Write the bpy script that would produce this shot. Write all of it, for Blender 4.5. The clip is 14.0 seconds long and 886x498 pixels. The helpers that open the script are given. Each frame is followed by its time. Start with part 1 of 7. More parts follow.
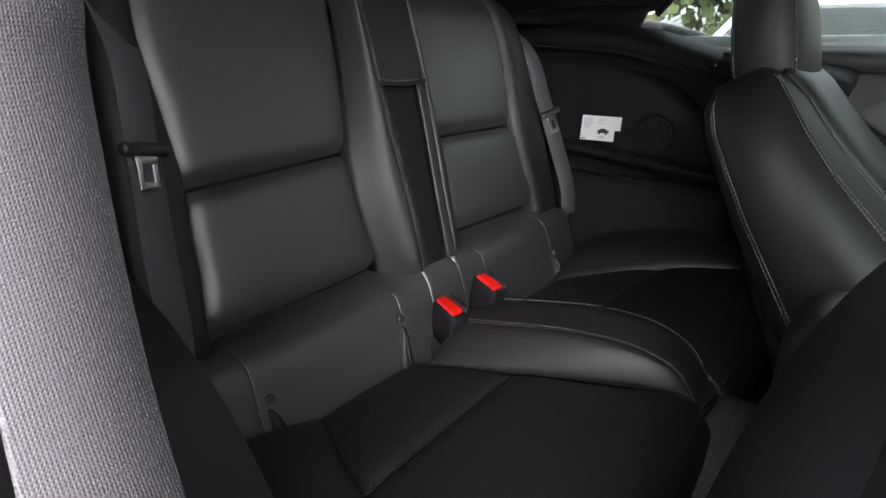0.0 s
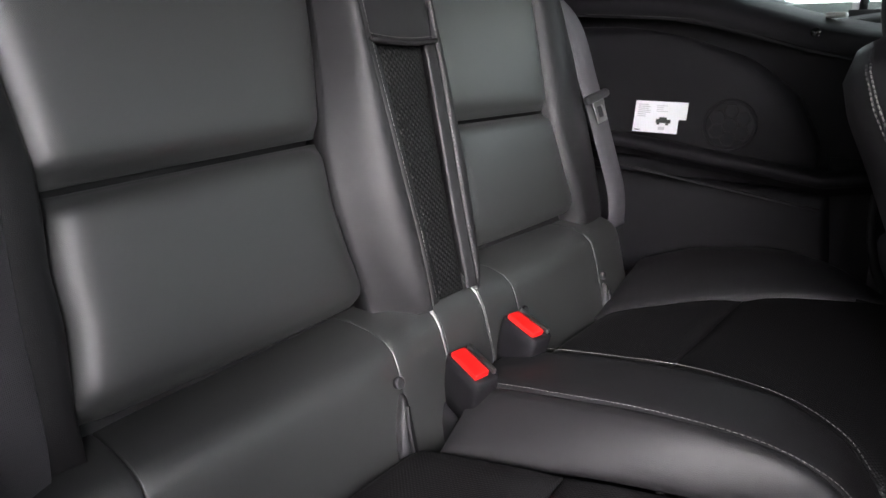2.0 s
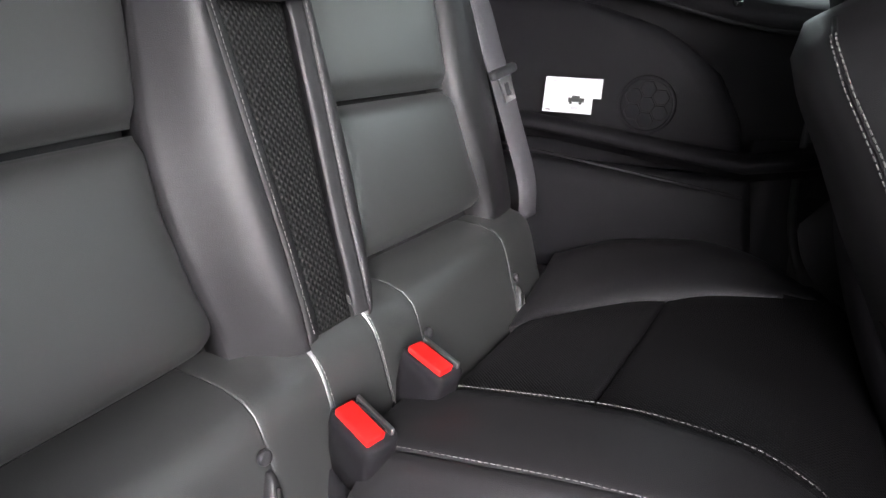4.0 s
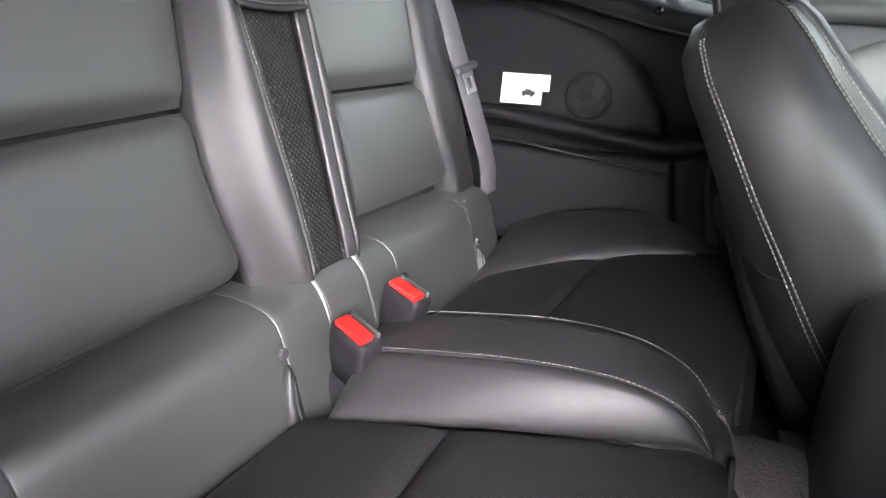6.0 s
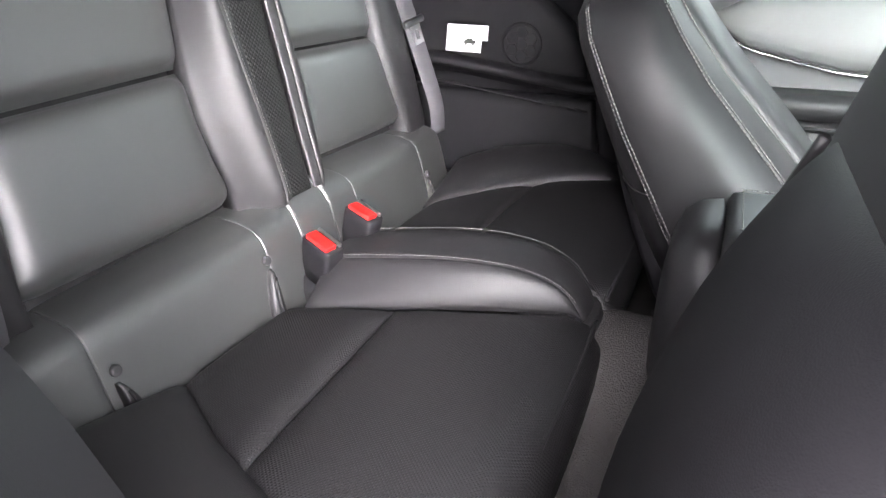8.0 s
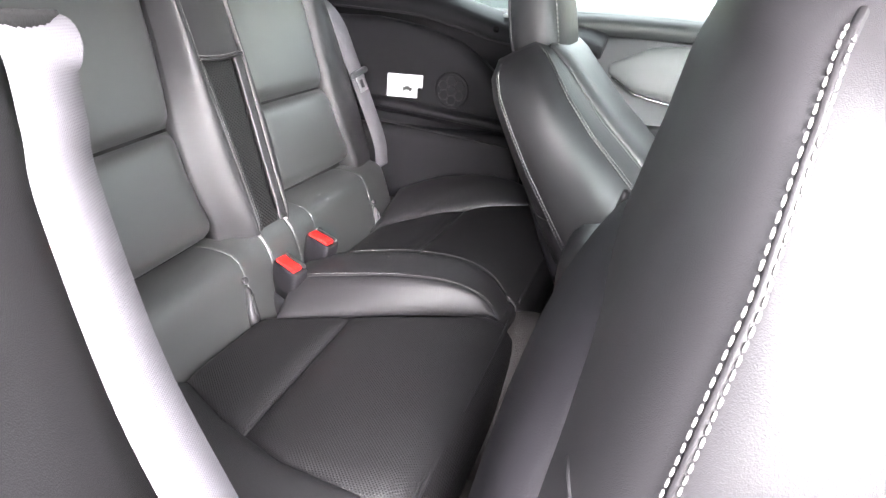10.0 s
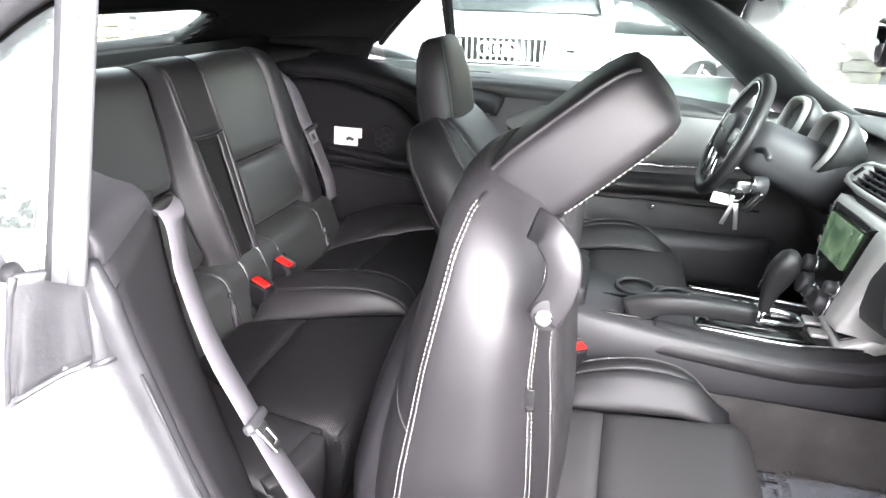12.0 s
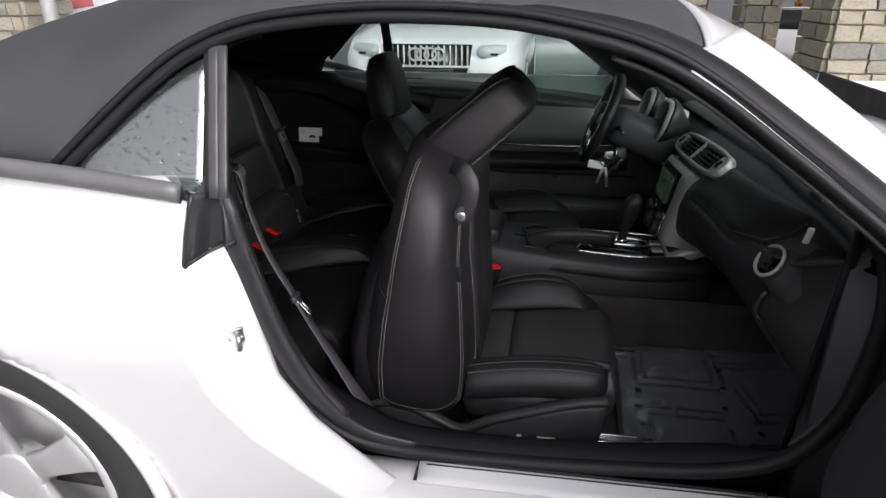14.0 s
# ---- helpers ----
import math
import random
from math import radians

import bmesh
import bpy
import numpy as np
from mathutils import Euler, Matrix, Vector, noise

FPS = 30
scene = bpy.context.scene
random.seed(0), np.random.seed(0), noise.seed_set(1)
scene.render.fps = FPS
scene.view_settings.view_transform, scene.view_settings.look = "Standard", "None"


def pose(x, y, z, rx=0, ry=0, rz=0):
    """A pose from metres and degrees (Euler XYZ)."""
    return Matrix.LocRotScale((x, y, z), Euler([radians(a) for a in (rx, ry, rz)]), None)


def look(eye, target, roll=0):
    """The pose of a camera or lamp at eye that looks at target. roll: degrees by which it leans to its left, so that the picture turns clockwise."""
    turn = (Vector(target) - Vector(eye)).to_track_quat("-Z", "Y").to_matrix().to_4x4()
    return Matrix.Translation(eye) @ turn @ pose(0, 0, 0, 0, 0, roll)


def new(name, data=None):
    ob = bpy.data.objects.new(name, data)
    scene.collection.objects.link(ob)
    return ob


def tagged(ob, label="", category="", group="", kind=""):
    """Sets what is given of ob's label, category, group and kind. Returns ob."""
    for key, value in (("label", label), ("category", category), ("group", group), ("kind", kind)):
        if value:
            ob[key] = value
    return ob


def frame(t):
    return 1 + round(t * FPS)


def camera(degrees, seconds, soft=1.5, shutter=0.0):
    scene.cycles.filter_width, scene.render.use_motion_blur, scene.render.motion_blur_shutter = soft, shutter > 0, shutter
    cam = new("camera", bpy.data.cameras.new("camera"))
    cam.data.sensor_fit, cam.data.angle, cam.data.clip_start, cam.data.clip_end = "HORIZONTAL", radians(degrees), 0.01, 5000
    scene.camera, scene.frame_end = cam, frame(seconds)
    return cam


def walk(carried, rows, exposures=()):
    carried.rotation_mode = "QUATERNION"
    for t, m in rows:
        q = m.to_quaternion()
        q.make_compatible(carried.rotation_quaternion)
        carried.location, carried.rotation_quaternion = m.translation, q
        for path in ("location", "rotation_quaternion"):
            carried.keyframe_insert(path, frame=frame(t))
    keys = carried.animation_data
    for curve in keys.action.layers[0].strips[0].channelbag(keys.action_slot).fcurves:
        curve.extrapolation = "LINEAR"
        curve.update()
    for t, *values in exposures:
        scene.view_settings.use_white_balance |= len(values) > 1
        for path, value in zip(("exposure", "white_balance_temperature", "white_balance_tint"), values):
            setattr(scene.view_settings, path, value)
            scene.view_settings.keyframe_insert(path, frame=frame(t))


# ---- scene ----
cam = camera(69.8, 14.0)
PATH = [
    (0, (0.619, -0.767, 0.896), (-0.523, 0.760, 0.295), 0.4),
    (0.5, (0.573, -0.715, 0.877), (-0.585, 0.801, 0.279), 0.5),
    (1, (0.523, -0.644, 0.859), (-0.642, 0.869, 0.261), 0.6),
    (1.5, (0.487, -0.587, 0.855), (-0.685, 0.920, 0.259), 0.5),
    (2, (0.442, -0.541, 0.833), (-0.733, 0.967, 0.247), 0.4),
    (2.5, (0.408, -0.493, 0.832), (-0.738, 1.035, 0.236), 0.6),
    (3, (0.371, -0.436, 0.816), (-0.708, 1.134, 0.207), 0.4),
    (3.5, (0.358, -0.397, 0.820), (-0.618, 1.226, 0.178), 1.0),
    (6, (0.447, -0.556, 0.829), (-0.386, 1.140, 0.176), 1.8),
    (6.5, (0.474, -0.606, 0.843), (-0.379, 1.083, 0.196), 1.2),
    (7, (0.505, -0.656, 0.863), (-0.352, 1.032, 0.220), 1.2),
    (7.5, (0.531, -0.678, 0.866), (-0.309, 0.997, 0.167), 1.3),
    (8, (0.568, -0.706, 0.877), (-0.169, 0.960, 0.050), 1.0),
    (10.5, (0.683, -0.951, 1.025), (0.108, 0.802, 0.252), 1.7),
    (11, (0.741, -1.036, 1.098), (0.188, 0.722, 0.320), 1.9),
    (11.5, (0.807, -1.122, 1.148), (0.272, 0.645, 0.377), 2.3),
    (12, (0.847, -1.209, 1.167), (0.359, 0.571, 0.398), 1.3),
    (12.5, (0.869, -1.320, 1.193), (0.444, 0.480, 0.432), 0.6),
    (13, (0.889, -1.428, 1.214), (0.508, 0.382, 0.455), 0.3),
    (13.5, (0.926, -1.554, 1.229), (0.574, 0.262, 0.470), 0.1),
    (14, (0.943, -1.694, 1.241), (0.631, 0.130, 0.482), -0.1),
]
# exposure follows the clip's own auto exposure
STOPS = [(0, 2.5), (0.5, 2.7), (1.0, 2.95), (2.5, 3.4), (3.5, 3.7), (6.0, 4.6), (7.5, 4.85), (8.2, 4.8), (10.5, 4.95), (11.5, 4.3), (12.5, 3.65), (13.0, 3.25), (13.5, 2.85), (13.8, 1.8), (14.0, 0.5)]
EXPOSURES = [(t, stops, 6400, 15) for t, stops in STOPS]
walk(cam, [(t, look(eye, target, roll)) for t, eye, target, roll in PATH], EXPOSURES)

# ---- daylight: bright overcast sky ----
world = bpy.data.worlds.new("overcast_sky")
scene.world = world
world.use_nodes = True
wn, wl = world.node_tree.nodes, world.node_tree.links
sky = wn.new("ShaderNodeTexSky")
sky.sky_type, sky.sun_disc = "NISHITA", False
sky.sun_elevation, sky.sun_rotation = radians(24), radians(149)
sky.air_density, sky.dust_density = 1.0, 4.0
grey = wn.new("ShaderNodeHueSaturation")
grey.inputs["Saturation"].default_value = 0.12
wl.new(sky.outputs[0], grey.inputs["Color"])
wl.new(grey.outputs[0], wn["Background"].inputs[0])
wn["Background"].inputs[1].default_value = 0.15
sun = new("sun", bpy.data.lights.new("sun", "SUN"))
sun.data.energy, sun.data.angle, sun.data.color = 1.4, radians(85), (1.0, 0.975, 0.995)
sun.matrix_world = look((4.8, -8.0, 4.2), (0, 0, 0))


# ---- materials ----
def material(name, base, rough=0.5, metal=0.0, grain=0.0, scale=400.0, var=0.15, patch=6.0, coat=0.0, kind="noise", spec=0.5):
    """A surface with colour and gloss that vary at two scales and a fine relief (grain: metres deep)."""
    m = bpy.data.materials.new(name)
    m.use_nodes = True
    n, l = m.node_tree.nodes, m.node_tree.links
    b = n["Principled BSDF"]
    b.inputs["Metallic"].default_value = metal
    b.inputs["Coat Weight"].default_value = coat
    b.inputs["Specular IOR Level"].default_value = spec
    tc = n.new("ShaderNodeTexCoord")
    big = n.new("ShaderNodeTexNoise")
    big.inputs["Scale"].default_value, big.inputs["Detail"].default_value = patch, 6
    l.new(tc.outputs["Object"], big.inputs["Vector"])
    fine = n.new("ShaderNodeTexVoronoi" if kind == "cells" else "ShaderNodeTexNoise")
    fine.inputs["Scale"].default_value = scale
    l.new(tc.outputs["Object"], fine.inputs["Vector"])
    ramp = n.new("ShaderNodeMix")
    ramp.data_type = "RGBA"
    ramp.inputs["A"].default_value = (*[c * (1 - var) for c in base], 1)
    ramp.inputs["B"].default_value = (*[min(1, c * (1 + var)) for c in base], 1)
    l.new(big.outputs[0], ramp.inputs["Factor"])
    l.new(ramp.outputs["Result"], b.inputs["Base Color"])
    mr = n.new("ShaderNodeMapRange")
    mr.inputs["To Min"].default_value, mr.inputs["To Max"].default_value = max(0.02, rough * 0.85), min(1, rough * 1.15)
    l.new(big.outputs[0], mr.inputs["Value"])
    l.new(mr.outputs[0], b.inputs["Roughness"])
    if grain:
        bump = n.new("ShaderNodeBump")
        bump.inputs["Strength"].default_value, bump.inputs["Distance"].default_value = 0.6, grain
        l.new(fine.outputs[0], bump.inputs["Height"])
        l.new(bump.outputs[0], b.inputs["Normal"])
    return m


def weave(m, axis_scale, depth, dark=0.4, turn=45.0):
    """Lays a fine regular dot pattern (punched or woven) over a material."""
    n, l = m.node_tree.nodes, m.node_tree.links
    b = n["Principled BSDF"]
    tc = n.new("ShaderNodeTexCoord")
    heights = []
    for k, (ax, rz) in enumerate((("X", turn), ("X", turn + 90))):
        mp = n.new("ShaderNodeMapping")
        mp.inputs["Rotation"].default_value = (radians(rz) if PLANE[0] == "YZ" else 0, 0, radians(rz) if PLANE[0] == "XY" else 0)
        l.new(tc.outputs["Object"], mp.inputs["Vector"])
        w = n.new("ShaderNodeTexWave")
        w.bands_direction = "Y" if PLANE[0] == "YZ" else "X"
        w.inputs["Scale"].default_value, w.inputs["Distortion"].default_value = axis_scale, 0.0
        l.new(mp.outputs[0], w.inputs["Vector"])
        heights.append(w)
    mul = n.new("ShaderNodeMath")
    mul.operation = "MULTIPLY"
    l.new(heights[0].outputs["Fac"], mul.inputs[0])
    l.new(heights[1].outputs["Fac"], mul.inputs[1])
    old = b.inputs["Base Color"].links[0].from_socket
    mix = n.new("ShaderNodeMix")
    mix.data_type, mix.blend_type = "RGBA", "MULTIPLY"
    mix.inputs["B"].default_value = (dark, dark, dark, 1)
    l.new(mul.outputs[0], mix.inputs["Factor"])
    l.new(old, mix.inputs["A"])
    l.new(mix.outputs["Result"], b.inputs["Base Color"])
    bump = n.new("ShaderNodeBump")
    bump.invert = True
    bump.inputs["Strength"].default_value, bump.inputs["Distance"].default_value = 0.7, depth
    l.new(mul.outputs[0], bump.inputs["Height"])
    if b.inputs["Normal"].links:
        l.new(b.inputs["Normal"].links[0].from_socket, bump.inputs["Normal"])
    l.new(bump.outputs[0], b.inputs["Normal"])
    return m


PLANE = ["YZ"]
LEATHER = material("black_leather", (0.0160, 0.0151, 0.0164), 0.47, grain=0.0002, scale=1400, kind="cells", var=0.12, spec=0.45)
PUNCHED = weave(material("punched_leather", (0.022, 0.0230, 0.0226), 0.47, grain=0.0001, scale=1400, kind="cells", spec=1.0), 250, 0.00006, 0.8)
# the seat panels carry a satin lacquer
lacquer = PUNCHED.node_tree.nodes["Principled BSDF"]
lacquer.inputs["Coat Weight"].default_value, lacquer.inputs["Coat Roughness"].default_value, lacquer.inputs["Coat IOR"].default_value = 1.0, 0.54, 1.65
MESH = weave(material("black_mesh", (0.008, 0.008, 0.008), 0.6, spec=0.3), 62, 0.002, 0.03)
BELT = weave(material("seat_belt_web", (0.098, 0.093, 0.102), 0.5, grain=0.0003, scale=700, var=0.1), 260, 0.0003, 0.72, 0.0)
PLANE[0] = "XY"
RIBBED = weave(material("ribbed_leather", (0.0115, 0.0107, 0.0117), 0.5, grain=0.0001, scale=1400, kind="cells", spec=0.4), 110, 0.0008, 0.4)
SEATING = weave(material("seat_leather", (0.047, 0.0443, 0.0455), 0.46, grain=0.0001, scale=1400, kind="cells", spec=0.7), 250, 0.00006, 0.8)
PLASTIC = material("black_plastic", (0.036, 0.035, 0.038), 0.48, grain=0.00015, scale=1200, kind="cells")
TRIM = material("dark_trim_plastic", (0.0105, 0.0098, 0.0114), 0.55, grain=0.0002, scale=1000, kind="cells", spec=0.15)
SOFT = material("soft_dash_skin", (0.035, 0.0355, 0.0362), 0.48, grain=0.0003, scale=700, kind="cells")
GLOSS = material("gloss_black", (0.01, 0.01, 0.01), 0.12)
CARPET = material("carpet", (0.055, 0.051, 0.050), 1.0, grain=0.004, scale=500, var=0.5, patch=14, spec=0.1)
LINER = material("headliner_cloth", (0.012, 0.012, 0.012), 0.95, grain=0.001, scale=900, spec=0.1)
CANVAS = material("canvas_top", (0.066, 0.067, 0.071), 0.9, grain=0.0008, scale=1400, var=0.2, patch=3, spec=0.25)
RUBBER = material("rubber_seal", (0.014, 0.014, 0.015), 0.5, grain=0.0003, scale=300, spec=0.3)
WETRUBBER = material("wet_grey_rubber", (0.026, 0.026, 0.028), 0.38, grain=0.001, scale=120, var=0.35, patch=40)
MOULDING = material("wet_grey_moulding", (0.15, 0.15, 0.153), 0.3, var=0.2, patch=30)
SEALGREY = material("wet_seal_rubber", (0.07, 0.07, 0.073), 0.35, grain=0.0008, scale=120, var=0.3, patch=40)
PAINT = material("white_paint", (0.72, 0.72, 0.725), 0.25, coat=0.6, var=0.02, patch=2)
SILVER = material("satin_silver", (0.58, 0.575, 0.555), 0.36, metal=0.3, var=0.05)
CHROME = material("chrome", (0.75, 0.75, 0.76), 0.12, metal=1.0, var=0.03)
STEEL = material("steel", (0.5, 0.5, 0.5), 0.3, metal=1.0)
THREAD = material("grey_thread", (0.18, 0.173, 0.166), 0.8, grain=0.0003, scale=2000)
RED = material("red_plastic", (0.62, 0.012, 0.01), 0.35)
LABEL = material("white_label", (0.78, 0.78, 0.8), 0.4, var=0.02)
PRINT = material("grey_print", (0.5, 0.5, 0.52), 0.5)
INK = material("black_print", (0.02, 0.02, 0.02), 0.5)
TYRE = material("tyre_rubber", (0.03, 0.03, 0.03), 0.8, grain=0.001, scale=300)
ALLOY = material("painted_alloy", (0.6, 0.6, 0.6), 0.3, metal=0.4)
ASPHALT = material("wet_asphalt", (0.05, 0.05, 0.052), 0.5, grain=0.004, scale=120, var=0.4, patch=0.8)
MORTAR = material("mortar", (0.42, 0.40, 0.35), 0.95, grain=0.003, scale=80)


def glass_material(name, tint, gloss=0.07):
    m = bpy.data.materials.new(name)
    m.use_nodes = True
    n, l = m.node_tree.nodes, m.node_tree.links
    g, tr, mix = n.new("ShaderNodeBsdfGlossy"), n.new("ShaderNodeBsdfTransparent"), n.new("ShaderNodeMixShader")
    g.inputs["Roughness"].default_value = 0.02
    tr.inputs["Color"].default_value = (*tint, 1)
    mix.inputs[0].default_value = gloss
    l.new(tr.outputs[0], mix.inputs[1])
    l.new(g.outputs[0], mix.inputs[2])
    l.new(mix.outputs[0], n["Material Output"].inputs[0])
    return m


GLASS = glass_material("tinted_glass", (0.80, 0.86, 0.84))
WETGLASS = glass_material("wet_windscreen", (0.74, 0.80, 0.78), 0.10)
RAINGLASS = glass_material("rain_fogged_glass", (0.55, 0.60, 0.60), 0.38)
rn, rl = RAINGLASS.node_tree.nodes, RAINGLASS.node_tree.links
dif, mx = rn.new("ShaderNodeBsdfDiffuse"), rn.new("ShaderNodeMixShader")
dif.inputs["Color"].default_value = (0.62, 0.66, 0.66, 1)
mx.inputs[0].default_value = 0.03
rl.new(rn["Material Output"].inputs[0].links[0].from_socket, mx.inputs[1])
rl.new(dif.outputs[0], mx.inputs[2])
rl.new(mx.outputs[0], rn["Material Output"].inputs[0])
DROP = glass_material("water_drop", (0.86, 0.88, 0.9), 0.15)
FILM = glass_material("clear_film", (0.88, 0.9, 0.92), 0.2)
fn_, fl = FILM.node_tree.nodes, FILM.node_tree.links
fn_["Glossy BSDF"].inputs["Roughness"].default_value = 0.12
dif, mx = fn_.new("ShaderNodeBsdfDiffuse"), fn_.new("ShaderNodeMixShader")
dif.inputs["Color"].default_value = (0.55, 0.57, 0.62, 1)
mx.inputs[0].default_value = 0.12
fl.new(fn_["Material Output"].inputs[0].links[0].from_socket, mx.inputs[1])
fl.new(dif.outputs[0], mx.inputs[2])
fl.new(mx.outputs[0], fn_["Material Output"].inputs[0])


# ---- mesh helpers ----
def V(*a):
    return Vector(a)


def thing(name, loc, label, category, group="", kind=""):
    ob = new(name)
    ob.location = loc
    ob.empty_display_size = 0.05
    return tagged(ob, label, category, group, kind)


def part(name, bm, mat, parent=None, label="", smooth=True):
    me = bpy.data.meshes.new(name)
    bm.to_mesh(me)
    bm.free()
    me.materials.append(mat)
    if smooth:
        me.shade_smooth()
    ob = new(name, me)
    if parent is not None:
        ob.parent = parent
        base = parent.location if parent.parent is None else Vector()
        ob.matrix_parent_inverse = Matrix.Translation(-base)
    return tagged(ob, label)


def curve(pts, n):
    """n points on a smooth line through the given ones (Catmull-Rom, by even steps)."""
    p = [Vector(q) for q in pts]
    p = [2 * p[0] - p[1]] + p + [2 * p[-1] - p[-2]]
    out = []
    for k in range(n):
        s = k / (n - 1) * (len(p) - 3)
        i = min(int(s), len(p) - 4)
        t = s - i
        a, b, c, d = p[i:i + 4]
        out.append(0.5 * (2 * b + (c - a) * t + (2 * a - 5 * b + 4 * c - d) * t * t + (3 * b - a - 3 * c + d) * t ** 3))
    return out


def even(pts, step):
    """The same line again, with points every step metres."""
    out, left = [pts[0].copy()], step
    for a, b in zip(pts, pts[1:]):
        d = (b - a).length
        while d > 1e-9 and left <= d:
            out.append(a + (b - a) * (left / d))
            left += step
        left -= d
    return out


def quads(bm, rows, close=False):
    """Faces between rows of vertices."""
    for r0, r1 in zip(rows, rows[1:]):
        for i in range(len(r0) - (0 if close else 1)):
            j = (i + 1) % len(r0)
            q = [r0[i], r0[j], r1[j], r1[i]]
            if len(set(q)) == 4:
                bm.faces.new(q)


def grid_normals(P):
    nu, nv = len(P), len(P[0])
    N = []
    for i in range(nu):
        row = []
        for j in range(nv):
            a = P[min(i + 1, nu - 1)][j] - P[max(i - 1, 0)][j]
            b = P[i][min(j + 1, nv - 1)] - P[i][max(j - 1, 0)]
            c = a.cross(b)
            row.append(c.normalized() if c.length > 1e-12 else V(0, 0, 1))
        N.append(row)
    return N


def pad(fn, nu=14, nv=14, puff=0.02, depth=0.03, k=3.0, out=V(1, 0, 0.3), round_edge=0.006):
    """An upholstered pad over the surface fn(u, v): puffed in the middle, rounded down at its seams, closed behind."""
    ease = lambda n: [0.5 - 0.5 * math.cos(math.pi * i / n) for i in range(n + 1)]
    U, W = ease(nu), ease(nv)
    P = [[fn(u, v) for v in W] for u in U]
    N = grid_normals(P)
    sign = 1 if N[nu // 2][nv // 2].dot(out) > 0 else -1
    bm = bmesh.new()
    top = []
    for i, u in enumerate(U):
        row = []
        for j, v in enumerate(W):
            s = max(0.0, (1 - abs(2 * u - 1) ** k) * (1 - abs(2 * v - 1) ** k))
            e = min(1.0, 14 * min(u, 1 - u)) * min(1.0, 14 * min(v, 1 - v))
            row.append(bm.verts.new(P[i][j] + sign * N[i][j] * (puff * s ** 0.7 - round_edge * (1 - e) ** 2)))
        top.append(row)
    quads(bm, top)
    ring = [top[i][0] for i in range(nu)] + [top[nu][j] for j in range(nv)] + [top[i][nv] for i in range(nu, 0, -1)] + [top[0][j] for j in range(nv, 0, -1)]
    idx = [(i, 0) for i in range(nu)] + [(nu, j) for j in range(nv)] + [(i, nv) for i in range(nu, 0, -1)] + [(0, j) for j in range(nv, 0, -1)]
    low = [bm.verts.new(P[i][j] - sign * N[i][j] * depth) for i, j in idx]
    quads(bm, [ring, low], True)
    bm.faces.new(low)
    bmesh.ops.recalc_face_normals(bm, faces=bm.faces)
    return bm


def slab(fn, nu, nv, thick, out=V(0, 0, 1), skip=None):
    """A sheet of the given thickness over fn(u, v); the thickness lies on the far side from out."""
    P = [[fn(i / nu, j / nv) for j in range(nv + 1)] for i in range(nu + 1)]
    N = grid_normals(P)
    sign = 1 if N[nu // 2][nv // 2].dot(out) > 0 else -1
    bm = bmesh.new()
    A = [[bm.verts.new(p) for p in r] for r in P]
    B = [[bm.verts.new(p - sign * n * thick) for p, n in zip(r, m)] for r, m in zip(P, N)]
    keep = lambda i, j: 0 <= i < nu and 0 <= j < nv and not (skip and skip((i + 0.5) / nu, (j + 0.5) / nv))
    for i in range(nu):
        for j in range(nv):
            if not keep(i, j):
                continue
            bm.faces.new((A[i][j], A[i][j + 1], A[i + 1][j + 1], A[i + 1][j]))
            bm.faces.new((B[i][j], B[i + 1][j], B[i + 1][j + 1], B[i][j + 1]))
            for (di, dj), (a, b) in (((-1, 0), ((i, j), (i, j + 1))), ((1, 0), ((i + 1, j), (i + 1, j + 1))), ((0, -1), ((i, j), (i + 1, j))), ((0, 1), ((i, j + 1), (i + 1, j + 1)))):
                if not keep(i + di, j + dj):
                    bm.faces.new((A[a[0]][a[1]], A[b[0]][b[1]], B[b[0]][b[1]], B[a[0]][a[1]]))
    bmesh.ops.delete(bm, geom=[v for v in bm.verts if not v.link_faces], context="VERTS")
    bmesh.ops.recalc_face_normals(bm, faces=bm.faces)
    return bm


def loft(rings, cap=True):
    """A closed skin over rings of equal length."""
    bm = bmesh.new()
    R = [[bm.verts.new(p) for p in r] for r in rings]
    quads(bm, R, True)
    if cap:
        bm.faces.new(list(reversed(R[0])))
        bm.faces.new(R[-1])
    bmesh.ops.recalc_face_normals(bm, faces=bm.faces)
    return bm


def oval(c, a, b, ra, rb, n=28, p=2.0):
    """A ring round c in the directions a and b; p above 2 squares it."""
    out = []
    for i in range(n):
        t = 2 * math.pi * i / n
        ct, st = math.cos(t), math.sin(t)
        out.append(Vector(c) + a * (ra * math.copysign(abs(ct) ** (2 / p), ct)) + b * (rb * math.copysign(abs(st) ** (2 / p), st)))
    return out


def frames(pts):
    """Tangent and two cross directions along a line."""
    out, up = [], None
    for i, p in enumerate(pts):
        t = (pts[min(i + 1, len(pts) - 1)] - pts[max(i - 1, 0)]).normalized()
        if up is None:
            up = V(0, 0, 1) if abs(t.z) < 0.9 else V(1, 0, 0)
        s = t.cross(up).normalized()
        up = s.cross(t).normalized()
        out.append((t, s, up))
    return out


def tube(pts, r, n=8, rz=None, closed=False, p=2.0):
    rings = [oval(q, s, u, r, rz or r, n, p) for q, (t, s, u) in zip(pts, frames(pts))]
    if closed:
        bm = bmesh.new()
        R = [[bm.verts.new(v) for v in g] for g in rings]
        quads(bm, R + [R[0]], True)
        bmesh.ops.recalc_face_normals(bm, faces=bm.faces)
        return bm
    return loft(rings)


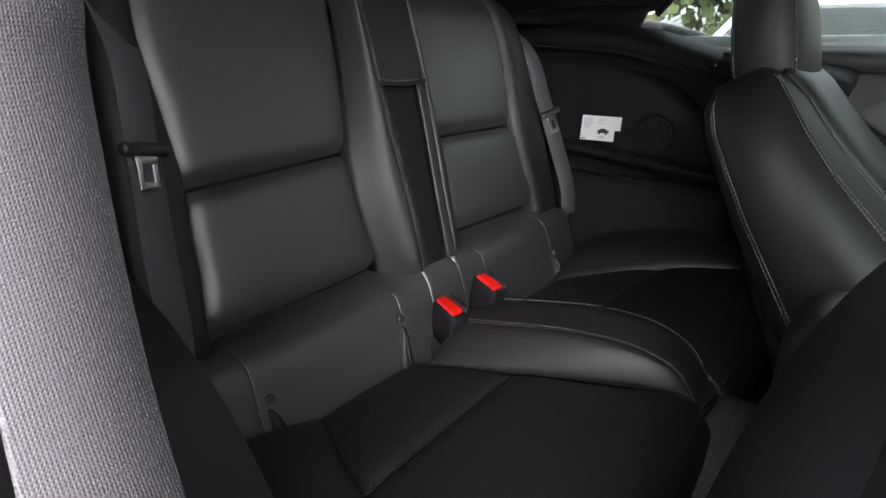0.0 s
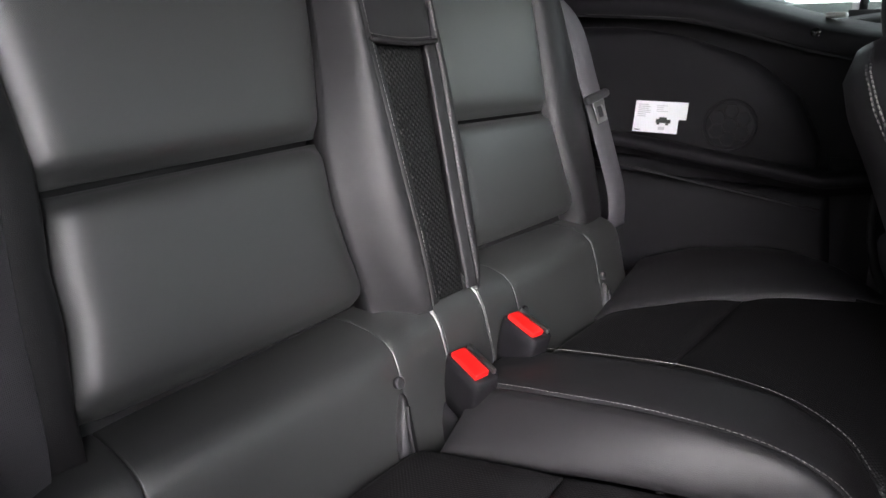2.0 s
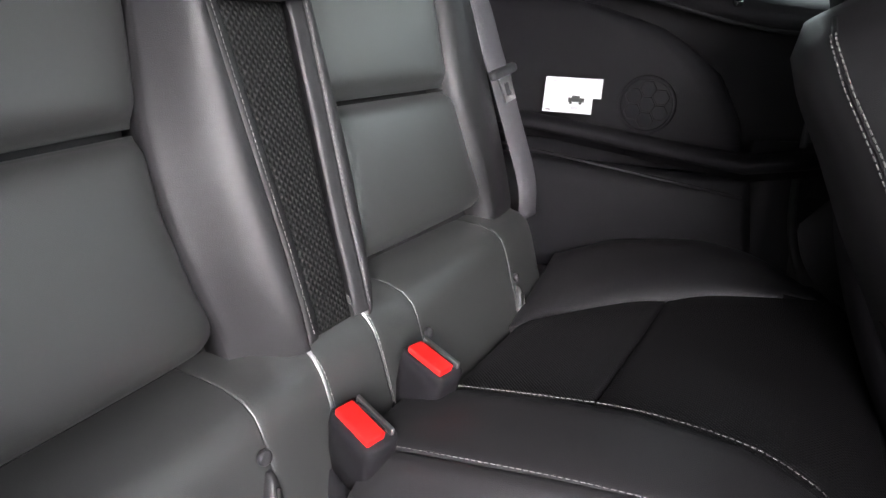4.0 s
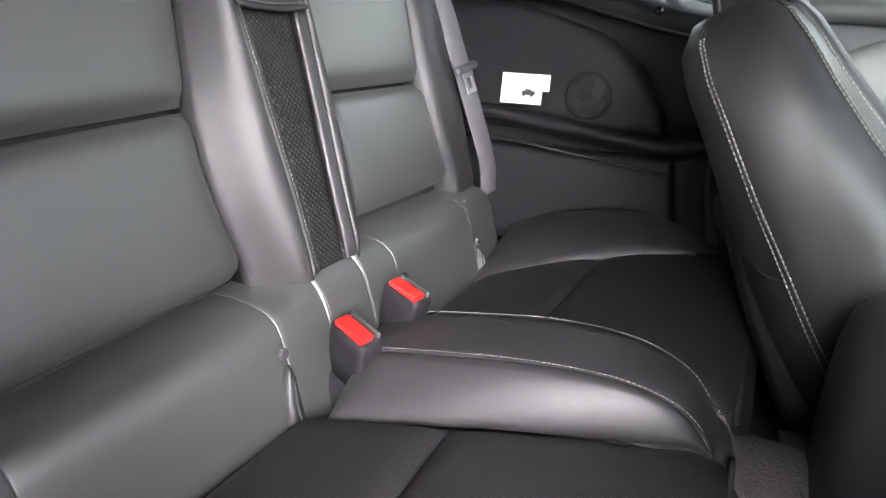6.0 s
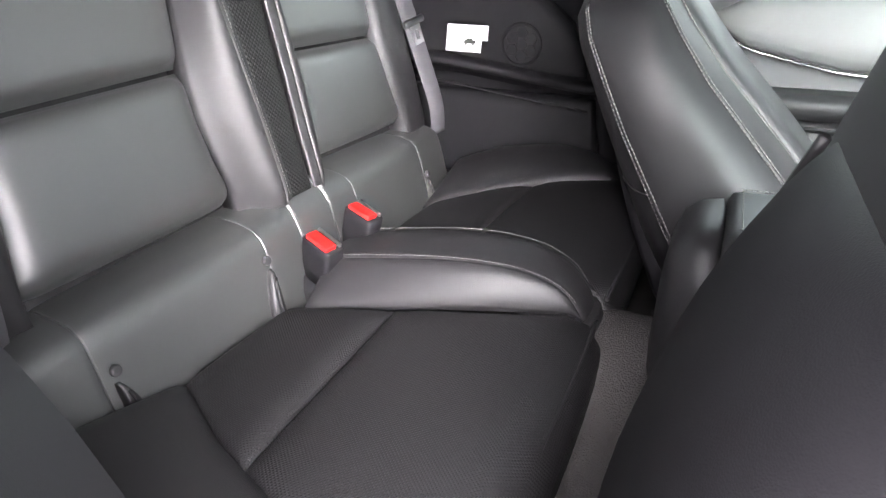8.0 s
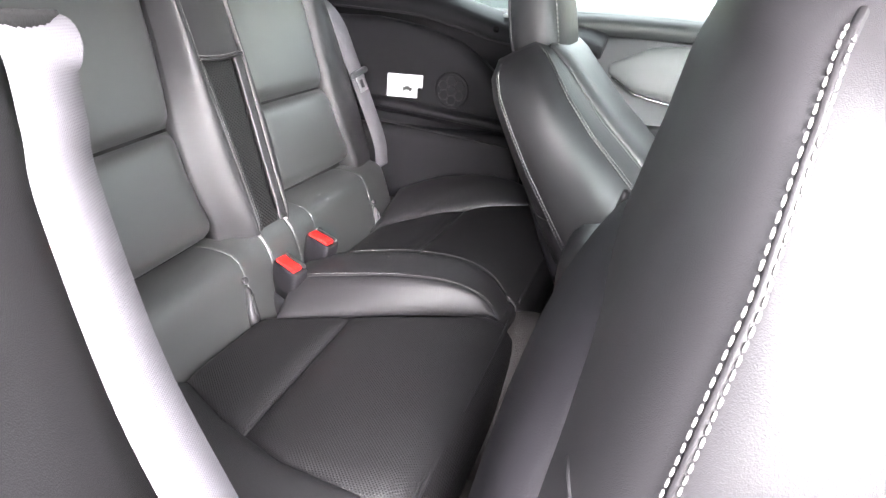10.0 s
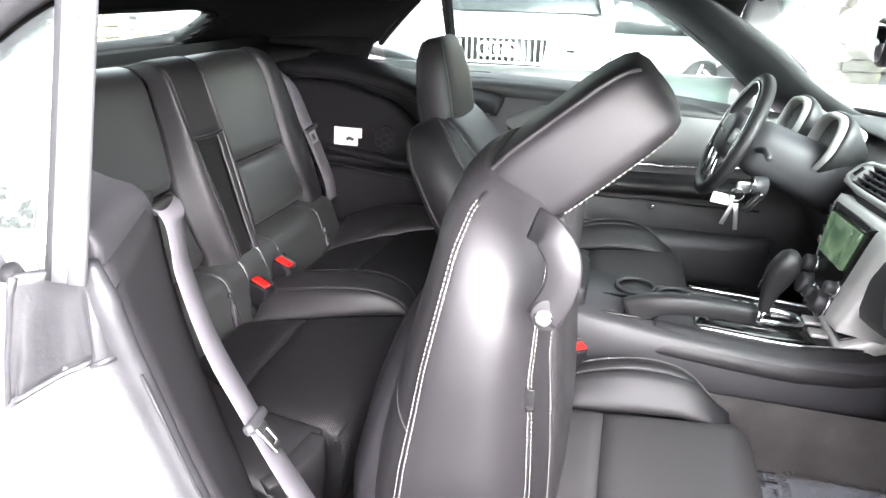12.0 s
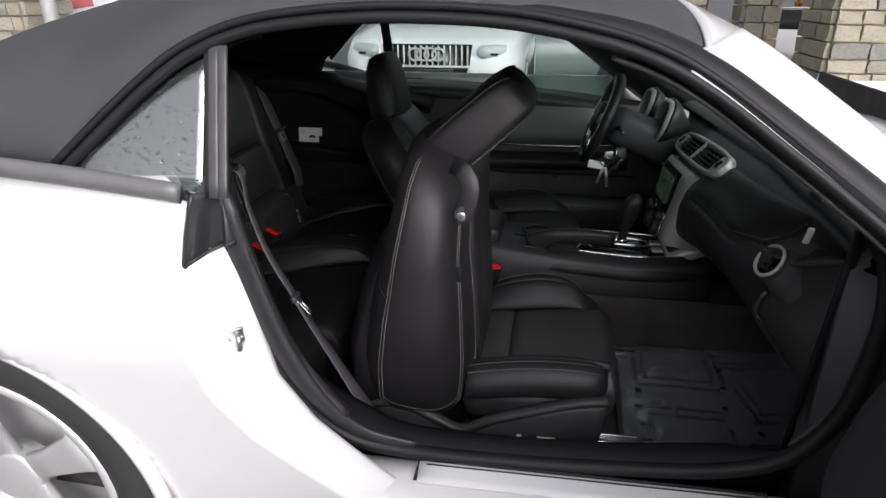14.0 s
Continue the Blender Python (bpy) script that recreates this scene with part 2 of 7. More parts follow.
def ribbon(pts, side, width, thick):
    """A flat band along pts; side: its width's direction (one, or one for each point)."""
    rings = []
    for i, p in enumerate(pts):
        w = Vector(side[i]) if isinstance(side, list) else Vector(side)
        t = (pts[min(i + 1, len(pts) - 1)] - pts[max(i - 1, 0)]).normalized()
        w = (w - t * w.dot(t)).normalized()
        n = t.cross(w)
        h, k = width / 2, thick / 2
        rings.append([p + w * h, p + w * (h - k) + n * k, p - w * (h - k) + n * k, p - w * h, p - w * (h - k) - n * k, p + w * (h - k) - n * k])
    return loft(rings)


def rbox(c, size, r=0.004, m=None, seg=2):
    """A box with rounded edges, centred at c, turned by m."""
    bm = bmesh.new()
    bmesh.ops.create_cube(bm, size=1.0)
    bmesh.ops.scale(bm, vec=Vector(size), verts=bm.verts)
    if r:
        bmesh.ops.bevel(bm, geom=bm.edges[:], offset=min(r, 0.45 * min(size)), segments=seg, affect="EDGES", profile=0.5)
    bm.transform(Matrix.Translation(c) @ (m or Matrix()))
    return bm


def disc(c, axis, r, depth, n=28, r2=None, bevel=0.0):
    """A short round body along axis."""
    q = Vector(axis).to_track_quat("Z", "Y").to_matrix()
    a, b, z = q.col[0], q.col[1], q.col[2]
    c = Vector(c)
    rr = r if r2 is None else r2
    e = min(bevel, depth * 0.4)
    steps = [(0, r)] + ([(depth - e, rr), (depth - e * 0.3, rr - e * 0.3), (depth, rr - e)] if e else [(depth, rr)])
    return loft([oval(c + z * d, a, b, s, s, n) for d, s in steps])


def ring_body(c, axis, r, t, n=40, m=8, squash=1.0):
    """A ring (torus) of tube radius t."""
    q = Vector(axis).to_track_quat("Z", "Y").to_matrix()
    a, b = q.col[0], q.col[1]
    pts = oval(Vector(c), a, b, r, r * squash, n)
    bm = bmesh.new()
    R = []
    for i, p in enumerate(pts):
        rad = (p - Vector(c)).normalized()
        R.append([bm.verts.new(v) for v in oval(p, rad, q.col[2], t, t, m)])
    quads(bm, R + [R[0]], True)
    bmesh.ops.recalc_face_normals(bm, faces=bm.faces)
    return bm


def join(*bms):
    """Several bodies of one part in one mesh."""
    me = bpy.data.meshes.new("joined")
    out = bmesh.new()
    for b in bms:
        b.to_mesh(me)
        b.free()
        out.from_mesh(me)
    bpy.data.meshes.remove(me)
    return out


def stitches(line, normal, step=0.0050, length=0.0037, r=0.0005):
    """A row of thread stitches along a line, each a short rounded dash."""
    bm = bmesh.new()
    pts = even(line, step)
    for i in range(len(pts) - 1):
        t = (pts[i + 1] - pts[i]).normalized()
        n = Vector(normal[min(int(i / len(pts) * len(normal)), len(normal) - 1)] if isinstance(normal, list) else normal)
        s = t.cross(n).normalized()
        n = s.cross(t)
        c = pts[i] + n * r * 0.6
        ends = []
        for d, k in ((-0.5, 0.5), (-0.3, 1.0), (0.3, 1.0), (0.5, 0.5)):
            o = c + t * (length * d)
            ends.append([bm.verts.new(o + s * r * k), bm.verts.new(o + n * r * k), bm.verts.new(o - s * r * k), bm.verts.new(o - n * r * k)])
        quads(bm, ends, True)
        bm.faces.new(ends[0][::-1])
        bm.faces.new(ends[-1])
    return bm


def lerp(a, b, t):
    return a + (b - a) * t


def along(pairs, x):
    """A value that runs straight between pairs of (x, value)."""
    return float(np.interp(x, [p[0] for p in pairs], [p[1] for p in pairs]))


# ---- the parked car's shell ----
YS = -0.004  # middle line of the rear seat
ARCH = [(0.215, 0.975), (0.296, 1.05), (0.36, 1.105), (0.42, 1.146), (0.50, 1.177), (0.60, 1.192), (0.72, 1.198), (0.86, 1.193), (0.97, 1.176), (1.06, 1.152), (1.14, 1.112), (1.24, 1.042), (1.335, 0.972), (1.40, 0.92)]


def lean_y(z):
    """The tumblehome of the side windows."""
    return -0.87 + 0.36 * (z - 0.967)


def aft(x):
    """How far the driver's side opening stands behind the passenger's at x."""
    return 0.165 + 0.045 * min(1.0, max(0.0, (x - 0.2) / 0.9))


def arch(n, side=-1, d=0.0, out=0.0, a=0.0, b=1.0):
    """The line of the window opening's upper edge, moved outward round the arch by d, and away from the car by out."""
    c = curve([(x, 0, z) for x, z in ARCH], 120)
    c = c[int(a * 119):int(b * 119) + 1]
    c = [c[round(i * (len(c) - 1) / (n - 1))] for i in range(n)]
    res = []
    for i, p in enumerate(c):
        t = (c[min(i + 1, n - 1)] - c[max(i - 1, 0)]).normalized()
        q = p + V(-t.z, 0, t.x) * d
        res.append(V(q.x - (aft(q.x) if side > 0 else 0.0), -side * (lean_y(q.z) - out), q.z))
    return res


car = thing("convertible_car", (0.6, 0, 0), "white convertible with a grey canvas top, parked, passenger door open", "car")


# rear fender with its door jamb and wheel arch
def fender(u, v):
    z = lerp(0.20, 0.985, v)
    jamb = along([(0.2, 0.80), (0.43, 0.735), (0.50, 0.645), (0.56, 0.575), (0.64, 0.518), (0.73, 0.497), (0.83, 0.475), (0.94, 0.445), (0.99, 0.43)], z)
    edge = jamb - 0.085
    y0 = along([(0.2, -0.86), (0.45, -0.90), (0.7, -0.935), (0.85, -0.93), (0.93, -0.905), (0.97, -0.885), (0.99, -0.865)], z)
    if u < 0.8:
        x = lerp(-1.5, edge, 1 - (1 - u / 0.8) ** 1.5)
        return V(x, y0 + 0.05 * max(0, -x - 0.4) ** 2, z)
    k = (u - 0.8) / 0.2
    a = k * math.pi / 2
    return V(edge + 0.085 * math.sin(a) ** 1.2 * (0.4 + 0.6 * k), lerp(y0, -0.843, 1 - math.cos(a)) , z)


ARCH_C, ARCH_R = (-0.065, 0.345), 0.365
in_arch = lambda u, v: (fender(u, v).x - ARCH_C[0]) ** 2 + (fender(u, v).z - ARCH_C[1]) ** 2 < ARCH_R ** 2
part("rear_fender", slab(fender, 90, 64, 0.012, V(0, -1, 0), in_arch), PAINT, car, "white rear fender with streaks of rain")
lip = [V(ARCH_C[0] + ARCH_R * math.cos(a), -0.90 - 0.02 * math.sin(a), ARCH_C[1] + ARCH_R * math.sin(a)) for a in np.linspace(-0.3, math.pi + 0.3, 48)]
part("arch_lip", tube(lip, 0.014, 8), PAINT, car)
part("arch_liner", slab(lambda u, v: V(ARCH_C[0] + 0.37 * math.cos(lerp(-0.4, 3.5, u)), lerp(-0.89, -0.5, v), ARCH_C[1] + 0.37 * math.sin(lerp(-0.4, 3.5, u))), 24, 2, 0.006), PLASTIC, car)
tyre_c = V(-0.065, -0.80, 0.345)
prof = [(-0.09, 0.25), (-0.10, 0.29), (-0.09, 0.335), (-0.055, 0.347), (0.06, 0.347), (0.09, 0.33), (0.09, 0.25)]


def road_wheel(move):
    """One wheel of the convertible: tyre, tread ribs and a five-spoke rim; move: where it goes from the near rear corner."""
    def put(bm):
        bm.transform(move)
        bmesh.ops.recalc_face_normals(bm, faces=bm.faces)
        return bm
    bm = bmesh.new()
    R = [[bm.verts.new(tyre_c + V(r * math.cos(a), d, r * math.sin(a))) for d, r in prof] for a in np.linspace(0, 2 * math.pi, 73)[:-1]]
    quads(bm, R + [R[0]], True)
    wheel = part("wheel", put(bm), TYRE, car, "low-profile tyre on a light alloy wheel")
    bm = bmesh.new()
    for a in np.linspace(0, 2 * math.pi, 61)[:-1]:
        c, s = math.cos(a), math.sin(a)
        t = V(-s, 0, c) * 0.002
        o = [tyre_c + V(c * 0.337, -0.0895, s * 0.337), tyre_c + V(c * 0.349, -0.055, s * 0.349)]
        r = [bm.verts.new(p + k) for p in o for k in (t, -t)]
        q = [bm.verts.new(p + k + V(c, -0.5, s) * 0.0025) for p in o for k in (t, -t)]
        bm.faces.new((q[0], q[1], q[3], q[2]))
        for i, j in ((0, 1), (1, 3), (3, 2), (2, 0)):
            bm.faces.new((r[i], r[j], q[j], q[i]))
    tagged(part("tread_rib", put(bm), RUBBER, wheel), kind="stuff")
    rim = [ring_body(tyre_c + V(0, -0.085, 0), V(0, -1, 0), 0.25, 0.012), disc(tyre_c + V(0, -0.01, 0), V(0, -1, 0), 0.06, 0.05, bevel=0.01), disc(tyre_c + V(0, 0.05, 0), V(0, -1, 0), 0.245, 0.012)]
    for k in range(5):
        a = 2 * math.pi * k / 5 + 0.5
        d = V(math.cos(a), 0, math.sin(a))
        s = V(-math.sin(a), 0, math.cos(a))
        rim.append(loft([oval(tyre_c + d * r + V(0, y, 0), s, V(0, 1, 0), w, 0.014, 12, 3) for r, w, y in ((0.04, 0.03, -0.04), (0.13, 0.032, -0.062), (0.2, 0.042, -0.072), (0.246, 0.055, -0.078))]))
    part("alloy_rim", put(join(*rim)), ALLOY, wheel)


for dx, flip in ((0.0, 1), (2.36, 1), (0.0, -1), (2.36, -1)):
    road_wheel(Matrix.Translation((dx, 0, 0)) @ Matrix.Diagonal((1, flip, 1, 1)))

# rocker, sill and its plate
part("rocker_panel", slab(lambda u, v: V(lerp(0.55, 1.7, u), [-0.80, -0.835, -0.862, -0.885, -0.89, -0.87, -0.83][round(v * 6)], lerp(0.452, 0.47, u) - [0.0, 0.006, 0.012, 0.028, 0.10, 0.19, 0.24][round(v * 6)]), 24, 6, 0.01, V(0, -1, 0.3)), PAINT, car)
sp = lambda u, v: V(lerp(0.745, 1.33, u), lerp(-0.803, -0.85, v), lerp(0.456, 0.465, u) + 0.0065 - 0.012 * v)
sill_plate = part("sill_plate", slab(sp, 10, 3, 0.004), LABEL, car, "pale sill plate with a dark printed line")
part("sill_plate_border", tube([sp(u, v) + V(0, 0, 0.001) for u, v in ((0.005, 0.95), (0.005, 0.06), (0.25, 0.06), (0.5, 0.06), (0.75, 0.06), (0.995, 0.06), (0.995, 0.95))], 0.0035, 6), RUBBER, sill_plate)
part("printed_bar", slab(lambda u, v: sp(0.03 + 0.94 * u, 0.22 + 0.05 * v) + V(0, 0, 0.0015), 8, 1, 0.001), INK, sill_plate)

# weather seal round the door opening and the black trim inside it
JAMB = [(0.456, 0.925), (0.462, 0.87), (0.482, 0.76), (0.505, 0.66), (0.545, 0.575), (0.62, 0.505), (0.72, 0.474), (0.9, 0.470), (1.1, 0.482), (1.26, 0.502), (1.355, 0.545), (1.41, 0.63), (1.43, 0.75), (1.42, 0.87), (1.375, 0.95)]
seal_line = curve([(x, along([(0.50, -0.832), (0.76, -0.795)], x), z) for x, z in JAMB], 90)
part("door_seal", tube(seal_line, 0.013, 10), RUBBER, car, "black rubber weather seal of the door opening")
inner_line = curve([(x + (along([(0.55, 0.022), (0.70, -0.03)], z) if x < 0.7 else (-0.004 if x > 1.3 else 0)), along([(1.26, -0.745), (1.36, -0.786)], x), z + (0.016 if 0.6 < x < 1.3 else 0)) for x, z in JAMB], 90)
part("sill_trim", slab(lambda u, v: lerp(seal_line[round(u * 89)], inner_line[round(u * 89)], v) + V(0, 0, 0.012 * math.sin(v * math.pi)), 89, 5, 0.01, V(0, -0.3, 1)), TRIM, car)
low_line = [V(p.x, -0.70, min(p.z, 0.50) - 0.13) if 0.55 < p.x < 1.38 else V(p.x - (0.01 if p.x < 0.6 else 0.0), -0.735 if p.x < 1.0 else -0.779, p.z) for p in inner_line]
part("sill_inner_trim", slab(lambda u, v: lerp(inner_line[round(u * 89)], low_line[round(u * 89)], v), 89, 3, 0.006, V(0, -0.3, 1)), TRIM, car)

# the far door's seal with the sill trim under it
far_seal = curve([(0.408, 0.70, 0.80), (0.402, 0.70, 0.72), (0.400, 0.70, 0.645), (0.407, 0.70, 0.585), (0.430, 0.70, 0.535), (0.475, 0.70, 0.495), (0.54, 0.70, 0.47), (0.64, 0.70, 0.455)], 60)
part("door_seal", tube(far_seal, 0.009, 10), RUBBER, car, "black rubber weather seal of the driver's opening")
part("far_sill_trim", slab(lambda u, v: far_seal[round(u * 59)] + V(-0.035 * math.sin(0.9 * v) * (1 - 0.6 * u), -0.055 * v, -0.075 * v * min(1.0, 0.25 + u)), 59, 6, 0.008, V(-0.3, -1, 0.4)), SOFT, car, "grey plastic sill trim")

# the door's striker on the jamb
sn_ = V(0.6, -0.8, 0)
st_x, st_c = V(0.8, 0.6, 0), V(0.468, -0.884, 0.728)
striker = part("striker", rbox(st_c, (0.030, 0.006, 0.036), 0.003, pose(0, 0, 0, 0, 0, 36.9)), STEEL, car, "steel striker plate with a loop")
part("striker_loop", tube(curve([st_c + sn_ * d + V(0, 0, z) + st_x * 0.004 for d, z in ((0.0, 0.012), (0.016, 0.012), (0.022, 0.006), (0.022, -0.006), (0.016, -0.012), (0.0, -0.012))], 26), 0.0045, 10), STEEL, striker)
for sx_ in (-0.010, 0.011):
    part("bolt", disc(st_c + st_x * sx_ + sn_ * 0.002, sn_, 0.005, 0.004, 12), STEEL, striker)


# canvas top: outside skin, lining, rear glass
def top_side(x):
    """Lower edge (y, z) of the top at x."""
    if x < 0.215:
        return (along([(-0.55, 0.80), (-0.3, 0.845), (-0.1, 0.86), (0.215, 0.868)], x), along([(-0.55, 0.985), (-0.3, 0.995), (0.1, 0.998), (0.215, 0.985)], x))
    z = along(ARCH, x) + 0.022
    return (-lean_y(z), z)


def canvas(u, v, inset=0.0):
    x = lerp(-0.55, 1.13, u)
    k = max(0.0, min(1.0, (v - 0.6) / 0.3))
    y0, z0 = top_side(x + aft(x) * k * k * (3 - 2 * k) * max(0.0, min(1.0, (x + 0.4) / 0.4)))
    zc = along([(-0.55, 0.99), (-0.35, 1.06), (-0.2, 1.13), (-0.1, 1.178), (0.0, 1.218), (0.12, 1.252), (0.4, 1.295), (0.7, 1.305), (1.0, 1.265), (1.13, 1.24)], x)
    a = lerp(-math.pi / 2, math.pi / 2, v)
    s = math.sin(a)
    yy = (y0 - inset) * math.copysign(abs(s) ** 0.8, s)
    zz = z0 + (zc - z0) * (max(0.0, math.cos(a)) ** 0.75) - inset * (1 if abs(s) < 0.999 else 0)
    return V(x, yy, zz)


def rear_half(x):
    """Half the rear window's width at x: narrower towards its top, with rounded corners."""
    k = (x + 0.53) / 0.34
    return (0.55 - 0.20 * k) * max(0.0, 1 - abs(2 * min(1.0, max(0.0, k)) - 1) ** 6) ** 0.25


def rear_hole(u, v):
    p = canvas(u, v)
    return -0.53 < p.x < -0.19 and abs(p.y) < rear_half(p.x)


part("canvas_roof", slab(lambda u, v: canvas(u, v), 66, 48, 0.006, V(0, 0, 1), rear_hole), CANVAS, car, "grey canvas folding roof, damp")
part("roof_lining", slab(lambda u, v: canvas(0.005 + u * 0.99, v, 0.03), 66, 48, 0.005, V(0, 0, 1), rear_hole), LINER, car, "black cloth roof lining")
def roof_at(x, y):
    """Height of the canvas at x, y."""
    y0, z0 = top_side(x)
    c = max(0.0, 1 - min(1.0, abs(y) / y0) ** 2.5) ** 0.5
    zc = along([(-0.55, 0.99), (-0.35, 1.06), (-0.2, 1.13), (-0.1, 1.178)], x)
    return z0 + (zc - z0) * c ** 0.75


xs = list(np.linspace(-0.525, -0.195, 15))
hole = [V(x, rear_half(x) + 0.008, 0) for x in xs] + [V(x, -rear_half(x) - 0.008, 0) for x in reversed(xs)]
hole = [V(p.x, p.y, roof_at(p.x, p.y) - 0.014) for p in hole]
part("rear_glass_seal", tube(hole, 0.022, 8, closed=True), RUBBER, car)
pane = part("rear_glass", slab(lambda u, v: (lambda x, y: V(x, y, roof_at(x, y) - 0.012))(lerp(-0.53, -0.185, u), lerp(-1, 1, v) * lerp(0.56, 0.37, u)), 6, 10, 0.004), GLASS, car)
part("roof_bow", tube([canvas(0.62, v, 0.035) for v in np.linspace(0.02, 0.98, 24)], 0.014, 8), LINER, car)

# seals along the arch, both sides, and the front roof bow
for side in (-1, 1):
    part("roof_seal", tube(arch(80, side, 0.007, 0.004, 0.0, 1.0), 0.009, 8), RUBBER, car)
    part("roof_drip_trim", tube(arch(80, side, 0.022, 0.010, 0.0, 1.0), 0.006, 8), RUBBER, car)
    part("roof_side_rail", tube(arch(60, side, 0.024, -0.045, 0.25, 0.86), 0.028, 10), LINER, car)

# windscreen pillars
for side in (-1, 1):
    outer, mid, inner = arch(30, side, 0.045, 0.0, 0.74), arch(30, side, 0.012, 0.012, 0.74), arch(30, side, -0.012, -0.01, 0.66)
    if side > 0:
        outer, mid = [p + V(0.15, -0.02, 0.03) for p in outer], [p + V(0.15, -0.01, 0.03) for p in mid]
    front = [p + V(0.055, -side * 0.05, 0.022) for p in outer]
    part("windscreen_pillar", slab(lambda u, v: (lerp(mid[round(u * 29)], outer[round(u * 29)], v / 0.4) if v <= 0.4 else lerp(outer[round(u * 29)], front[round(u * 29)], (v - 0.4) / 0.6)), 29, 10, 0.008, V(0, side, 0.6)), PAINT, car, "white windscreen pillar")
    line = arch(60, side, 0.020, -0.014, 0.42)
    part("pillar_seal", loft([oval(p, s_, u_, r, r, 12) for p, (t_, s_, u_), r in zip(line, frames(line), np.interp(np.linspace(0, 1, 60), [0, 0.35, 0.6, 1], [0.008, 0.020, 0.027, 0.030]))]), RUBBER, car)
    trim = [p + (V(0.045, 0.075, 0.02) if side < 0 else V(0.24, -0.115, 0.005)) for p in inner]
    if side > 0:
        rise = curve([(0.98, 0.60, 1.172), (1.06, 0.61, 1.128), (1.14, 0.62, 1.080), (1.225, 0.625, 1.025), (1.31, 0.632, 0.953), (1.40, 0.64, 0.898), (1.455, 0.65, 0.872)], 30)
        run = [inner[min(29, round(i * 1.25))] + V(0.14, 0.0, -0.10) * max(0.0, (i - 23.2) / 5.8) for i in range(30)]
        inner, trim = run, rise
    part("pillar_trim", slab(lambda u, v: lerp(inner[round(u * 29)], trim[round(u * 29)], v) + V(0, 0 if side < 0 else -0.03 * math.sin(math.pi * v), -0.018 * math.sin(math.pi * v)), 29, 6, 0.006, V(0, -side, 0)), SOFT, car)
part("windscreen_header", slab(lambda u, v: V(lerp(1.07, 1.17, u), lerp(-0.74, 0.74, v), lerp(1.205, 1.16, u) + 0.035 * (1 - (2 * v - 1) ** 2)), 4, 16, 0.02), LINER, car)
part("header_skin", slab(lambda u, v: canvas(1.0, v) + V(0.005 + 0.10 * u, 0, 0.002 - 0.045 * u), 4, 40, 0.008), PAINT, car, "white windscreen header")
def screen_pt(u, v):
    y = lerp(-0.74, 0.74, v)
    return V(lerp(1.16, 1.63, u) - 0.20 * u * (2 * v - 1) ** 2, y * (1 - 0.06 * u), lerp(1.185 + 0.03 * (1 - (2 * v - 1) ** 2), 0.915 - 0.045 * max(0.0, y), u))


glass_pane = part("windscreen", slab(screen_pt, 6, 16, 0.004), WETGLASS, car, "tinted windscreen wet with rain")
part("windscreen_foot", tube([screen_pt(0.985, v) + V(-0.006, 0, 0.002) for v in np.linspace(0.01, 0.99, 40)], 0.007, 8), RUBBER, car, "black lower edge of the windscreen")
part("cowl", slab(lambda u, v: lerp(screen_pt(1.0, v) + V(0, 0, -0.006), V(1.78, lerp(-0.78, 0.78, v), 0.905), u), 4, 16, 0.01), PLASTIC, car, "black cowl in front of the windscreen")

# quarter windows with their front seals
for side in (-1, 1):
    top = arch(20, side, -0.006, -0.006, 0.0, 0.32)
    x_f = 0.445 - (0.175 if side > 0 else 0.0)
    x_b = 0.225 - (0.165 if side > 0 else 0.0)
    bottom = lambda x: V(x, -side * (lean_y(0.965)), along([(0.2, 0.985), (0.45, 0.958)], x) if side < 0 else 0.905)
    top = [p for p in top if p.x < x_f] + [V(x_f, -side * lean_y(1.15), 1.15)]
    q = part("quarter_window", slab(lambda u, v: lerp(bottom(lerp(x_b, x_f, u)), V(lerp(x_b, x_f, u), 0, 0) + V(0, -side * lean_y(along([(p.x, p.z) for p in top], lerp(x_b, x_f, u))), along([(p.x, p.z) for p in top], lerp(x_b, x_f, u))), v), 14, 8, 0.004, V(0, side, 0)), RAINGLASS if side < 0 else GLASS, car, "rain-beaded quarter window")
    q.visible_shadow = False
    rnd = random.Random(5)
    bm = bmesh.new()
    for k in range(170):
        u = rnd.random() ** 0.7
        x = lerp(x_b + 0.01, x_f - 0.005, u)
        zt = along([(p.x, p.z) for p in top], x)
        z = lerp(bottom(x).z + 0.005, zt - 0.004, rnd.random())
        s = rnd.uniform(0.0008, 0.0022)
        mtx = Matrix.Translation((x, -side * (lean_y(z) - 0.002), z)) @ Matrix.Diagonal((s, s * 0.6, s * rnd.uniform(1, 1.5), 1))
        bmesh.ops.create_icosphere(bm, subdivisions=1, radius=1.0, matrix=mtx)
    tagged(part("rain_beading", bm, DROP, q), kind="stuff")
    for dx, r, m in ((-0.002, 0.0075, SEALGREY), (0.012, 0.0065, SEALGREY), (-0.013, 0.004, RUBBER)):
        part("window_front_seal", tube([V(x_f + 0.012 + dx + 0.01 * (1 - t), -side * (lean_y(lerp(0.958, 1.165, t)) - 0.004), lerp(0.958, 1.165, t)) for t in np.linspace(0, 1, 12)], r * 0.55, 16, r, p=4.0), m, car, "wet grey rubber seal")
    part("belt_moulding", tube(curve([(-0.9, side * 0.82, 1.004), (-0.4, side * 0.89, 1.010), (0.0, side * 0.905, 1.006), (0.22, side * 0.900, 0.991), (0.42, side * 0.892, 0.968)] if side < 0 else [(-0.9, 0.82, 1.004), (-0.4, 0.89, 0.998), (0.0, 0.905, 0.955), (0.22, 0.900, 0.905), (0.42, 0.892, 0.895)], 40), 0.012, 8, 0.016), MOULDING, car, "wet grey belt moulding")
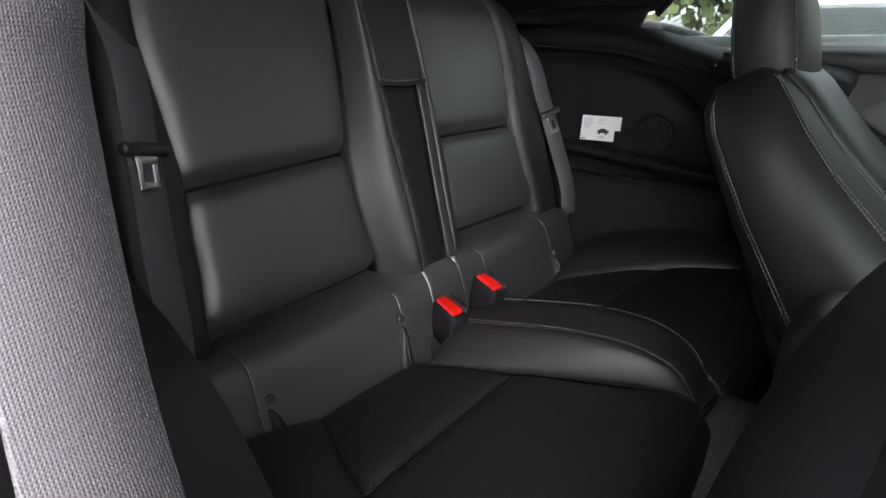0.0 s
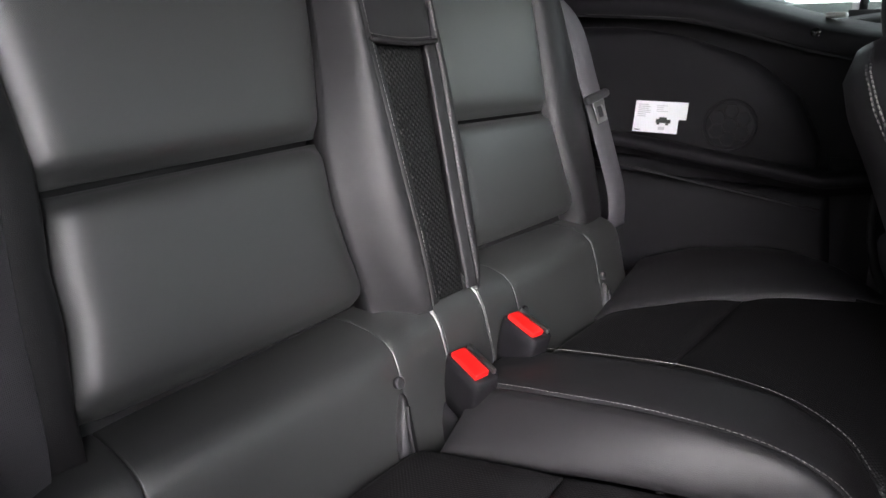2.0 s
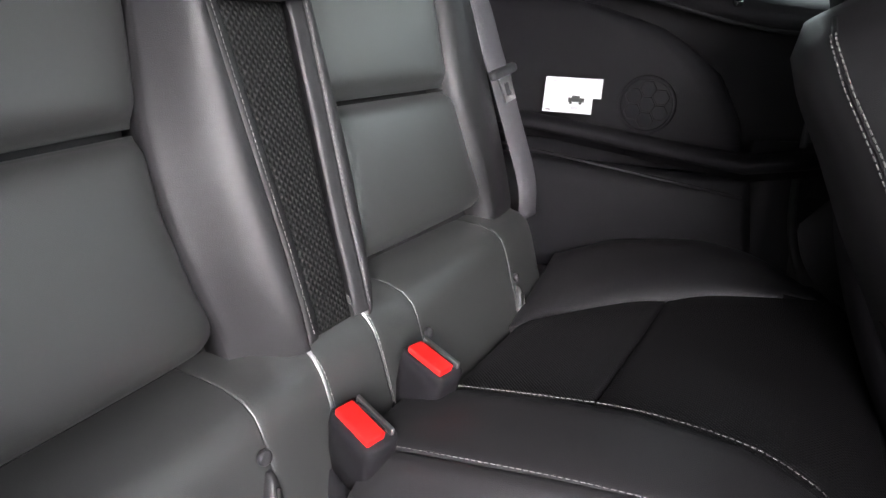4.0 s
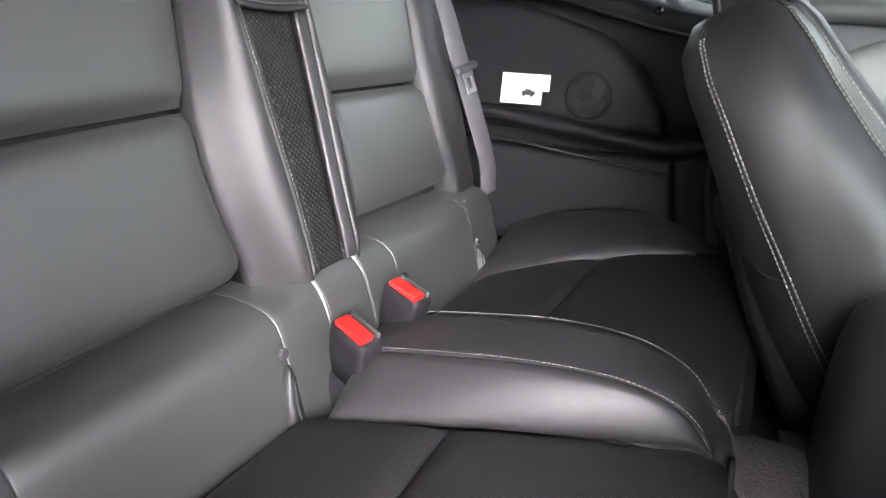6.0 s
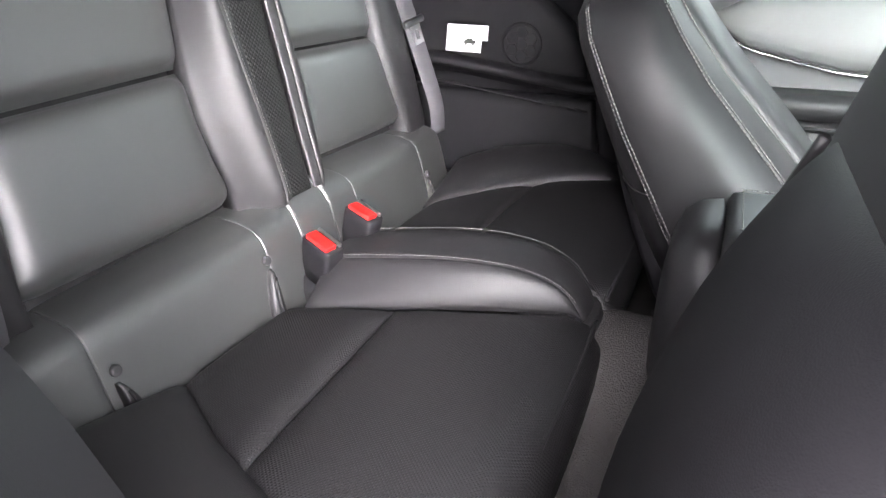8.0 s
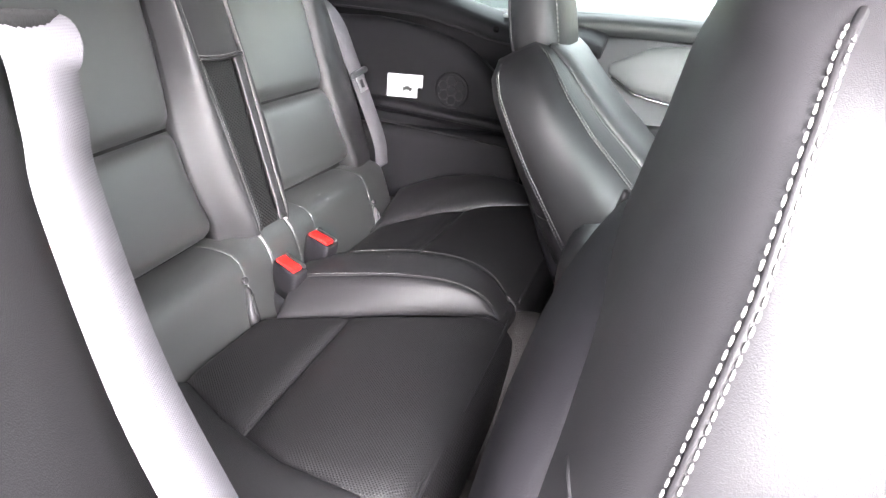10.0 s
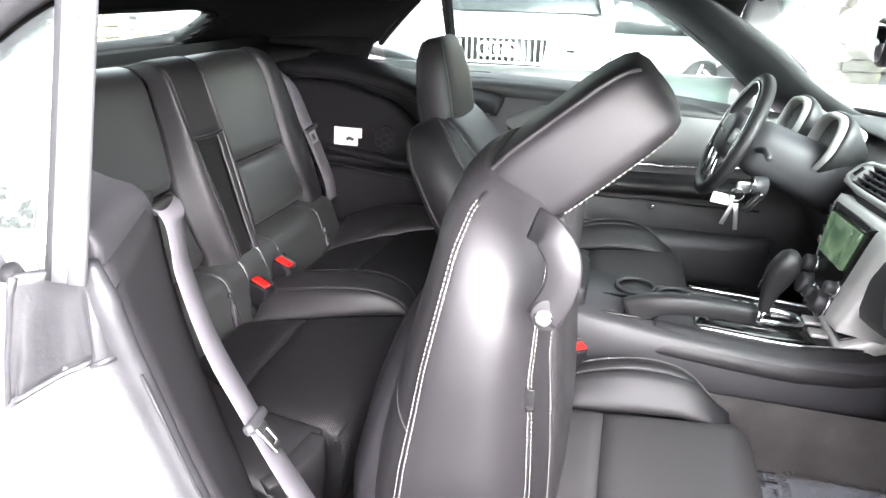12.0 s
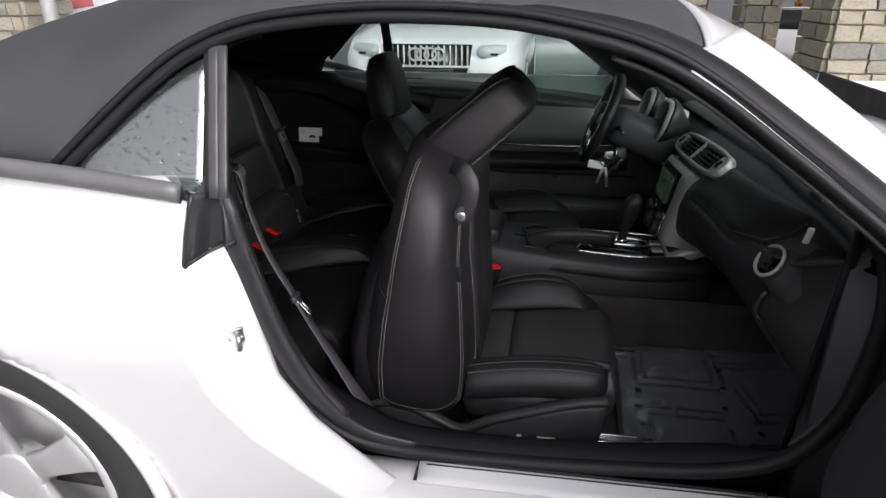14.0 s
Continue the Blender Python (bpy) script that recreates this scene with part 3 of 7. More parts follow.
# grey rubber flap at the foot of the quarter window
flap = lambda u, v: V(lerp(lerp(0.440, 0.414, v ** 0.8), lerp(0.470, 0.478, v), u), lerp(lerp(-0.894, -0.902, v), -0.848, u ** 1.2) - 0.012 * v ** 0.7 * math.sin(2.6 * math.pi * u) - 0.004 * v * math.sin(7 * math.pi * u + 2 * v), lerp(lerp(0.966, 0.959, u), lerp(0.850, 0.884, u) + 0.008 * math.sin(math.pi * u ** 0.7), v) + 0.0015 * math.sin(14 * v + 5 * u))
part("rubber_flap", slab(flap, 18, 12, 0.006, V(0.3, -1, 0)), WETRUBBER, car, "wet grey rubber flap at the window's foot")
part("flap_edge", tube([flap(0, v) for v in np.linspace(0, 1, 8)] + [flap(u, 1) for u in np.linspace(0.05, 1, 12)], 0.0035, 6), WETRUBBER, car)
skirt = curve([(0.456, -0.850, 0.962), (0.466, -0.848, 0.90), (0.484, -0.842, 0.82), (0.506, -0.838, 0.74), (0.538, -0.834, 0.655), (0.582, -0.828, 0.58), (0.65, -0.815, 0.515), (0.74, -0.797, 0.484)], 60)
part("broad_seal", loft([oval(p, t_.cross(V(0, -1, 0)).normalized(), V(0, 1, 0), w, w * 0.5, 20, 2.4) for p, (t_, s_, u_), w in zip(skirt, frames(skirt), np.interp(np.linspace(0, 1, 60), [0, 0.08, 0.35, 0.6, 0.8, 1], [0.016, 0.023, 0.021, 0.019, 0.014, 0.008]))]), WETRUBBER, car, "broad wet rubber seal below the flap")
part("seal_joint", tube([V(0.497, -0.853, 0.868), V(0.512, -0.851, 0.815), V(0.528, -0.848, 0.755), V(0.556, -0.842, 0.68)], 0.0015, 6), RUBBER, car)
part("moulding_end", loft([oval(V(0.423, -0.882, 0.962) + V(0.012 * t, 0, -0.006 * t), V(0, 1, 0), V(0, 0, 1), 0.010 * (1 - 0.4 * t), 0.008 * (1 - 0.4 * t), 12) for t in (0, 0.5, 1)]), RUBBER, car)

for side, x_l in ((-1, 0.24), (1, 0.04)):
    part("side_lining", slab(lambda u, v: V(lerp(-0.53, x_l, u), side * lerp(0.70, along([(-0.53, 0.78), (-0.2, 0.83), (0.24, 0.85)], lerp(-0.53, x_l, u)), v), lerp(0.90, 1.01, v)), 12, 4, 0.01, V(0, -side, 0)), LINER, car)
# far-side body and doors (outer skin), boot and bonnet as the mirrors and windows show them
part("far_body_side", slab(lambda u, v: V(lerp(-1.5, 2.4, u), lerp(0.86, 0.93, math.sin(math.pi * min(1, 0.15 + v * 0.85))), lerp(0.93, 0.25, v)), 20, 8, 0.01, V(0, 1, 0)), PAINT, car)
part("boot_lid", slab(lambda u, v: V(lerp(-1.6, -0.53, u), lerp(-0.86, 0.86, v), lerp(0.93, 0.985, u) - 0.05 * abs(2 * v - 1) ** 4), 8, 12, 0.01), PAINT, car)
part("bonnet", slab(lambda u, v: V(lerp(1.72, 2.9, u), lerp(-0.84, 0.84, v), lerp(0.915, 0.78, u) - 0.07 * abs(2 * v - 1) ** 3), 10, 12, 0.01), PAINT, car, "white bonnet")
part("front_fender", slab(lambda u, v: V(lerp(1.46, 2.9, u), lerp(-0.85, -0.93, math.sin(math.pi * 0.5 * min(1, v * 2.5))), lerp(0.94, 0.3, v) - 0.12 * u * (1 - v)), 12, 8, 0.01, V(0, -1, 0)), PAINT, car, "white front fender")

# tail and nose panels that close the body, and the near side behind the wheel
tail = lambda v: along([(0.0, -1.60), (0.25, -1.68), (0.6, -1.70), (1.0, -1.62)], v)
part("rear_bumper", slab(lambda u, v: V(tail(v) + 0.25 * abs(2 * u - 1) ** 4, lerp(-0.90, 0.90, u), lerp(0.93, 0.25, v)), 20, 10, 0.012, V(-1, 0, 0)), PAINT, car, "white rear bumper")
part("front_bumper", slab(lambda u, v: V(along([(0.0, 2.88), (0.25, 2.98), (0.6, 3.02), (1.0, 2.94)], v) - 0.30 * abs(2 * u - 1) ** 4, lerp(-0.92, 0.92, u), lerp(0.80, 0.22, v)), 20, 10, 0.012, V(1, 0, 0)), PAINT, car, "white front bumper")
part("front_grille", slab(lambda u, v: V(3.025 - 0.25 * abs(1.2 * u - 0.6) ** 4, lerp(-0.55, 0.55, u), lerp(0.66, 0.54, v)), 12, 2, 0.01, V(1, 0, 0)), GLOSS, car)
part("underbody", slab(lambda u, v: V(lerp(-1.55, 2.85, u), lerp(-0.74, 0.74, v), 0.235), 4, 2, 0.02), TYRE, car)

# ---- cabin lining ----
floor = part("floor", slab(lambda u, v: V(lerp(-0.3, 1.9, u), lerp(-0.78, 0.78, v), along([(-0.3, 0.30), (0.45, 0.275), (1.55, 0.29), (1.75, 0.45), (1.9, 0.6)], lerp(-0.3, 1.9, u))), 44, 16, 0.02), CARPET, None)
tagged(floor, "dark grey carpet of the car's floor", "floor", kind="structure")
tagged(part("tunnel_carpet", slab(lambda u, v: V(lerp(0.30, 1.6, u), 0.125 * math.cos(math.pi * v) * (1.25 - 0.25 * math.sin(math.pi * v)), 0.275 + 0.20 * math.sin(math.pi * v) ** 0.6), 20, 16, 0.01, V(0, 0, 1)), CARPET), "carpeted tunnel between the seats", "floor", kind="structure")
tagged(part("bulkhead", slab(lambda u, v: V(lerp(-0.24, -0.32, v), lerp(-0.85, 0.85, u), lerp(0.25, 1.0, v)), 4, 6, 0.02, V(1, 0, 0)), LINER), "black panel behind the rear seat", "wall", kind="structure")
tagged(part("parcel_shelf", slab(lambda u, v: V(lerp(-0.53, -0.12, u), lerp(-0.80, 0.80, v), 0.985 - 0.02 * u), 6, 10, 0.015), LINER), "black shelf behind the rear seat", "shelf", kind="structure")
tagged(part("tunnel_side_carpet", slab(lambda u, v: V(lerp(0.62, 1.55, u), lerp(-0.178, -0.160, v), lerp(0.285, 0.50, v)), 20, 6, 0.006, V(0, -1, 0)), CARPET), "dark carpet on the side of the tunnel", "floor", kind="structure")
tagged(part("firewall", slab(lambda u, v: V(1.88, lerp(-0.85, 0.85, u), lerp(0.25, 0.96, v)), 2, 2, 0.02, V(-1, 0, 0)), CARPET), "carpeted bulkhead under the dashboard", "wall", kind="structure")
tagged(part("kick_panel", slab(lambda u, v: V(lerp(1.38, 1.88, u), -0.755, lerp(0.28, 0.93, v)), 2, 2, 0.02, V(0, 1, 0)), PLASTIC), "black side panel of the footwell", "wall", kind="structure")

# ---- rear seat ----
def back_pt(d, z, off=0.0, side=1.0):
    """A point of the rear backrest: d metres from its middle line, at height z, off the plane of its middle strip."""
    return V(-0.28 * (z - 0.7375) + 0.963 * off, YS + side * d, z + 0.27 * off)


OUT_BACK = V(0.963, 0, 0.27)
H_TOP = 1.066


def rolled(d, h, off=0.0, side=1.0):
    """The same, with h running up the backrest and on over its rounded top, which falls away at the outer ends."""
    start = 0.964 - 0.05 * max(0.0, (abs(d) - 0.36) / 0.14) ** 2
    if h <= start:
        return back_pt(d, h, off, side)
    a = (h - start) / 0.055
    return back_pt(d, start + 0.055 * math.sin(a), off - 0.055 * (1 - math.cos(a)), side)


rear_seat = thing("rear_bench", (0.2, YS, 0.3), "black leather rear bench seat with two places and grey stitching", "car seat")
strap_edge = lambda z: along([(0.58, 0.041), (0.66, 0.043), (0.72, 0.047), (0.80, 0.052), (0.85, 0.055), (1.06, 0.060)], z)
in_edge = lambda z: along([(0.56, 0.082), (0.60, 0.087), (0.65, 0.097), (0.70, 0.103), (0.76, 0.101), (0.83, 0.086), (0.88, 0.078), (0.96, 0.070), (1.06, 0.066)], z)
out_edge = lambda z, s: along([(0.56, 0.405), (0.60, 0.398), (0.66, 0.380), (0.76, 0.365), (0.85, 0.372), (0.92, 0.378), (1.06, 0.36)], z) - (0.020 * max(0, (0.7 - z) / 0.14) if s < 0 else 0.0)
rim_edge = lambda z, s: along([(0.56, 0.50), (0.70, 0.49), (0.85, 0.475), (0.95, 0.46), (1.06, 0.42)], z) - (0.04 if s < 0 else 0.0)
DEEP = -0.046  # how far the panels lie behind the middle strip

# stuffing body behind the pads
rings = []
for h in np.linspace(0.40, 1.09, 24):
    r = rim_edge(h, 1) - 0.03
    row = [rolled(r * math.sin(q), h, -0.082, 1) for q in np.linspace(-math.pi / 2, math.pi / 2, 17)]
    row += [back_pt(r * math.sin(q), min(h, 0.955), -0.19, 1) for q in np.linspace(math.pi / 2, -math.pi / 2, 17)]
    rings.append(row)
part("backrest_body", loft(rings), LEATHER, rear_seat)
for s in (-1, 1):
    def pn(u, v, z0, z1, s=s):
        z = lerp(z0 - ((0.011 + 0.008 * u) if z0 < 0.7 and s < 0 else 0.0), z1, v)
        foot = 0.630 - ((0.011 + 0.008 * u) if s < 0 else 0.0)
        dip = 0.009 * math.exp(-((z - 0.763) / 0.011) ** 2) + 0.026 * max(0.0, (foot - z) / 0.032) ** 2.2
        return rolled(lerp(in_edge(z) + 0.001, out_edge(z, s) - 0.001, u), z - (0.013 * u * math.exp(-((z - 0.763) / 0.05) ** 2) if s < 0 else 0.0), DEEP + 0.003 * u - dip, s)
    part("back_panel", pad(lambda u, v: pn(u, v, 0.764, H_TOP), 24, 30, 0.007, 0.03, 3.0, round_edge=0.007), PUNCHED, rear_seat, "punched leather upper panel")
    part("back_panel", pad(lambda u, v: pn(u, v, 0.598, 0.762), 24, 22, 0.009, 0.03, 3.0, round_edge=0.007), PUNCHED, rear_seat, "punched leather lower panel")
    def inner(u, v, s=s):
        z = lerp(0.57, H_TOP, v)
        fade = along([(0.57, 1.0), (0.85, 1.0), (0.98, 0.75), (1.06, 0.45)], z)
        return rolled(lerp(strap_edge(z), in_edge(z), u), z, (DEEP - 0.002) * (fade * (0.5 - 0.5 * math.cos(math.pi * u ** 1.25)) + (1 - fade) * u), s)
    part("inner_bolster", pad(inner, 16, 34, 0.004, 0.03, 4.0, round_edge=0.004), LEATHER, rear_seat)
    def outer(u, v, s=s):
        z = lerp(0.565, H_TOP, v)
        return rolled(lerp(out_edge(z, s), rim_edge(z, s), u), z, DEEP + 0.003 - (0.012 * u if s > 0 else 0.022 * u * u), s)
    part("outer_bolster", pad(outer, 12, 32, 0.022 if s > 0 else 0.010, 0.06, 2.4, round_edge=0.006), LEATHER, rear_seat)
    # lower valance under the backrest
    def base(u, v, d0, d1, s=s):
        d = lerp(d0, d1, u)
        z = lerp(0.425, 0.600 - (0.010 + 0.008 * max(0.0, (d - 0.1) / 0.27) if s < 0 else 0.0), v)
        roll = along([(0.04, 0.034), (0.06, 0.050), (0.085, 0.085), (0.13, 0.100)], d)
        return back_pt(d, z, -0.016 * (d / 0.38) ** 2 - 0.006 * max(0, (v - 0.55) / 0.45) ** 2 - roll * max(0, (v - 0.66) / 0.34) ** 3, s)
    part("valance_side", pad(lambda u, v: base(u, v, 0.040, 0.1125), 12, 18, 0.0005, 0.04, 6.0, round_edge=0.0007), PUNCHED, rear_seat)
    part("valance_main", pad(lambda u, v: base(u, v, 0.113, 0.366), 20, 18, 0.0005, 0.04, 8.0, round_edge=0.0007), PUNCHED, rear_seat)
    part("valance_outer", pad(lambda u, v: base(u, v, 0.367, 0.455 if s < 0 else 0.49), 10, 18, 0.001, 0.04, 6.0, round_edge=0.0012), PUNCHED, rear_seat)
    for d, z in ((0.120, 0.521), (0.352 if s < 0 else 0.376, 0.500)):
        bo = -0.016 * (d / 0.38) ** 2
        part("button", disc(back_pt(d, z, bo + 0.002, s), OUT_BACK, 0.0062, 0.005, 16, bevel=0.003), PLASTIC, rear_seat, "round child-seat anchor button")
        e = 0.024 if d < 0.2 else -0.024
        tab = lambda u, v, d=d, e=e, z=z, bo=bo: back_pt(d - e * 0.2 + e * (1 - 0.8 * v ** 2.5) * u, lerp(z - 0.085, z - 0.012, v), bo + 0.0045, s)
        part("anchor_flap", pad(tab, 8, 12, 0.006, 0.006, 3.0, round_edge=0.003), LEATHER, rear_seat)
        part("flap_crease", tube([tab(0.45 + 0.1 * t, 0.9 * t) + OUT_BACK * 0.006 for t in np.linspace(0.05, 0.95, 9)], 0.0022, 6), RUBBER, rear_seat)
    # cushion
    def cushion_z(x):
        return 0.458 + 0.115 * (x - 0.09)
    def cush(x, d, s=s):
        if x <= 0.44:
            return V(x, YS + s * d, cushion_z(x) + 0.006 * math.sin(min(1, (x - 0.09) / 0.35) * math.pi))
        a = min(1.0, (x - 0.44) / 0.05) * math.pi / 2
        drop = max(0.0, x - 0.49)
        return V(0.44 + 0.042 * math.sin(a) - 0.12 * drop, YS + s * d, cushion_z(0.44) - 0.045 * (1 - math.cos(a)) - drop)
    jd = lambda x: along([(0.09, 0.118), (0.21, 0.097), (0.33, 0.072), (0.42, 0.050), (0.46, 0.036), (0.7, 0.030)], x)
    od = lambda x: along([(0.09, 0.30), (0.2, 0.37), (0.32, 0.425), (0.42, 0.44), (0.7, 0.45)] if s < 0 else [(0.09, 0.325), (0.2, 0.425), (0.30, 0.485), (0.42, 0.52), (0.7, 0.52)], x)
    def seat_rear(u, v):
        x = lerp(0.085, 0.232 + 0.014 * u, v)
        return cush(x, lerp(jd(x), od(x), u))
    def seat_front(u, v):
        x = lerp(0.234 + 0.014 * u, 0.60, v)
        return cush(x, lerp(jd(x), od(x), u))
    part("cushion_rear", pad(seat_rear, 14, 10, 0.008, 0.04, 6.0, V(0, 0, 1), 0.005), RIBBED, rear_seat)
    part("cushion_front", pad(seat_front, 18, 26, 0.008, 0.05, 7.0, V(0, 0, 1), 0.005), RIBBED, rear_seat)
    def wing(u, v, s=s):
        x = lerp(0.07, 0.44, v)
        a = cush(x, od(x) - 0.004) + V(0, 0, -0.004)
        b = V(x - 0.01, YS + s * along([(0.07, 0.52), (0.15, 0.575), (0.3, 0.595), (0.44, 0.585)], x), along([(0.07, 0.495), (0.15, 0.515), (0.27, 0.530), (0.35, 0.518), (0.44, 0.475)], x))
        return lerp(a, b, u)
    part("cushion_wing", pad(wing, 12, 20, 0.018, 0.05, 2.6, V(0, 0, 1), 0.004), LEATHER, rear_seat)
    # front face under the wing
    part("cushion_corner", pad(lambda u, v: V(0.455 - 0.02 * v - 0.03 * u * u, YS + s * lerp(0.455, 0.585, u), lerp(0.49, 0.33, v)), 8, 8, 0.012, 0.06, 3.0, V(1, 0, 0), 0.004), LEATHER, rear_seat)
    # hump sides between cushion and middle
    ridge = curve([(0.10, 0.054, 0.504), (0.13, 0.054, 0.515), (0.21, 0.054, 0.531), (0.29, 0.053, 0.544), (0.37, 0.047, 0.546), (0.42, 0.040, 0.532), (0.445, 0.034, 0.510), (0.46, 0.030, 0.485)], 60)
    def seam(x):
        return V(x, YS + s * along([(p.x, p.y) for p in ridge], x), along([(p.x, p.z) for p in ridge], x) - (0.006 if s > 0 else 0.002))
    part("hump_side", pad(lambda u, v: lerp(seam(lerp(0.11, 0.45, v)), cush(lerp(0.11, 0.455, v), jd(lerp(0.11, 0.455, v)) + 0.002), u), 8, 22, 0.008, 0.03, 2.5, V(0, s, 0.6), 0.003), LEATHER, rear_seat)
    part("stitching", stitches([seam(x) + (V(0, -0.003, 0.0062) if s > 0 else V(0, -0.002, 0.0045)) for x in np.linspace(0.115, 0.448, 60)], V(0, s * 0.3, 1)), THREAD, rear_seat, "grey thread stitching")
    # stitching beside the middle strip and down the valance
    part("stitching", stitches([rolled(strap_edge(z) - 0.002, z, 0.0026, s) for z in np.linspace(0.585, 1.0, 70)], OUT_BACK), THREAD, rear_seat, "grey thread stitching")
    part("stitching", stitches([base(0.0, v, 0.0405, 0.0405) + OUT_BACK * 0.0035 + V(0, -s * 0.002, 0) for v in np.linspace(0.35, 0.99, 34)], OUT_BACK), THREAD, rear_seat, "grey thread stitching")
    part("cushion_piping", tube([cush(0.462, d) + V(0.006, 0, 0.001) for d in np.linspace(0.03, 0.46, 20)], 0.003, 6), LEATHER, rear_seat)
# middle strip: leather above, open mesh below
part("mesh_panel", pad(lambda u, v: back_pt(lerp(-1, 1, u) * (strap_edge(lerp(0.575, 0.845, v)) - 0.017), lerp(0.575, 0.845, v), -0.009), 8, 26, 0.001, 0.03, 6.0, round_edge=0.002), MESH, rear_seat, "black open mesh strip")
for s in (-1, 1):
    part("mesh_border", pad(lambda u, v: back_pt(strap_edge(lerp(0.575, 0.848, v)) - lerp(0.017, 0.0, u), lerp(0.575, 0.848, v), lerp(-0.007, 0.0, math.sqrt(u)), s), 6, 26, 0.0008, 0.03, 2.5, round_edge=0.002), LEATHER, rear_seat)
part("middle_top", pad(lambda u, v: rolled(lerp(-1, 1, u) * strap_edge(lerp(0.848, H_TOP, v)), lerp(0.848, H_TOP, v), -0.003), 10, 22, 0.003, 0.03, 4.0, round_edge=0.003), LEATHER, rear_seat)
part("mesh_top_hem", tube([back_pt(d, 0.848 - 0.004 * math.cos(d * 28), 0.002) for d in np.linspace(-0.052, 0.052, 14)], 0.0032, 6), LEATHER, rear_seat)
part("stitching", stitches([back_pt(d, 0.853 - 0.004 * math.cos(d * 28), 0.002) for d in np.linspace(-0.05, 0.05, 14)], OUT_BACK), THREAD, rear_seat, "grey thread stitching")
def middle(u, v):
    z = lerp(0.48, 0.593, v)
    k = (z - 0.425) / 0.168
    return back_pt(lerp(-0.0398, 0.0398, u), z, 0.0004 - 0.006 * max(0, (k - 0.55) / 0.45) ** 2 - 0.034 * max(0, (k - 0.66) / 0.34) ** 3)


part("valance_middle", pad(middle, 8, 18, 0.0004, 0.04, 4.0, round_edge=0.0006), PUNCHED, rear_seat)
part("hump", pad(lambda u, v: V(lerp(0.085, 0.49, v), YS + lerp(-1, 1, u) * along([(0.1, 0.052), (0.21, 0.052), (0.29, 0.051), (0.37, 0.045), (0.45, 0.031), (0.5, 0.028)], lerp(0.085, 0.49, v)), along([(0.085, 0.498), (0.13, 0.512), (0.21, 0.528), (0.29, 0.541), (0.37, 0.543), (0.42, 0.529), (0.448, 0.505), (0.465, 0.47), (0.485, 0.36)], lerp(0.085, 0.49, v))), 10, 30, 0.005, 0.04, 2.6, V(0.3, 0, 1), 0.002), LEATHER, rear_seat)
part("hump_nose", pad(lambda u, v: V(lerp(0.474, 0.462, v) - 0.02 * (2 * u - 1) ** 2, YS + lerp(-0.058, 0.058, u), lerp(0.485, 0.30, v)), 10, 10, 0.006, 0.06, 3.0, V(1, 0, 0), 0.006), LEATHER, rear_seat)
part("cushion_base", rbox((0.26, YS, 0.36), (0.36, 1.06, 0.16), 0.03), LEATHER, rear_seat)


# ---- buckles standing in the bench ----
def buckle(c, ax, up, name="seat_belt_buckle"):
    """A belt buckle: black body, red release, steel slot edge; ax: its long way up, up: the red face's normal."""
    ax, up = Vector(ax).normalized(), Vector(up).normalized()
    sd = ax.cross(up).normalized()
    up = sd.cross(ax).normalized()
    M = Matrix((sd, up, ax)).transposed().to_4x4()
    ob = thing(name, c, "black seat belt buckle with a red release button", "buckle", "seat belt buckles")
    c = Vector(c)
    part("buckle_body", loft([oval(c + ax * h, sd, up, w, t, 24, 5) for h, w, t in ((-0.072, 0.022, 0.010), (-0.04, 0.0265, 0.0150), (-0.010, 0.0275, 0.0175), (-0.001, 0.027, 0.0170), (0.001, 0.0245, 0.0150))]), TRIM, ob)
    part("release_button", rbox(c + ax * 0.0025 + up * 0.0045, (0.041, 0.0175, 0.009), 0.0015, M), RED, ob, "red release button")
    part("slot_edge", rbox(c + ax * 0.003 - up * 0.0105, (0.044, 0.0035, 0.008), 0.001, M), STEEL, ob)
    part("slot", rbox(c + ax * 0.0015 - up * 0.0065, (0.036, 0.003, 0.006), 0.0008, M), INK, ob)
    part("boot", loft([oval(c + ax * h, sd, up, w, t, 20, 4) for h, w, t in ((-0.11, 0.034, 0.024), (-0.08, 0.030, 0.021), (-0.066, 0.026, 0.014))]), TRIM, ob)
    return ob


buckle((0.111, -0.066, 0.534), (0.24, -0.13, 0.96), (-0.25, -1.0, 0.05))
buckle((0.112, 0.038, 0.541), (0.26, -0.04, 0.96), (-0.2, -1.0, 0.05))


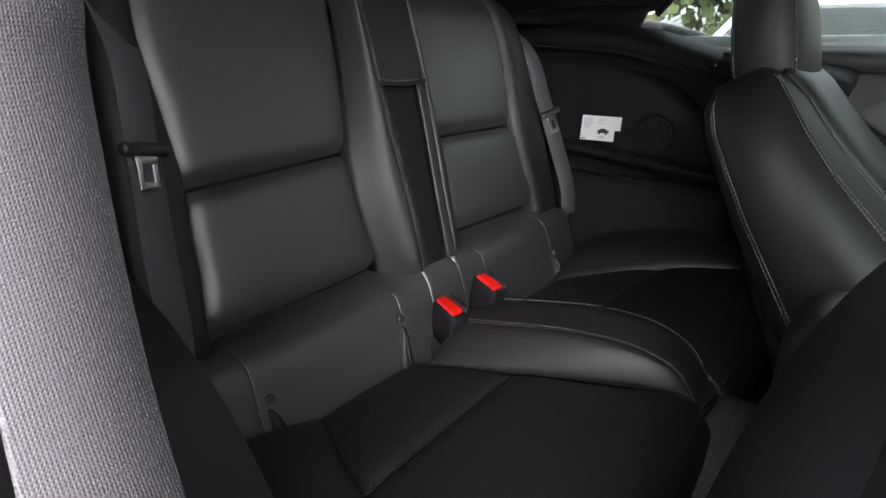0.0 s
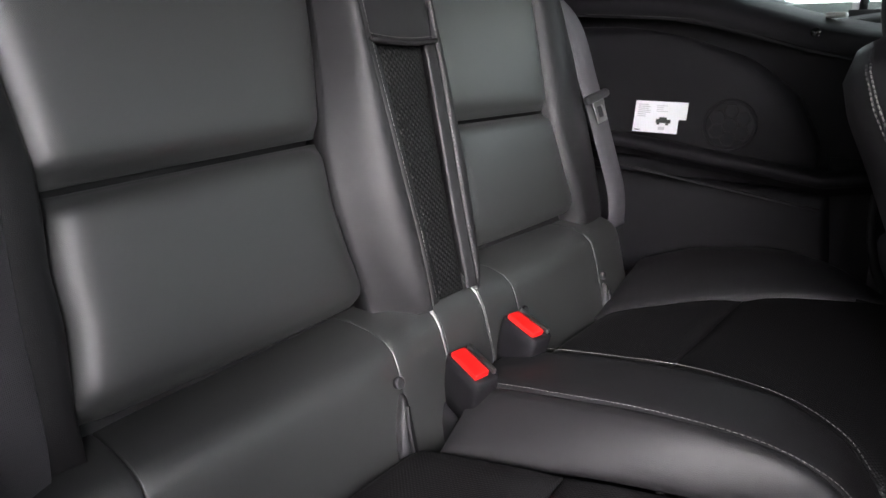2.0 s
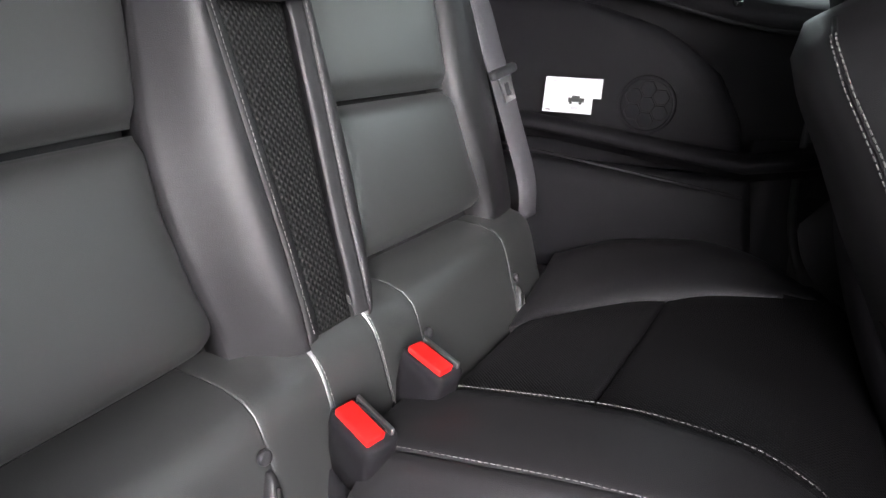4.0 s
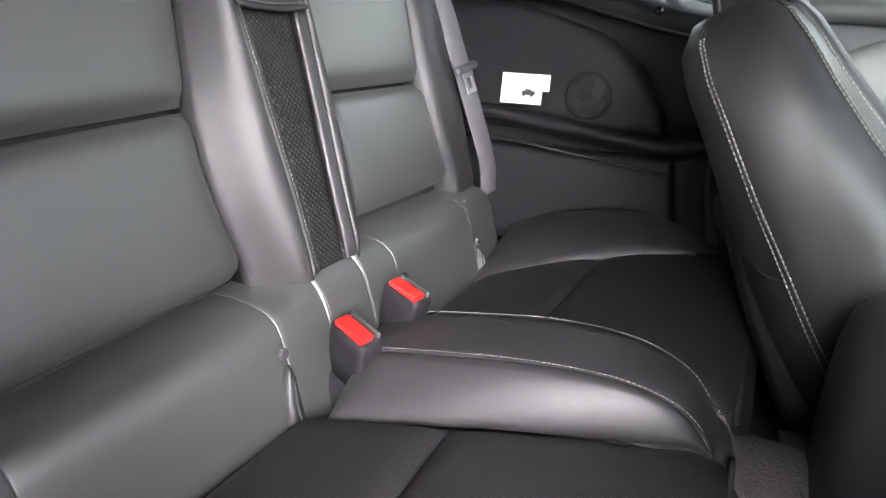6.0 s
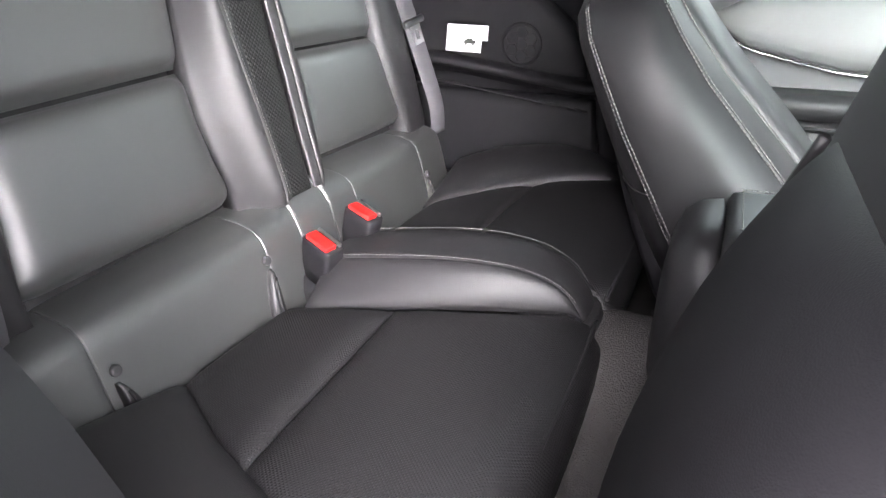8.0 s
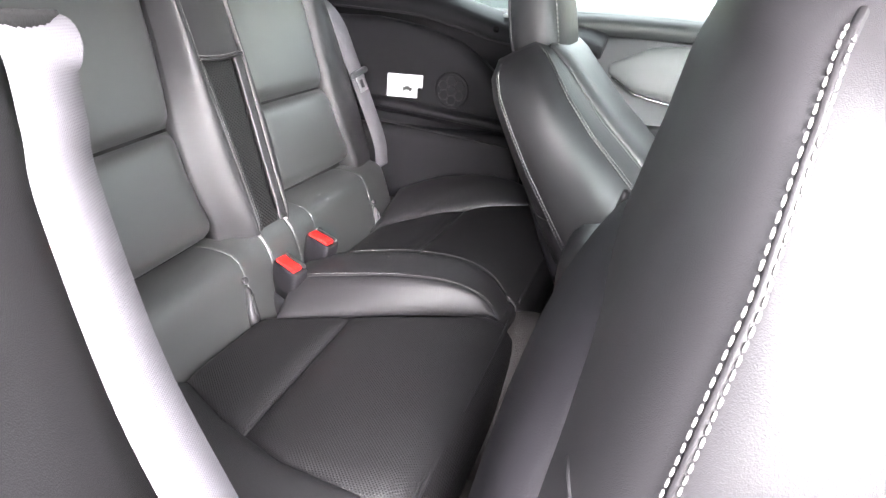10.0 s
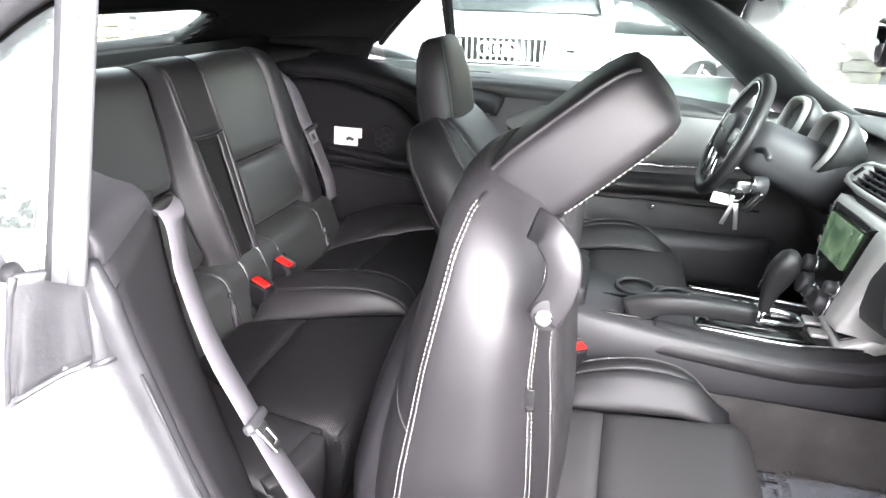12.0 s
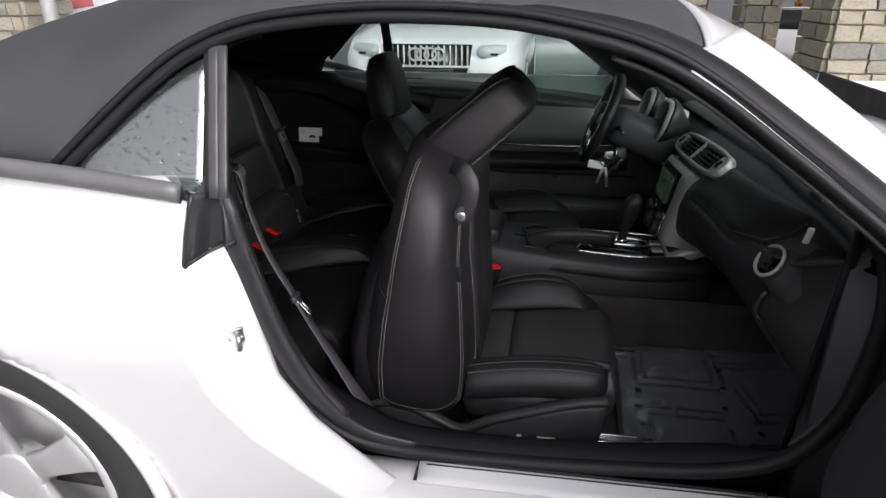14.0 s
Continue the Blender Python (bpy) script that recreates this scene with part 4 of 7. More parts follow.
# ---- side trim beside the rear seat ----
for s in (-1, 1):
    far = s > 0
    trim = thing("quarter_trim", (0.1, YS + s * 0.6, 0.4), "black moulded side panel with an armrest and a small speaker" if far else "black moulded side panel below the belt guide", "trim panel", kind="structure")
    yy = YS + s * 0.612
    rail_top = lambda x: along([(-0.28, 0.975), (0.07, 0.955), (0.166, 0.930), (0.25, 0.906), (0.32, 0.892), (0.5, 0.882)], x)
    if far:
        part("upper_panel", slab(lambda u, v: V(lerp(-0.28, 0.46, u), yy + 0.05 + 0.03 * v, lerp(0.60, rail_top(lerp(-0.28, 0.46, u)) - 0.02, v)), 12, 8, 0.01, V(0, -s, 0)), TRIM, trim)
        # raised cloth insert with a curved front edge
        front = lambda z: along([(0.66, 0.292), (0.70, 0.288), (0.776, 0.245), (0.831, 0.168), (0.871, 0.045), (0.89, -0.10)], z)
        part("insert", pad(lambda u, v: V(lerp(-0.24, front(lerp(0.655, 0.885, v)), u), yy + 0.012 + 0.02 * v, lerp(0.655, 0.885, v)), 16, 16, 0.012, 0.04, 10.0, V(0, -s, 0), 0.008), TRIM, trim, "black cloth-grained insert")
        part("speaker_frame", ring_body((0.155, yy + 0.001, 0.722), V(0, -s, 0), 0.041, 0.003), TRIM, trim)
        part("speaker_grille", disc((0.155, yy + 0.008, 0.722), V(0, -s, 0), 0.040, 0.008, bevel=0.003), TRIM, trim, "round speaker grille")
        cells = [ring_body((0.155 + 0.0235 * math.cos(a) * k, yy - 0.001, 0.722 + 0.0235 * math.sin(a) * k), V(0, -s, 0), 0.012, 0.0014, 6, 5) for k, a in [(0, 0)] + [(1, 0.52 + i * math.pi / 3) for i in range(6)]]
        part("speaker_ribs", join(*cells), RUBBER, trim)
        arm = [(-0.04, 0.055), (-0.045, 0.02), (-0.03, 0.0), (0.0, -0.006), (0.02, -0.012), (0.02, -0.05), (0.06, -0.05), (0.06, 0.06)]
        part("armrest_ledge", loft([[V(x, yy + 0.0 + a * 0.9, along([(-0.2, 0.69), (0.0, 0.672), (0.31, 0.637), (0.37, 0.65), (0.46, 0.67)], x) + b * 0.38) for a, b in arm] for x in np.linspace(-0.2, 0.40, 14)]), TRIM, trim)
        part("ledge_crease", tube([V(x, yy - 0.028, along([(-0.2, 0.673), (0.0, 0.655), (0.31, 0.62)], x) - 0.016) for x in np.linspace(-0.15, 0.31, 16)], 0.0025, 6), RUBBER, trim)
        part("lower_panel", pad(lambda u, v: V(lerp(-0.2, lerp(0.345, 0.315, v), u), yy + 0.0 + 0.006 * v, lerp(0.43, 0.622, v)), 10, 8, 0.008, 0.03, 8.0, V(0, -s, 0), 0.006), TRIM, trim)
        part("side_return", slab(lambda u, v: V(lerp(0.31, 0.50, u), yy + 0.02 + 0.07 * u, lerp(0.30, 0.68, v)), 5, 5, 0.01, V(0, -s, 0)), TRIM, trim)
        part("belt_rail_cap", pad(lambda u, v: V(lerp(-0.28, 0.50, u), yy + lerp(0.0, 0.13, v), rail_top(lerp(-0.28, 0.50, u)) - lerp(0.036, 0.010, v)), 16, 6, 0.012, 0.03, 3.0, V(0, -s, 1), 0.006), TRIM, trim)
        part("rail_groove", tube([V(x, yy + 0.006, rail_top(x) - 0.062) for x in np.linspace(-0.27, 0.48, 14)], 0.003, 6), RUBBER, trim)
        part("coat_hook", rbox((0.276, yy + 0.06, 0.896), (0.03, 0.02, 0.008), 0.003), SILVER, trim)
        part("screw_cap", disc((0.262, yy - 0.008, 0.868), V(0, -s, 0), 0.007, 0.004, 14), GLOSS, trim)
    else:
        part("lower_panel", slab(lambda u, v: V(lerp(-0.25, 0.375, u), along([(-0.25, -0.60), (0.1, -0.612), (0.2, -0.63), (0.3, -0.665), (0.42, -0.725)], lerp(-0.25, 0.375, u)), lerp(0.30, 0.90, v)), 14, 8, 0.02, V(0, -s, 0)), PLASTIC, trim)
        # forward face of the near trim, from the sill up to the belt guide
        edge = curve([(0.474, -0.846, 0.955), (0.493, -0.832, 0.845), (0.516, -0.828, 0.76), (0.548, -0.824, 0.68), (0.59, -0.818, 0.61), (0.63, -0.81, 0.56)], 24)
        inner = curve([(0.386, -0.680, 0.962), (0.392, -0.676, 0.85), (0.416, -0.676, 0.74), (0.455, -0.680, 0.62), (0.495, -0.690, 0.50), (0.53, -0.70, 0.38)], 24)
        part("pillar_panel", slab(lambda u, v: lerp(edge[round(v * 23)], inner[round(v * 23)], u) + V(0.006 * math.sin(math.pi * u), 0, 0), 8, 23, 0.02, V(1, 0, 0)), LEATHER, trim, "black pillar panel behind the seat belt")
        cap = part("shoulder_cap", loft([oval(V(x - 0.030 * k, -0.772, zc + 0.004), V(-0.46 * k, 1, -0.10).normalized(), V(0, 0, 1), 0.082 * a, b * 1.25, 40, 4.5) for x, k, zc, a, b in ((0.05, 0, 0.985, 0.9, 0.035), (0.16, 0, 0.980, 1.0, 0.036), (0.34, 0.6, 0.966, 1.0, 0.032), (0.42, 1, 0.956, 0.99, 0.027), (0.448, 1, 0.955, 0.97, 0.024), (0.460, 1, 0.954, 0.94, 0.019), (0.466, 1, 0.953, 0.88, 0.010))]), PLASTIC, trim, "smooth black cap under the belt guide")
        part("cap_seam", tube([V(lerp(0.478, 0.402, t), lerp(-0.846, -0.700, t), lerp(0.936, 0.945, t)) for t in np.linspace(0, 0.7, 14)], 0.0016, 6), RUBBER, cap)


# ---- seat belts ----
def tongue(name, c, along_dir, face, parent, k=1.0):
    """A latch tongue: black grip with a steel blade that has a slot."""
    a, f = Vector(along_dir).normalized(), Vector(face).normalized()
    s = a.cross(f).normalized()
    f = s.cross(a).normalized()
    M = Matrix((s, a, f)).transposed().to_4x4()
    c = Vector(c)
    g = part(name, rbox(c, (0.070 * k, 0.017 * k, 0.013), 0.005, M), PLASTIC, parent, "black latch grip with a steel blade")
    b = []
    for d in (-0.0115, 0.0115):
        b.append(rbox(c - a * 0.026 * k + s * d * k, (0.008 * k, 0.044 * k, 0.0025), 0.001, M))
    b.append(rbox(c - a * 0.046 * k, (0.031 * k, 0.009, 0.0025), 0.001, M))
    b.append(rbox(c - a * 0.012 * k, (0.034 * k, 0.012, 0.0028), 0.001, M))
    part("blade", join(*b), STEEL, g)


for s in (-1, 1):
    ob = thing("rear_seat_belt", back_pt(0.42, 1.0, 0, s), "dark grey rear seat belt hanging beside the backrest", "seat belt", "rear seat belts")
    line = curve([back_pt(0.388, 1.0, -0.09, s), back_pt(0.402, 0.90, -0.032, s), back_pt(0.412, 0.80, -0.030, s), back_pt(0.424, 0.69, -0.030, s), back_pt(0.429, 0.60, -0.034, s), back_pt(0.433, 0.54, -0.05, s)], 40) if s < 0 else curve([back_pt(0.43, 0.985, -0.09, s), back_pt(0.462, 0.90, -0.036, s), back_pt(0.488, 0.80, -0.032, s), back_pt(0.508, 0.70, -0.032, s), back_pt(0.525, 0.61, -0.034, s), back_pt(0.535, 0.55, -0.05, s)], 40)
    part("webbing", ribbon(line, V(0.25, s * 0.95, 0.1), 0.046, 0.0022), BELT, ob)
    d = (line[20] - line[22]).normalized()
    tongue("latch", back_pt(0.480, 0.772, -0.018, s) if s > 0 else back_pt(0.415, 0.798, -0.020, s), d, V(0.95, -s * 0.25, 0.3), ob, 0.85)

front_belt = thing("front_seat_belt", (0.44, -0.72, 0.96), "grey front seat belt running from the pillar guide to the sill", "seat belt")
web = V(-0.36, 0.93, -0.05)
bl = curve([(0.376, -0.676, 0.938), (0.395, -0.680, 0.946), (0.411, -0.686, 0.937), (0.417, -0.690, 0.910), (0.422, -0.694, 0.88), (0.453, -0.704, 0.80), (0.498, -0.713, 0.725)], 50)
part("webbing", ribbon(bl, web, 0.047, 0.0022), BELT, front_belt, "grey woven belt webbing")
bl2 = curve([(0.498, -0.713, 0.722), (0.53, -0.712, 0.66), (0.585, -0.710, 0.56), (0.63, -0.708, 0.475)], 30)
part("lap_webbing", ribbon(bl2, [Vector((lerp(-0.36, 0.10, t ** 1.4), lerp(0.87, 0.80, t), lerp(-0.10, -0.22, t))) for t in np.linspace(0, 1, 30)], 0.047, 0.0022), BELT, front_belt)
tongue("latch", (0.500, -0.710, 0.718), (-0.62, 0.0, 0.7), (0.75, 0.35, 0.6), front_belt, 0.8)
# solid near-black lip: the shade inside the belt's slot, put in as a body
part("slot_shade", loft([oval(V(0.394, -0.680, 0.949) + V(-0.1, 0, 1).normalized() * h, web, V(1, 0.25, 0.1).normalized(), a, r, 24, 4) for h, a, r in ((-0.006, 0.026, 0.007), (0.0, 0.028, 0.008), (0.003, 0.027, 0.007))]), LINER, front_belt, "dark lip that stands for the shade in the belt's slot")

# the sticker on the far side panel
sticker = thing("sticker", (0.05, 0.58, 0.71), "white printed paper label stuck on the black side panel", "sticker")
sx, sz = V(0.0905, 0.0, -0.0) , V(0.0015, -0.012, -0.052)
so = V(0.005, 0.572, 0.758)
bm = bmesh.new()
outline = [(0, 0), (1, 0), (1, 0.55), (0.86, 0.55), (0.86, 1), (0, 1)]
lo = [bm.verts.new(so + sx * a + sz * b + V(0, 0.0006, 0)) for a, b in outline]
hi = [bm.verts.new(so + sx * a + sz * b - V(0, 0.0006, 0)) for a, b in outline]
bm.faces.new(lo)
bm.faces.new(hi[::-1])
quads(bm, [lo, hi], True)
bmesh.ops.recalc_face_normals(bm, faces=bm.faces)
part("paper", bm, LABEL, sticker, smooth=False)


def mark(a0, b0, a1, b1, m=PRINT):
    part("printed_bar", slab(lambda u, v: so + sx * lerp(a0, a1, u) + sz * lerp(b0, b1, v) - V(0, 0.0012, 0), 1, 1, 0.0004, V(0, -1, 0)), m, sticker, smooth=False)


rnd = random.Random(3)
for r in range(7):
    mark(0.06, 0.10 + r * 0.062, 0.06 + rnd.uniform(0.16, 0.3), 0.13 + r * 0.062)
for r in range(4):
    mark(0.42, 0.12 + r * 0.06, 0.42 + rnd.uniform(0.1, 0.22), 0.14 + r * 0.06)
for a0, b0, a1, b1 in ((0.44, 0.56, 0.72, 0.68), (0.50, 0.50, 0.64, 0.57), (0.46, 0.66, 0.51, 0.74), (0.63, 0.66, 0.68, 0.74)):
    mark(a0, b0, a1, b1, INK)
mark(0.5, 0.80, 0.62, 0.90)
mark(0.04, 0.92, 0.14, 0.95, INK)

# ---- front seats ----
def front_seat(yc, base, lean, near):
    """A bucket seat. base: the foot of its backrest; lean: degrees that the backrest leans back."""
    ob = thing("bucket_chair", (base.x, yc, 0.28), "black leather front seat tipped forward, grey double stitching, shoulder strap" if near else "black leather front seat with grey double stitching, upright", "car seat", "front seats")
    c, s = math.cos(radians(lean)), math.sin(radians(lean))
    up, fw = V(-s, 0, c), V(c, 0, s)
    # spine points: height, forward shift, half thickness, half width
    H = 0.575
    shape = [(-0.02, -0.012, 0.10, 0.20), (0.03, -0.016, 0.125, 0.235), (0.12, -0.016, 0.128, 0.25), (0.22, -0.012, 0.114, 0.262), (0.36, -0.006, 0.088, 0.262), (0.43, 0.0, 0.078, 0.250), (0.48, 0.004, 0.074, 0.228), (0.515, 0.008, 0.066, 0.195), (0.54, 0.012, 0.046, 0.15)]
    def spine(h):
        f, t, w = (along([(r[0], r[k]) for r in shape], h) for k in (1, 2, 3))
        return Vector((base.x, yc, base.z)) + up * h + fw * f, t, w
    def skin(h, a, off=0.0):
        """On the backrest's skin: a = 0 front, 90 degrees +y, 180 the rear."""
        p, t, w = spine(h)
        ca, sa = math.cos(a), math.sin(a)
        q = 2 / 3.0
        g = (t + off) * math.copysign(abs(ca) ** q, ca)
        k = min(1.0, max(0.0, (h - 0.30) / 0.22)) * (0.42 if near else 0.15)
        return p + fw * g - up * (g * k) + V(0, 1, 0) * ((w + off) * math.copysign(abs(sa) ** q, sa))
    hs = list(np.linspace(-0.02, 0.47, 22)) + [0.485, 0.50, 0.515, 0.525, 0.535, 0.54]
    part("backrest", loft([[skin(h, 2 * math.pi * i / 56) for i in range(56)] for h in hs]), LEATHER, ob)
    ny = lambda a: V(0, math.copysign(1, math.sin(a)), 0)
    # double seams at the front and rear edges of both flanks
    for sd in (-1, 1):
        for a, tag in ((0.80, "front"), (1.88, "rear")):
            for da in (-0.03, 0.03):
                line = [skin(h, sd * (a + da * (1 if tag == "rear" else -1)), 0.0012) for h in np.linspace(0.0, 0.525, 90)]
                part("stitching", stitches(line, ny(sd) * 0.7 + fw * (0.7 if tag == "front" else -0.7), 0.0062, 0.0046, 0.0009), THREAD, ob, "grey double stitching")
            part("piping", tube([skin(h, sd * a, -0.0005) for h in np.linspace(0.0, 0.53, 50)], 0.0026, 6), LEATHER, ob)
        part("stitching", stitches([skin(h, sd * 0.42, 0.0012) for h in np.linspace(0.03, 0.50, 80)], fw + ny(sd), 0.0062, 0.0046, 0.0009), THREAD, ob)
        part("stitching", stitches([skin(0.012 + 0.03 * ((k - 1.34) / 0.54) ** 2, sd * k, 0.0015) for k in np.linspace(0.80, 1.88, 40)], ny(sd), 0.0062, 0.0046, 0.0009), THREAD, ob)
        # pleat across the rear edge
        part("pleat", tube([skin(0.27 + 0.03 * k, sd * (1.88 + 0.6 * k), 0.0) for k in np.linspace(0, 1, 8)], 0.002, 5), LEATHER, ob)
    # front face: shoulder-height panel between bolsters
    part("back_panel", pad(lambda u, v: spine(lerp(0.06, 0.52, v))[0] + fw * (spine(lerp(0.06, 0.52, v))[1] + 0.002) + V(0, lerp(-0.13, 0.13, u), 0), 10, 16, 0.008, 0.03, 5.0, fw), LEATHER, ob)
    # soft cover low on the backrest's rear
    def rear_cover(u, v):
        h = lerp(0.0, 0.37, v)
        p, t, w = spine(h)
        hw = lerp(0.215, 0.13, v * v)
        return p - fw * (t * 0.96) + V(0, lerp(-hw, hw, u), 0)
    part("rear_cover", pad(rear_cover, 14, 18, 0.036 if near else 0.02, 0.05, 3.0, -fw, 0.004), TRIM, ob, "black vinyl cover on the seat's rear")
    part("cover_piping", tube([rear_cover(1.0, v) - fw * 0.006 for v in np.linspace(0.03, 0.97, 30)], 0.004, 6), LEATHER, ob)
    # hump of the hinge cover and headrest
    tilt = radians(44 if near else 26)
    hu = (up * math.cos(tilt) + fw * math.sin(tilt)).normalized()
    hf = (fw * math.cos(tilt) - up * math.sin(tilt)).normalized()
    neck = spine(0.525)[0] - hu * 0.02 - hf * (0.042 if near else 0.0) - up * (0.012 if near else 0.0) + (V(0.022, 0, -0.030) if near else V(0.026, 0, 0.0))
    HEAD = [(h, f, t * (0.98 if near else 1.0), w) for h, f, t, w in ((0.0, 0.0, 0.042, 0.112), (0.010, 0.0, 0.050, 0.122), (0.06, 0.0, 0.054, 0.127), (0.12, 0.002, 0.054, 0.125), (0.18, 0.004, 0.052, 0.120), (0.208, 0.006, 0.048, 0.113), (0.220, 0.007, 0.041, 0.105), (0.226, 0.008, 0.028, 0.09))]
    if not near:
        HEAD = [(h, f, t * along([(0.0, 1.0), (0.12, 0.95), (0.19, 0.80), (0.226, 0.62)], h), w * along([(0.0, 1.0), (0.12, 0.96), (0.2, 0.86), (0.226, 0.72)], h)) for h, f, t, w in HEAD]
    soft_p = 5.5 if near else 3.4
    rings = [oval(neck + hu * h + hf * f, hf, V(0, 1, 0), t, w, 36, soft_p) for h, f, t, w in HEAD]
    head = part("headrest", loft(rings), LEATHER, ob, "black leather headrest")
    for sd in (-1, 1):
        edge = lambda i, e: curve([oval(neck + hu * h + hf * f, hf, V(0, 1, 0), t + e, w + e, 36, soft_p)[i] for h, f, t, w in HEAD[1:7]], 40)
        part("head_stitching", stitches(edge(5 if sd > 0 else 31, 0.001), V(0, sd, 0) + hf, 0.0072, 0.0052, 0.0012), THREAD, head)
        part("head_piping", tube(edge(13 if sd > 0 else 23, 0.0), 0.0030, 6), LEATHER, head)
    return ob, spine, skin, up, fw


def seat_cushion(ob, yc, x0, x1, z0, z1, near):
    """The seat's squab: bolsters left and right, two pads between, base cover with rails."""
    for sd in (-1, 1):
        def bol(u, v):
            x = lerp(x0, x1 - 0.01, v)
            a = lerp(-0.35 * math.pi, 0.5 * math.pi, u)
            z = lerp(z0, z1, v) + (0.032 if sd > 0 else 0.012) * math.sin(math.pi * min(1, v * 1.1)) ** 0.8 - (0.04 * max(0, (v - 0.7) / 0.3) ** 2 if sd > 0 else 0)
            r = 0.052 * (1 - 0.35 * max(0, (v - 0.85) / 0.15) ** 2) * (1 - (0.75 * max(0, (v - 0.5) / 0.5) ** 2 if sd > 0 else 0))
            return V(x, yc + sd * (0.175 + r * math.cos(a) * 0.95), z + r * 0.8 * math.sin(a) - 0.006)
        part("side_bolster", pad(bol, 14, 22, 0.006, 0.02, 3.0, V(0, sd, 0.6), 0.004), LEATHER, ob)
        part("bolster_inner", pad(lambda u, v: V(lerp(x0, x1 - 0.01, v), yc + sd * lerp(0.167, 0.125, u), lerp(z0, z1, v) + (0.032 if sd > 0 else 0.012) * math.sin(math.pi * min(1, v * 1.1)) ** 0.8 * (1 - u) + lerp(0.034, 0.004, u) - (0.04 * max(0, (v - 0.7) / 0.3) ** 2 if sd > 0 else 0)), 6, 20, 0.004, 0.02, 3.0, V(0, -sd, 1), 0.003), LEATHER, ob)
        for k in (0.86, 0.72):
            part("stitching", stitches([bol(k, v) + V(0, sd * 0.004, 0.006) for v in np.linspace(0.02, 0.97, 60)], V(0, sd * 0.5, 1), 0.0062, 0.0046, 0.0009), THREAD, ob, "grey double stitching")
    top = lambda u, v, a, b: V(lerp(a, b, v), yc + lerp(-0.128, 0.128, u), lerp(z0, z1, (lerp(a, b, v) - x0) / (x1 - x0)) + 0.0)
    xm = lerp(x0, x1, 0.27)
    part("squab_pad", pad(lambda u, v: top(u, v, x0 - 0.02, xm), 12, 10, 0.012, 0.05, 6.0, V(0, 0, 1), 0.005), SEATING, ob)
    def nose(u, v):
        t = lerp(xm, x1 + 0.09, v)
        if t < x1 - 0.03:
            return top(u, (t - xm) / (x1 + 0.0001 - xm), xm, x1 + 0.0001)
        a = min(math.pi / 2, (t - x1 + 0.03) / 0.04)
        e = max(0.0, t - x1 + 0.03 - 0.04 * math.pi / 2)
        return V(x1 - 0.03 + 0.04 * math.sin(a), yc + lerp(-0.165, 0.165, u) if e > 0 else yc + lerp(-0.128 - 0.03 * math.sin(a), 0.128 + 0.03 * math.sin(a), u), z1 - 0.004 - 0.04 * (1 - math.cos(a)) - e)
    part("squab_pad", pad(nose, 14, 18, 0.012, 0.05, 6.0, V(0.2, 0, 1), 0.005), SEATING, ob)
    part("squab_body", rbox((lerp(x0, x1, 0.5) - 0.01, yc, z0 - 0.045), (x1 - x0, 0.42, 0.09), 0.03), LEATHER, ob)
    # base cover: swooping plastic side panel
    for sd in (-1, 1):
        edge = curve([(x0 - 0.20, 0, z0 - 0.055), (x0 - 0.13, 0, z0 - 0.047), (x0 - 0.06, 0, z0 - 0.078), (x0 - 0.005, 0, z0 - 0.100), (x0 + 0.06, 0, z0 - 0.068), (x0 + 0.13, 0, z0 - 0.042), (x0 + 0.22, 0, z0 - 0.010), (x1 - 0.01, 0, z0 + 0.004)], 30)
        low = [V(lerp(p.x, x0 + 0.1, 0.12), 0, z0 - 0.150) for p in edge]
        cov = lambda u, v: (lambda p: V(p.x, yc + sd * (0.238 - 0.022 * (2 * v - 1) ** 2 + (0.006 if v < 0.2 else 0)), p.z))(lerp(edge[round(u * 29)], low[round(u * 29)], v))
        cover = part("base_cover", slab(cov, 29, 8, 0.012, V(0, sd, 0)), PLASTIC, ob, "black plastic seat base cover")
        if near and sd < 0:
            part("cover_lip", tube([V(p.x, yc + sd * 0.228, p.z + 0.004) for p in edge], 0.014, 8, 0.010), SOFT, cover)
            for x, w in ((0.917, 0.012), (0.972, 0.04)):
                part("seat_switch", rbox((x, yc + sd * 0.244, 0.384), (w, 0.012, 0.012), 0.003), SILVER, cover, "seat adjuster switch")
    for sd in (-1, 1):
        rail = part("seat_rail", rbox((lerp(x0, x1, 0.55) + 0.02, yc + sd * 0.19, 0.335), (x1 - x0 + 0.08, 0.045, 0.05), 0.004), STEEL, ob, "bare steel seat rail")
        for k in (-0.012, 0.012):
            part("rail_lip", rbox((lerp(x0, x1, 0.55) + 0.04, yc + sd * 0.19 + k, 0.362), (x1 - x0 + 0.08, 0.006, 0.008), 0.002), CHROME, rail)


PY, DY = -0.375, 0.375
seat_p, spine_p, skin_p, up_p, fw_p = front_seat(-0.40, V(0.703, -0.40, 0.42), -3.0, True)
seat_cushion(seat_p, PY, 0.80, 1.10, 0.475, 0.505, True)
seat_d, spine_d, skin_d, up_d, fw_d = front_seat(DY, V(0.706, DY, 0.42), 37.0, False)
seat_cushion(seat_d, DY, 0.72, 1.04, 0.475, 0.505, False)
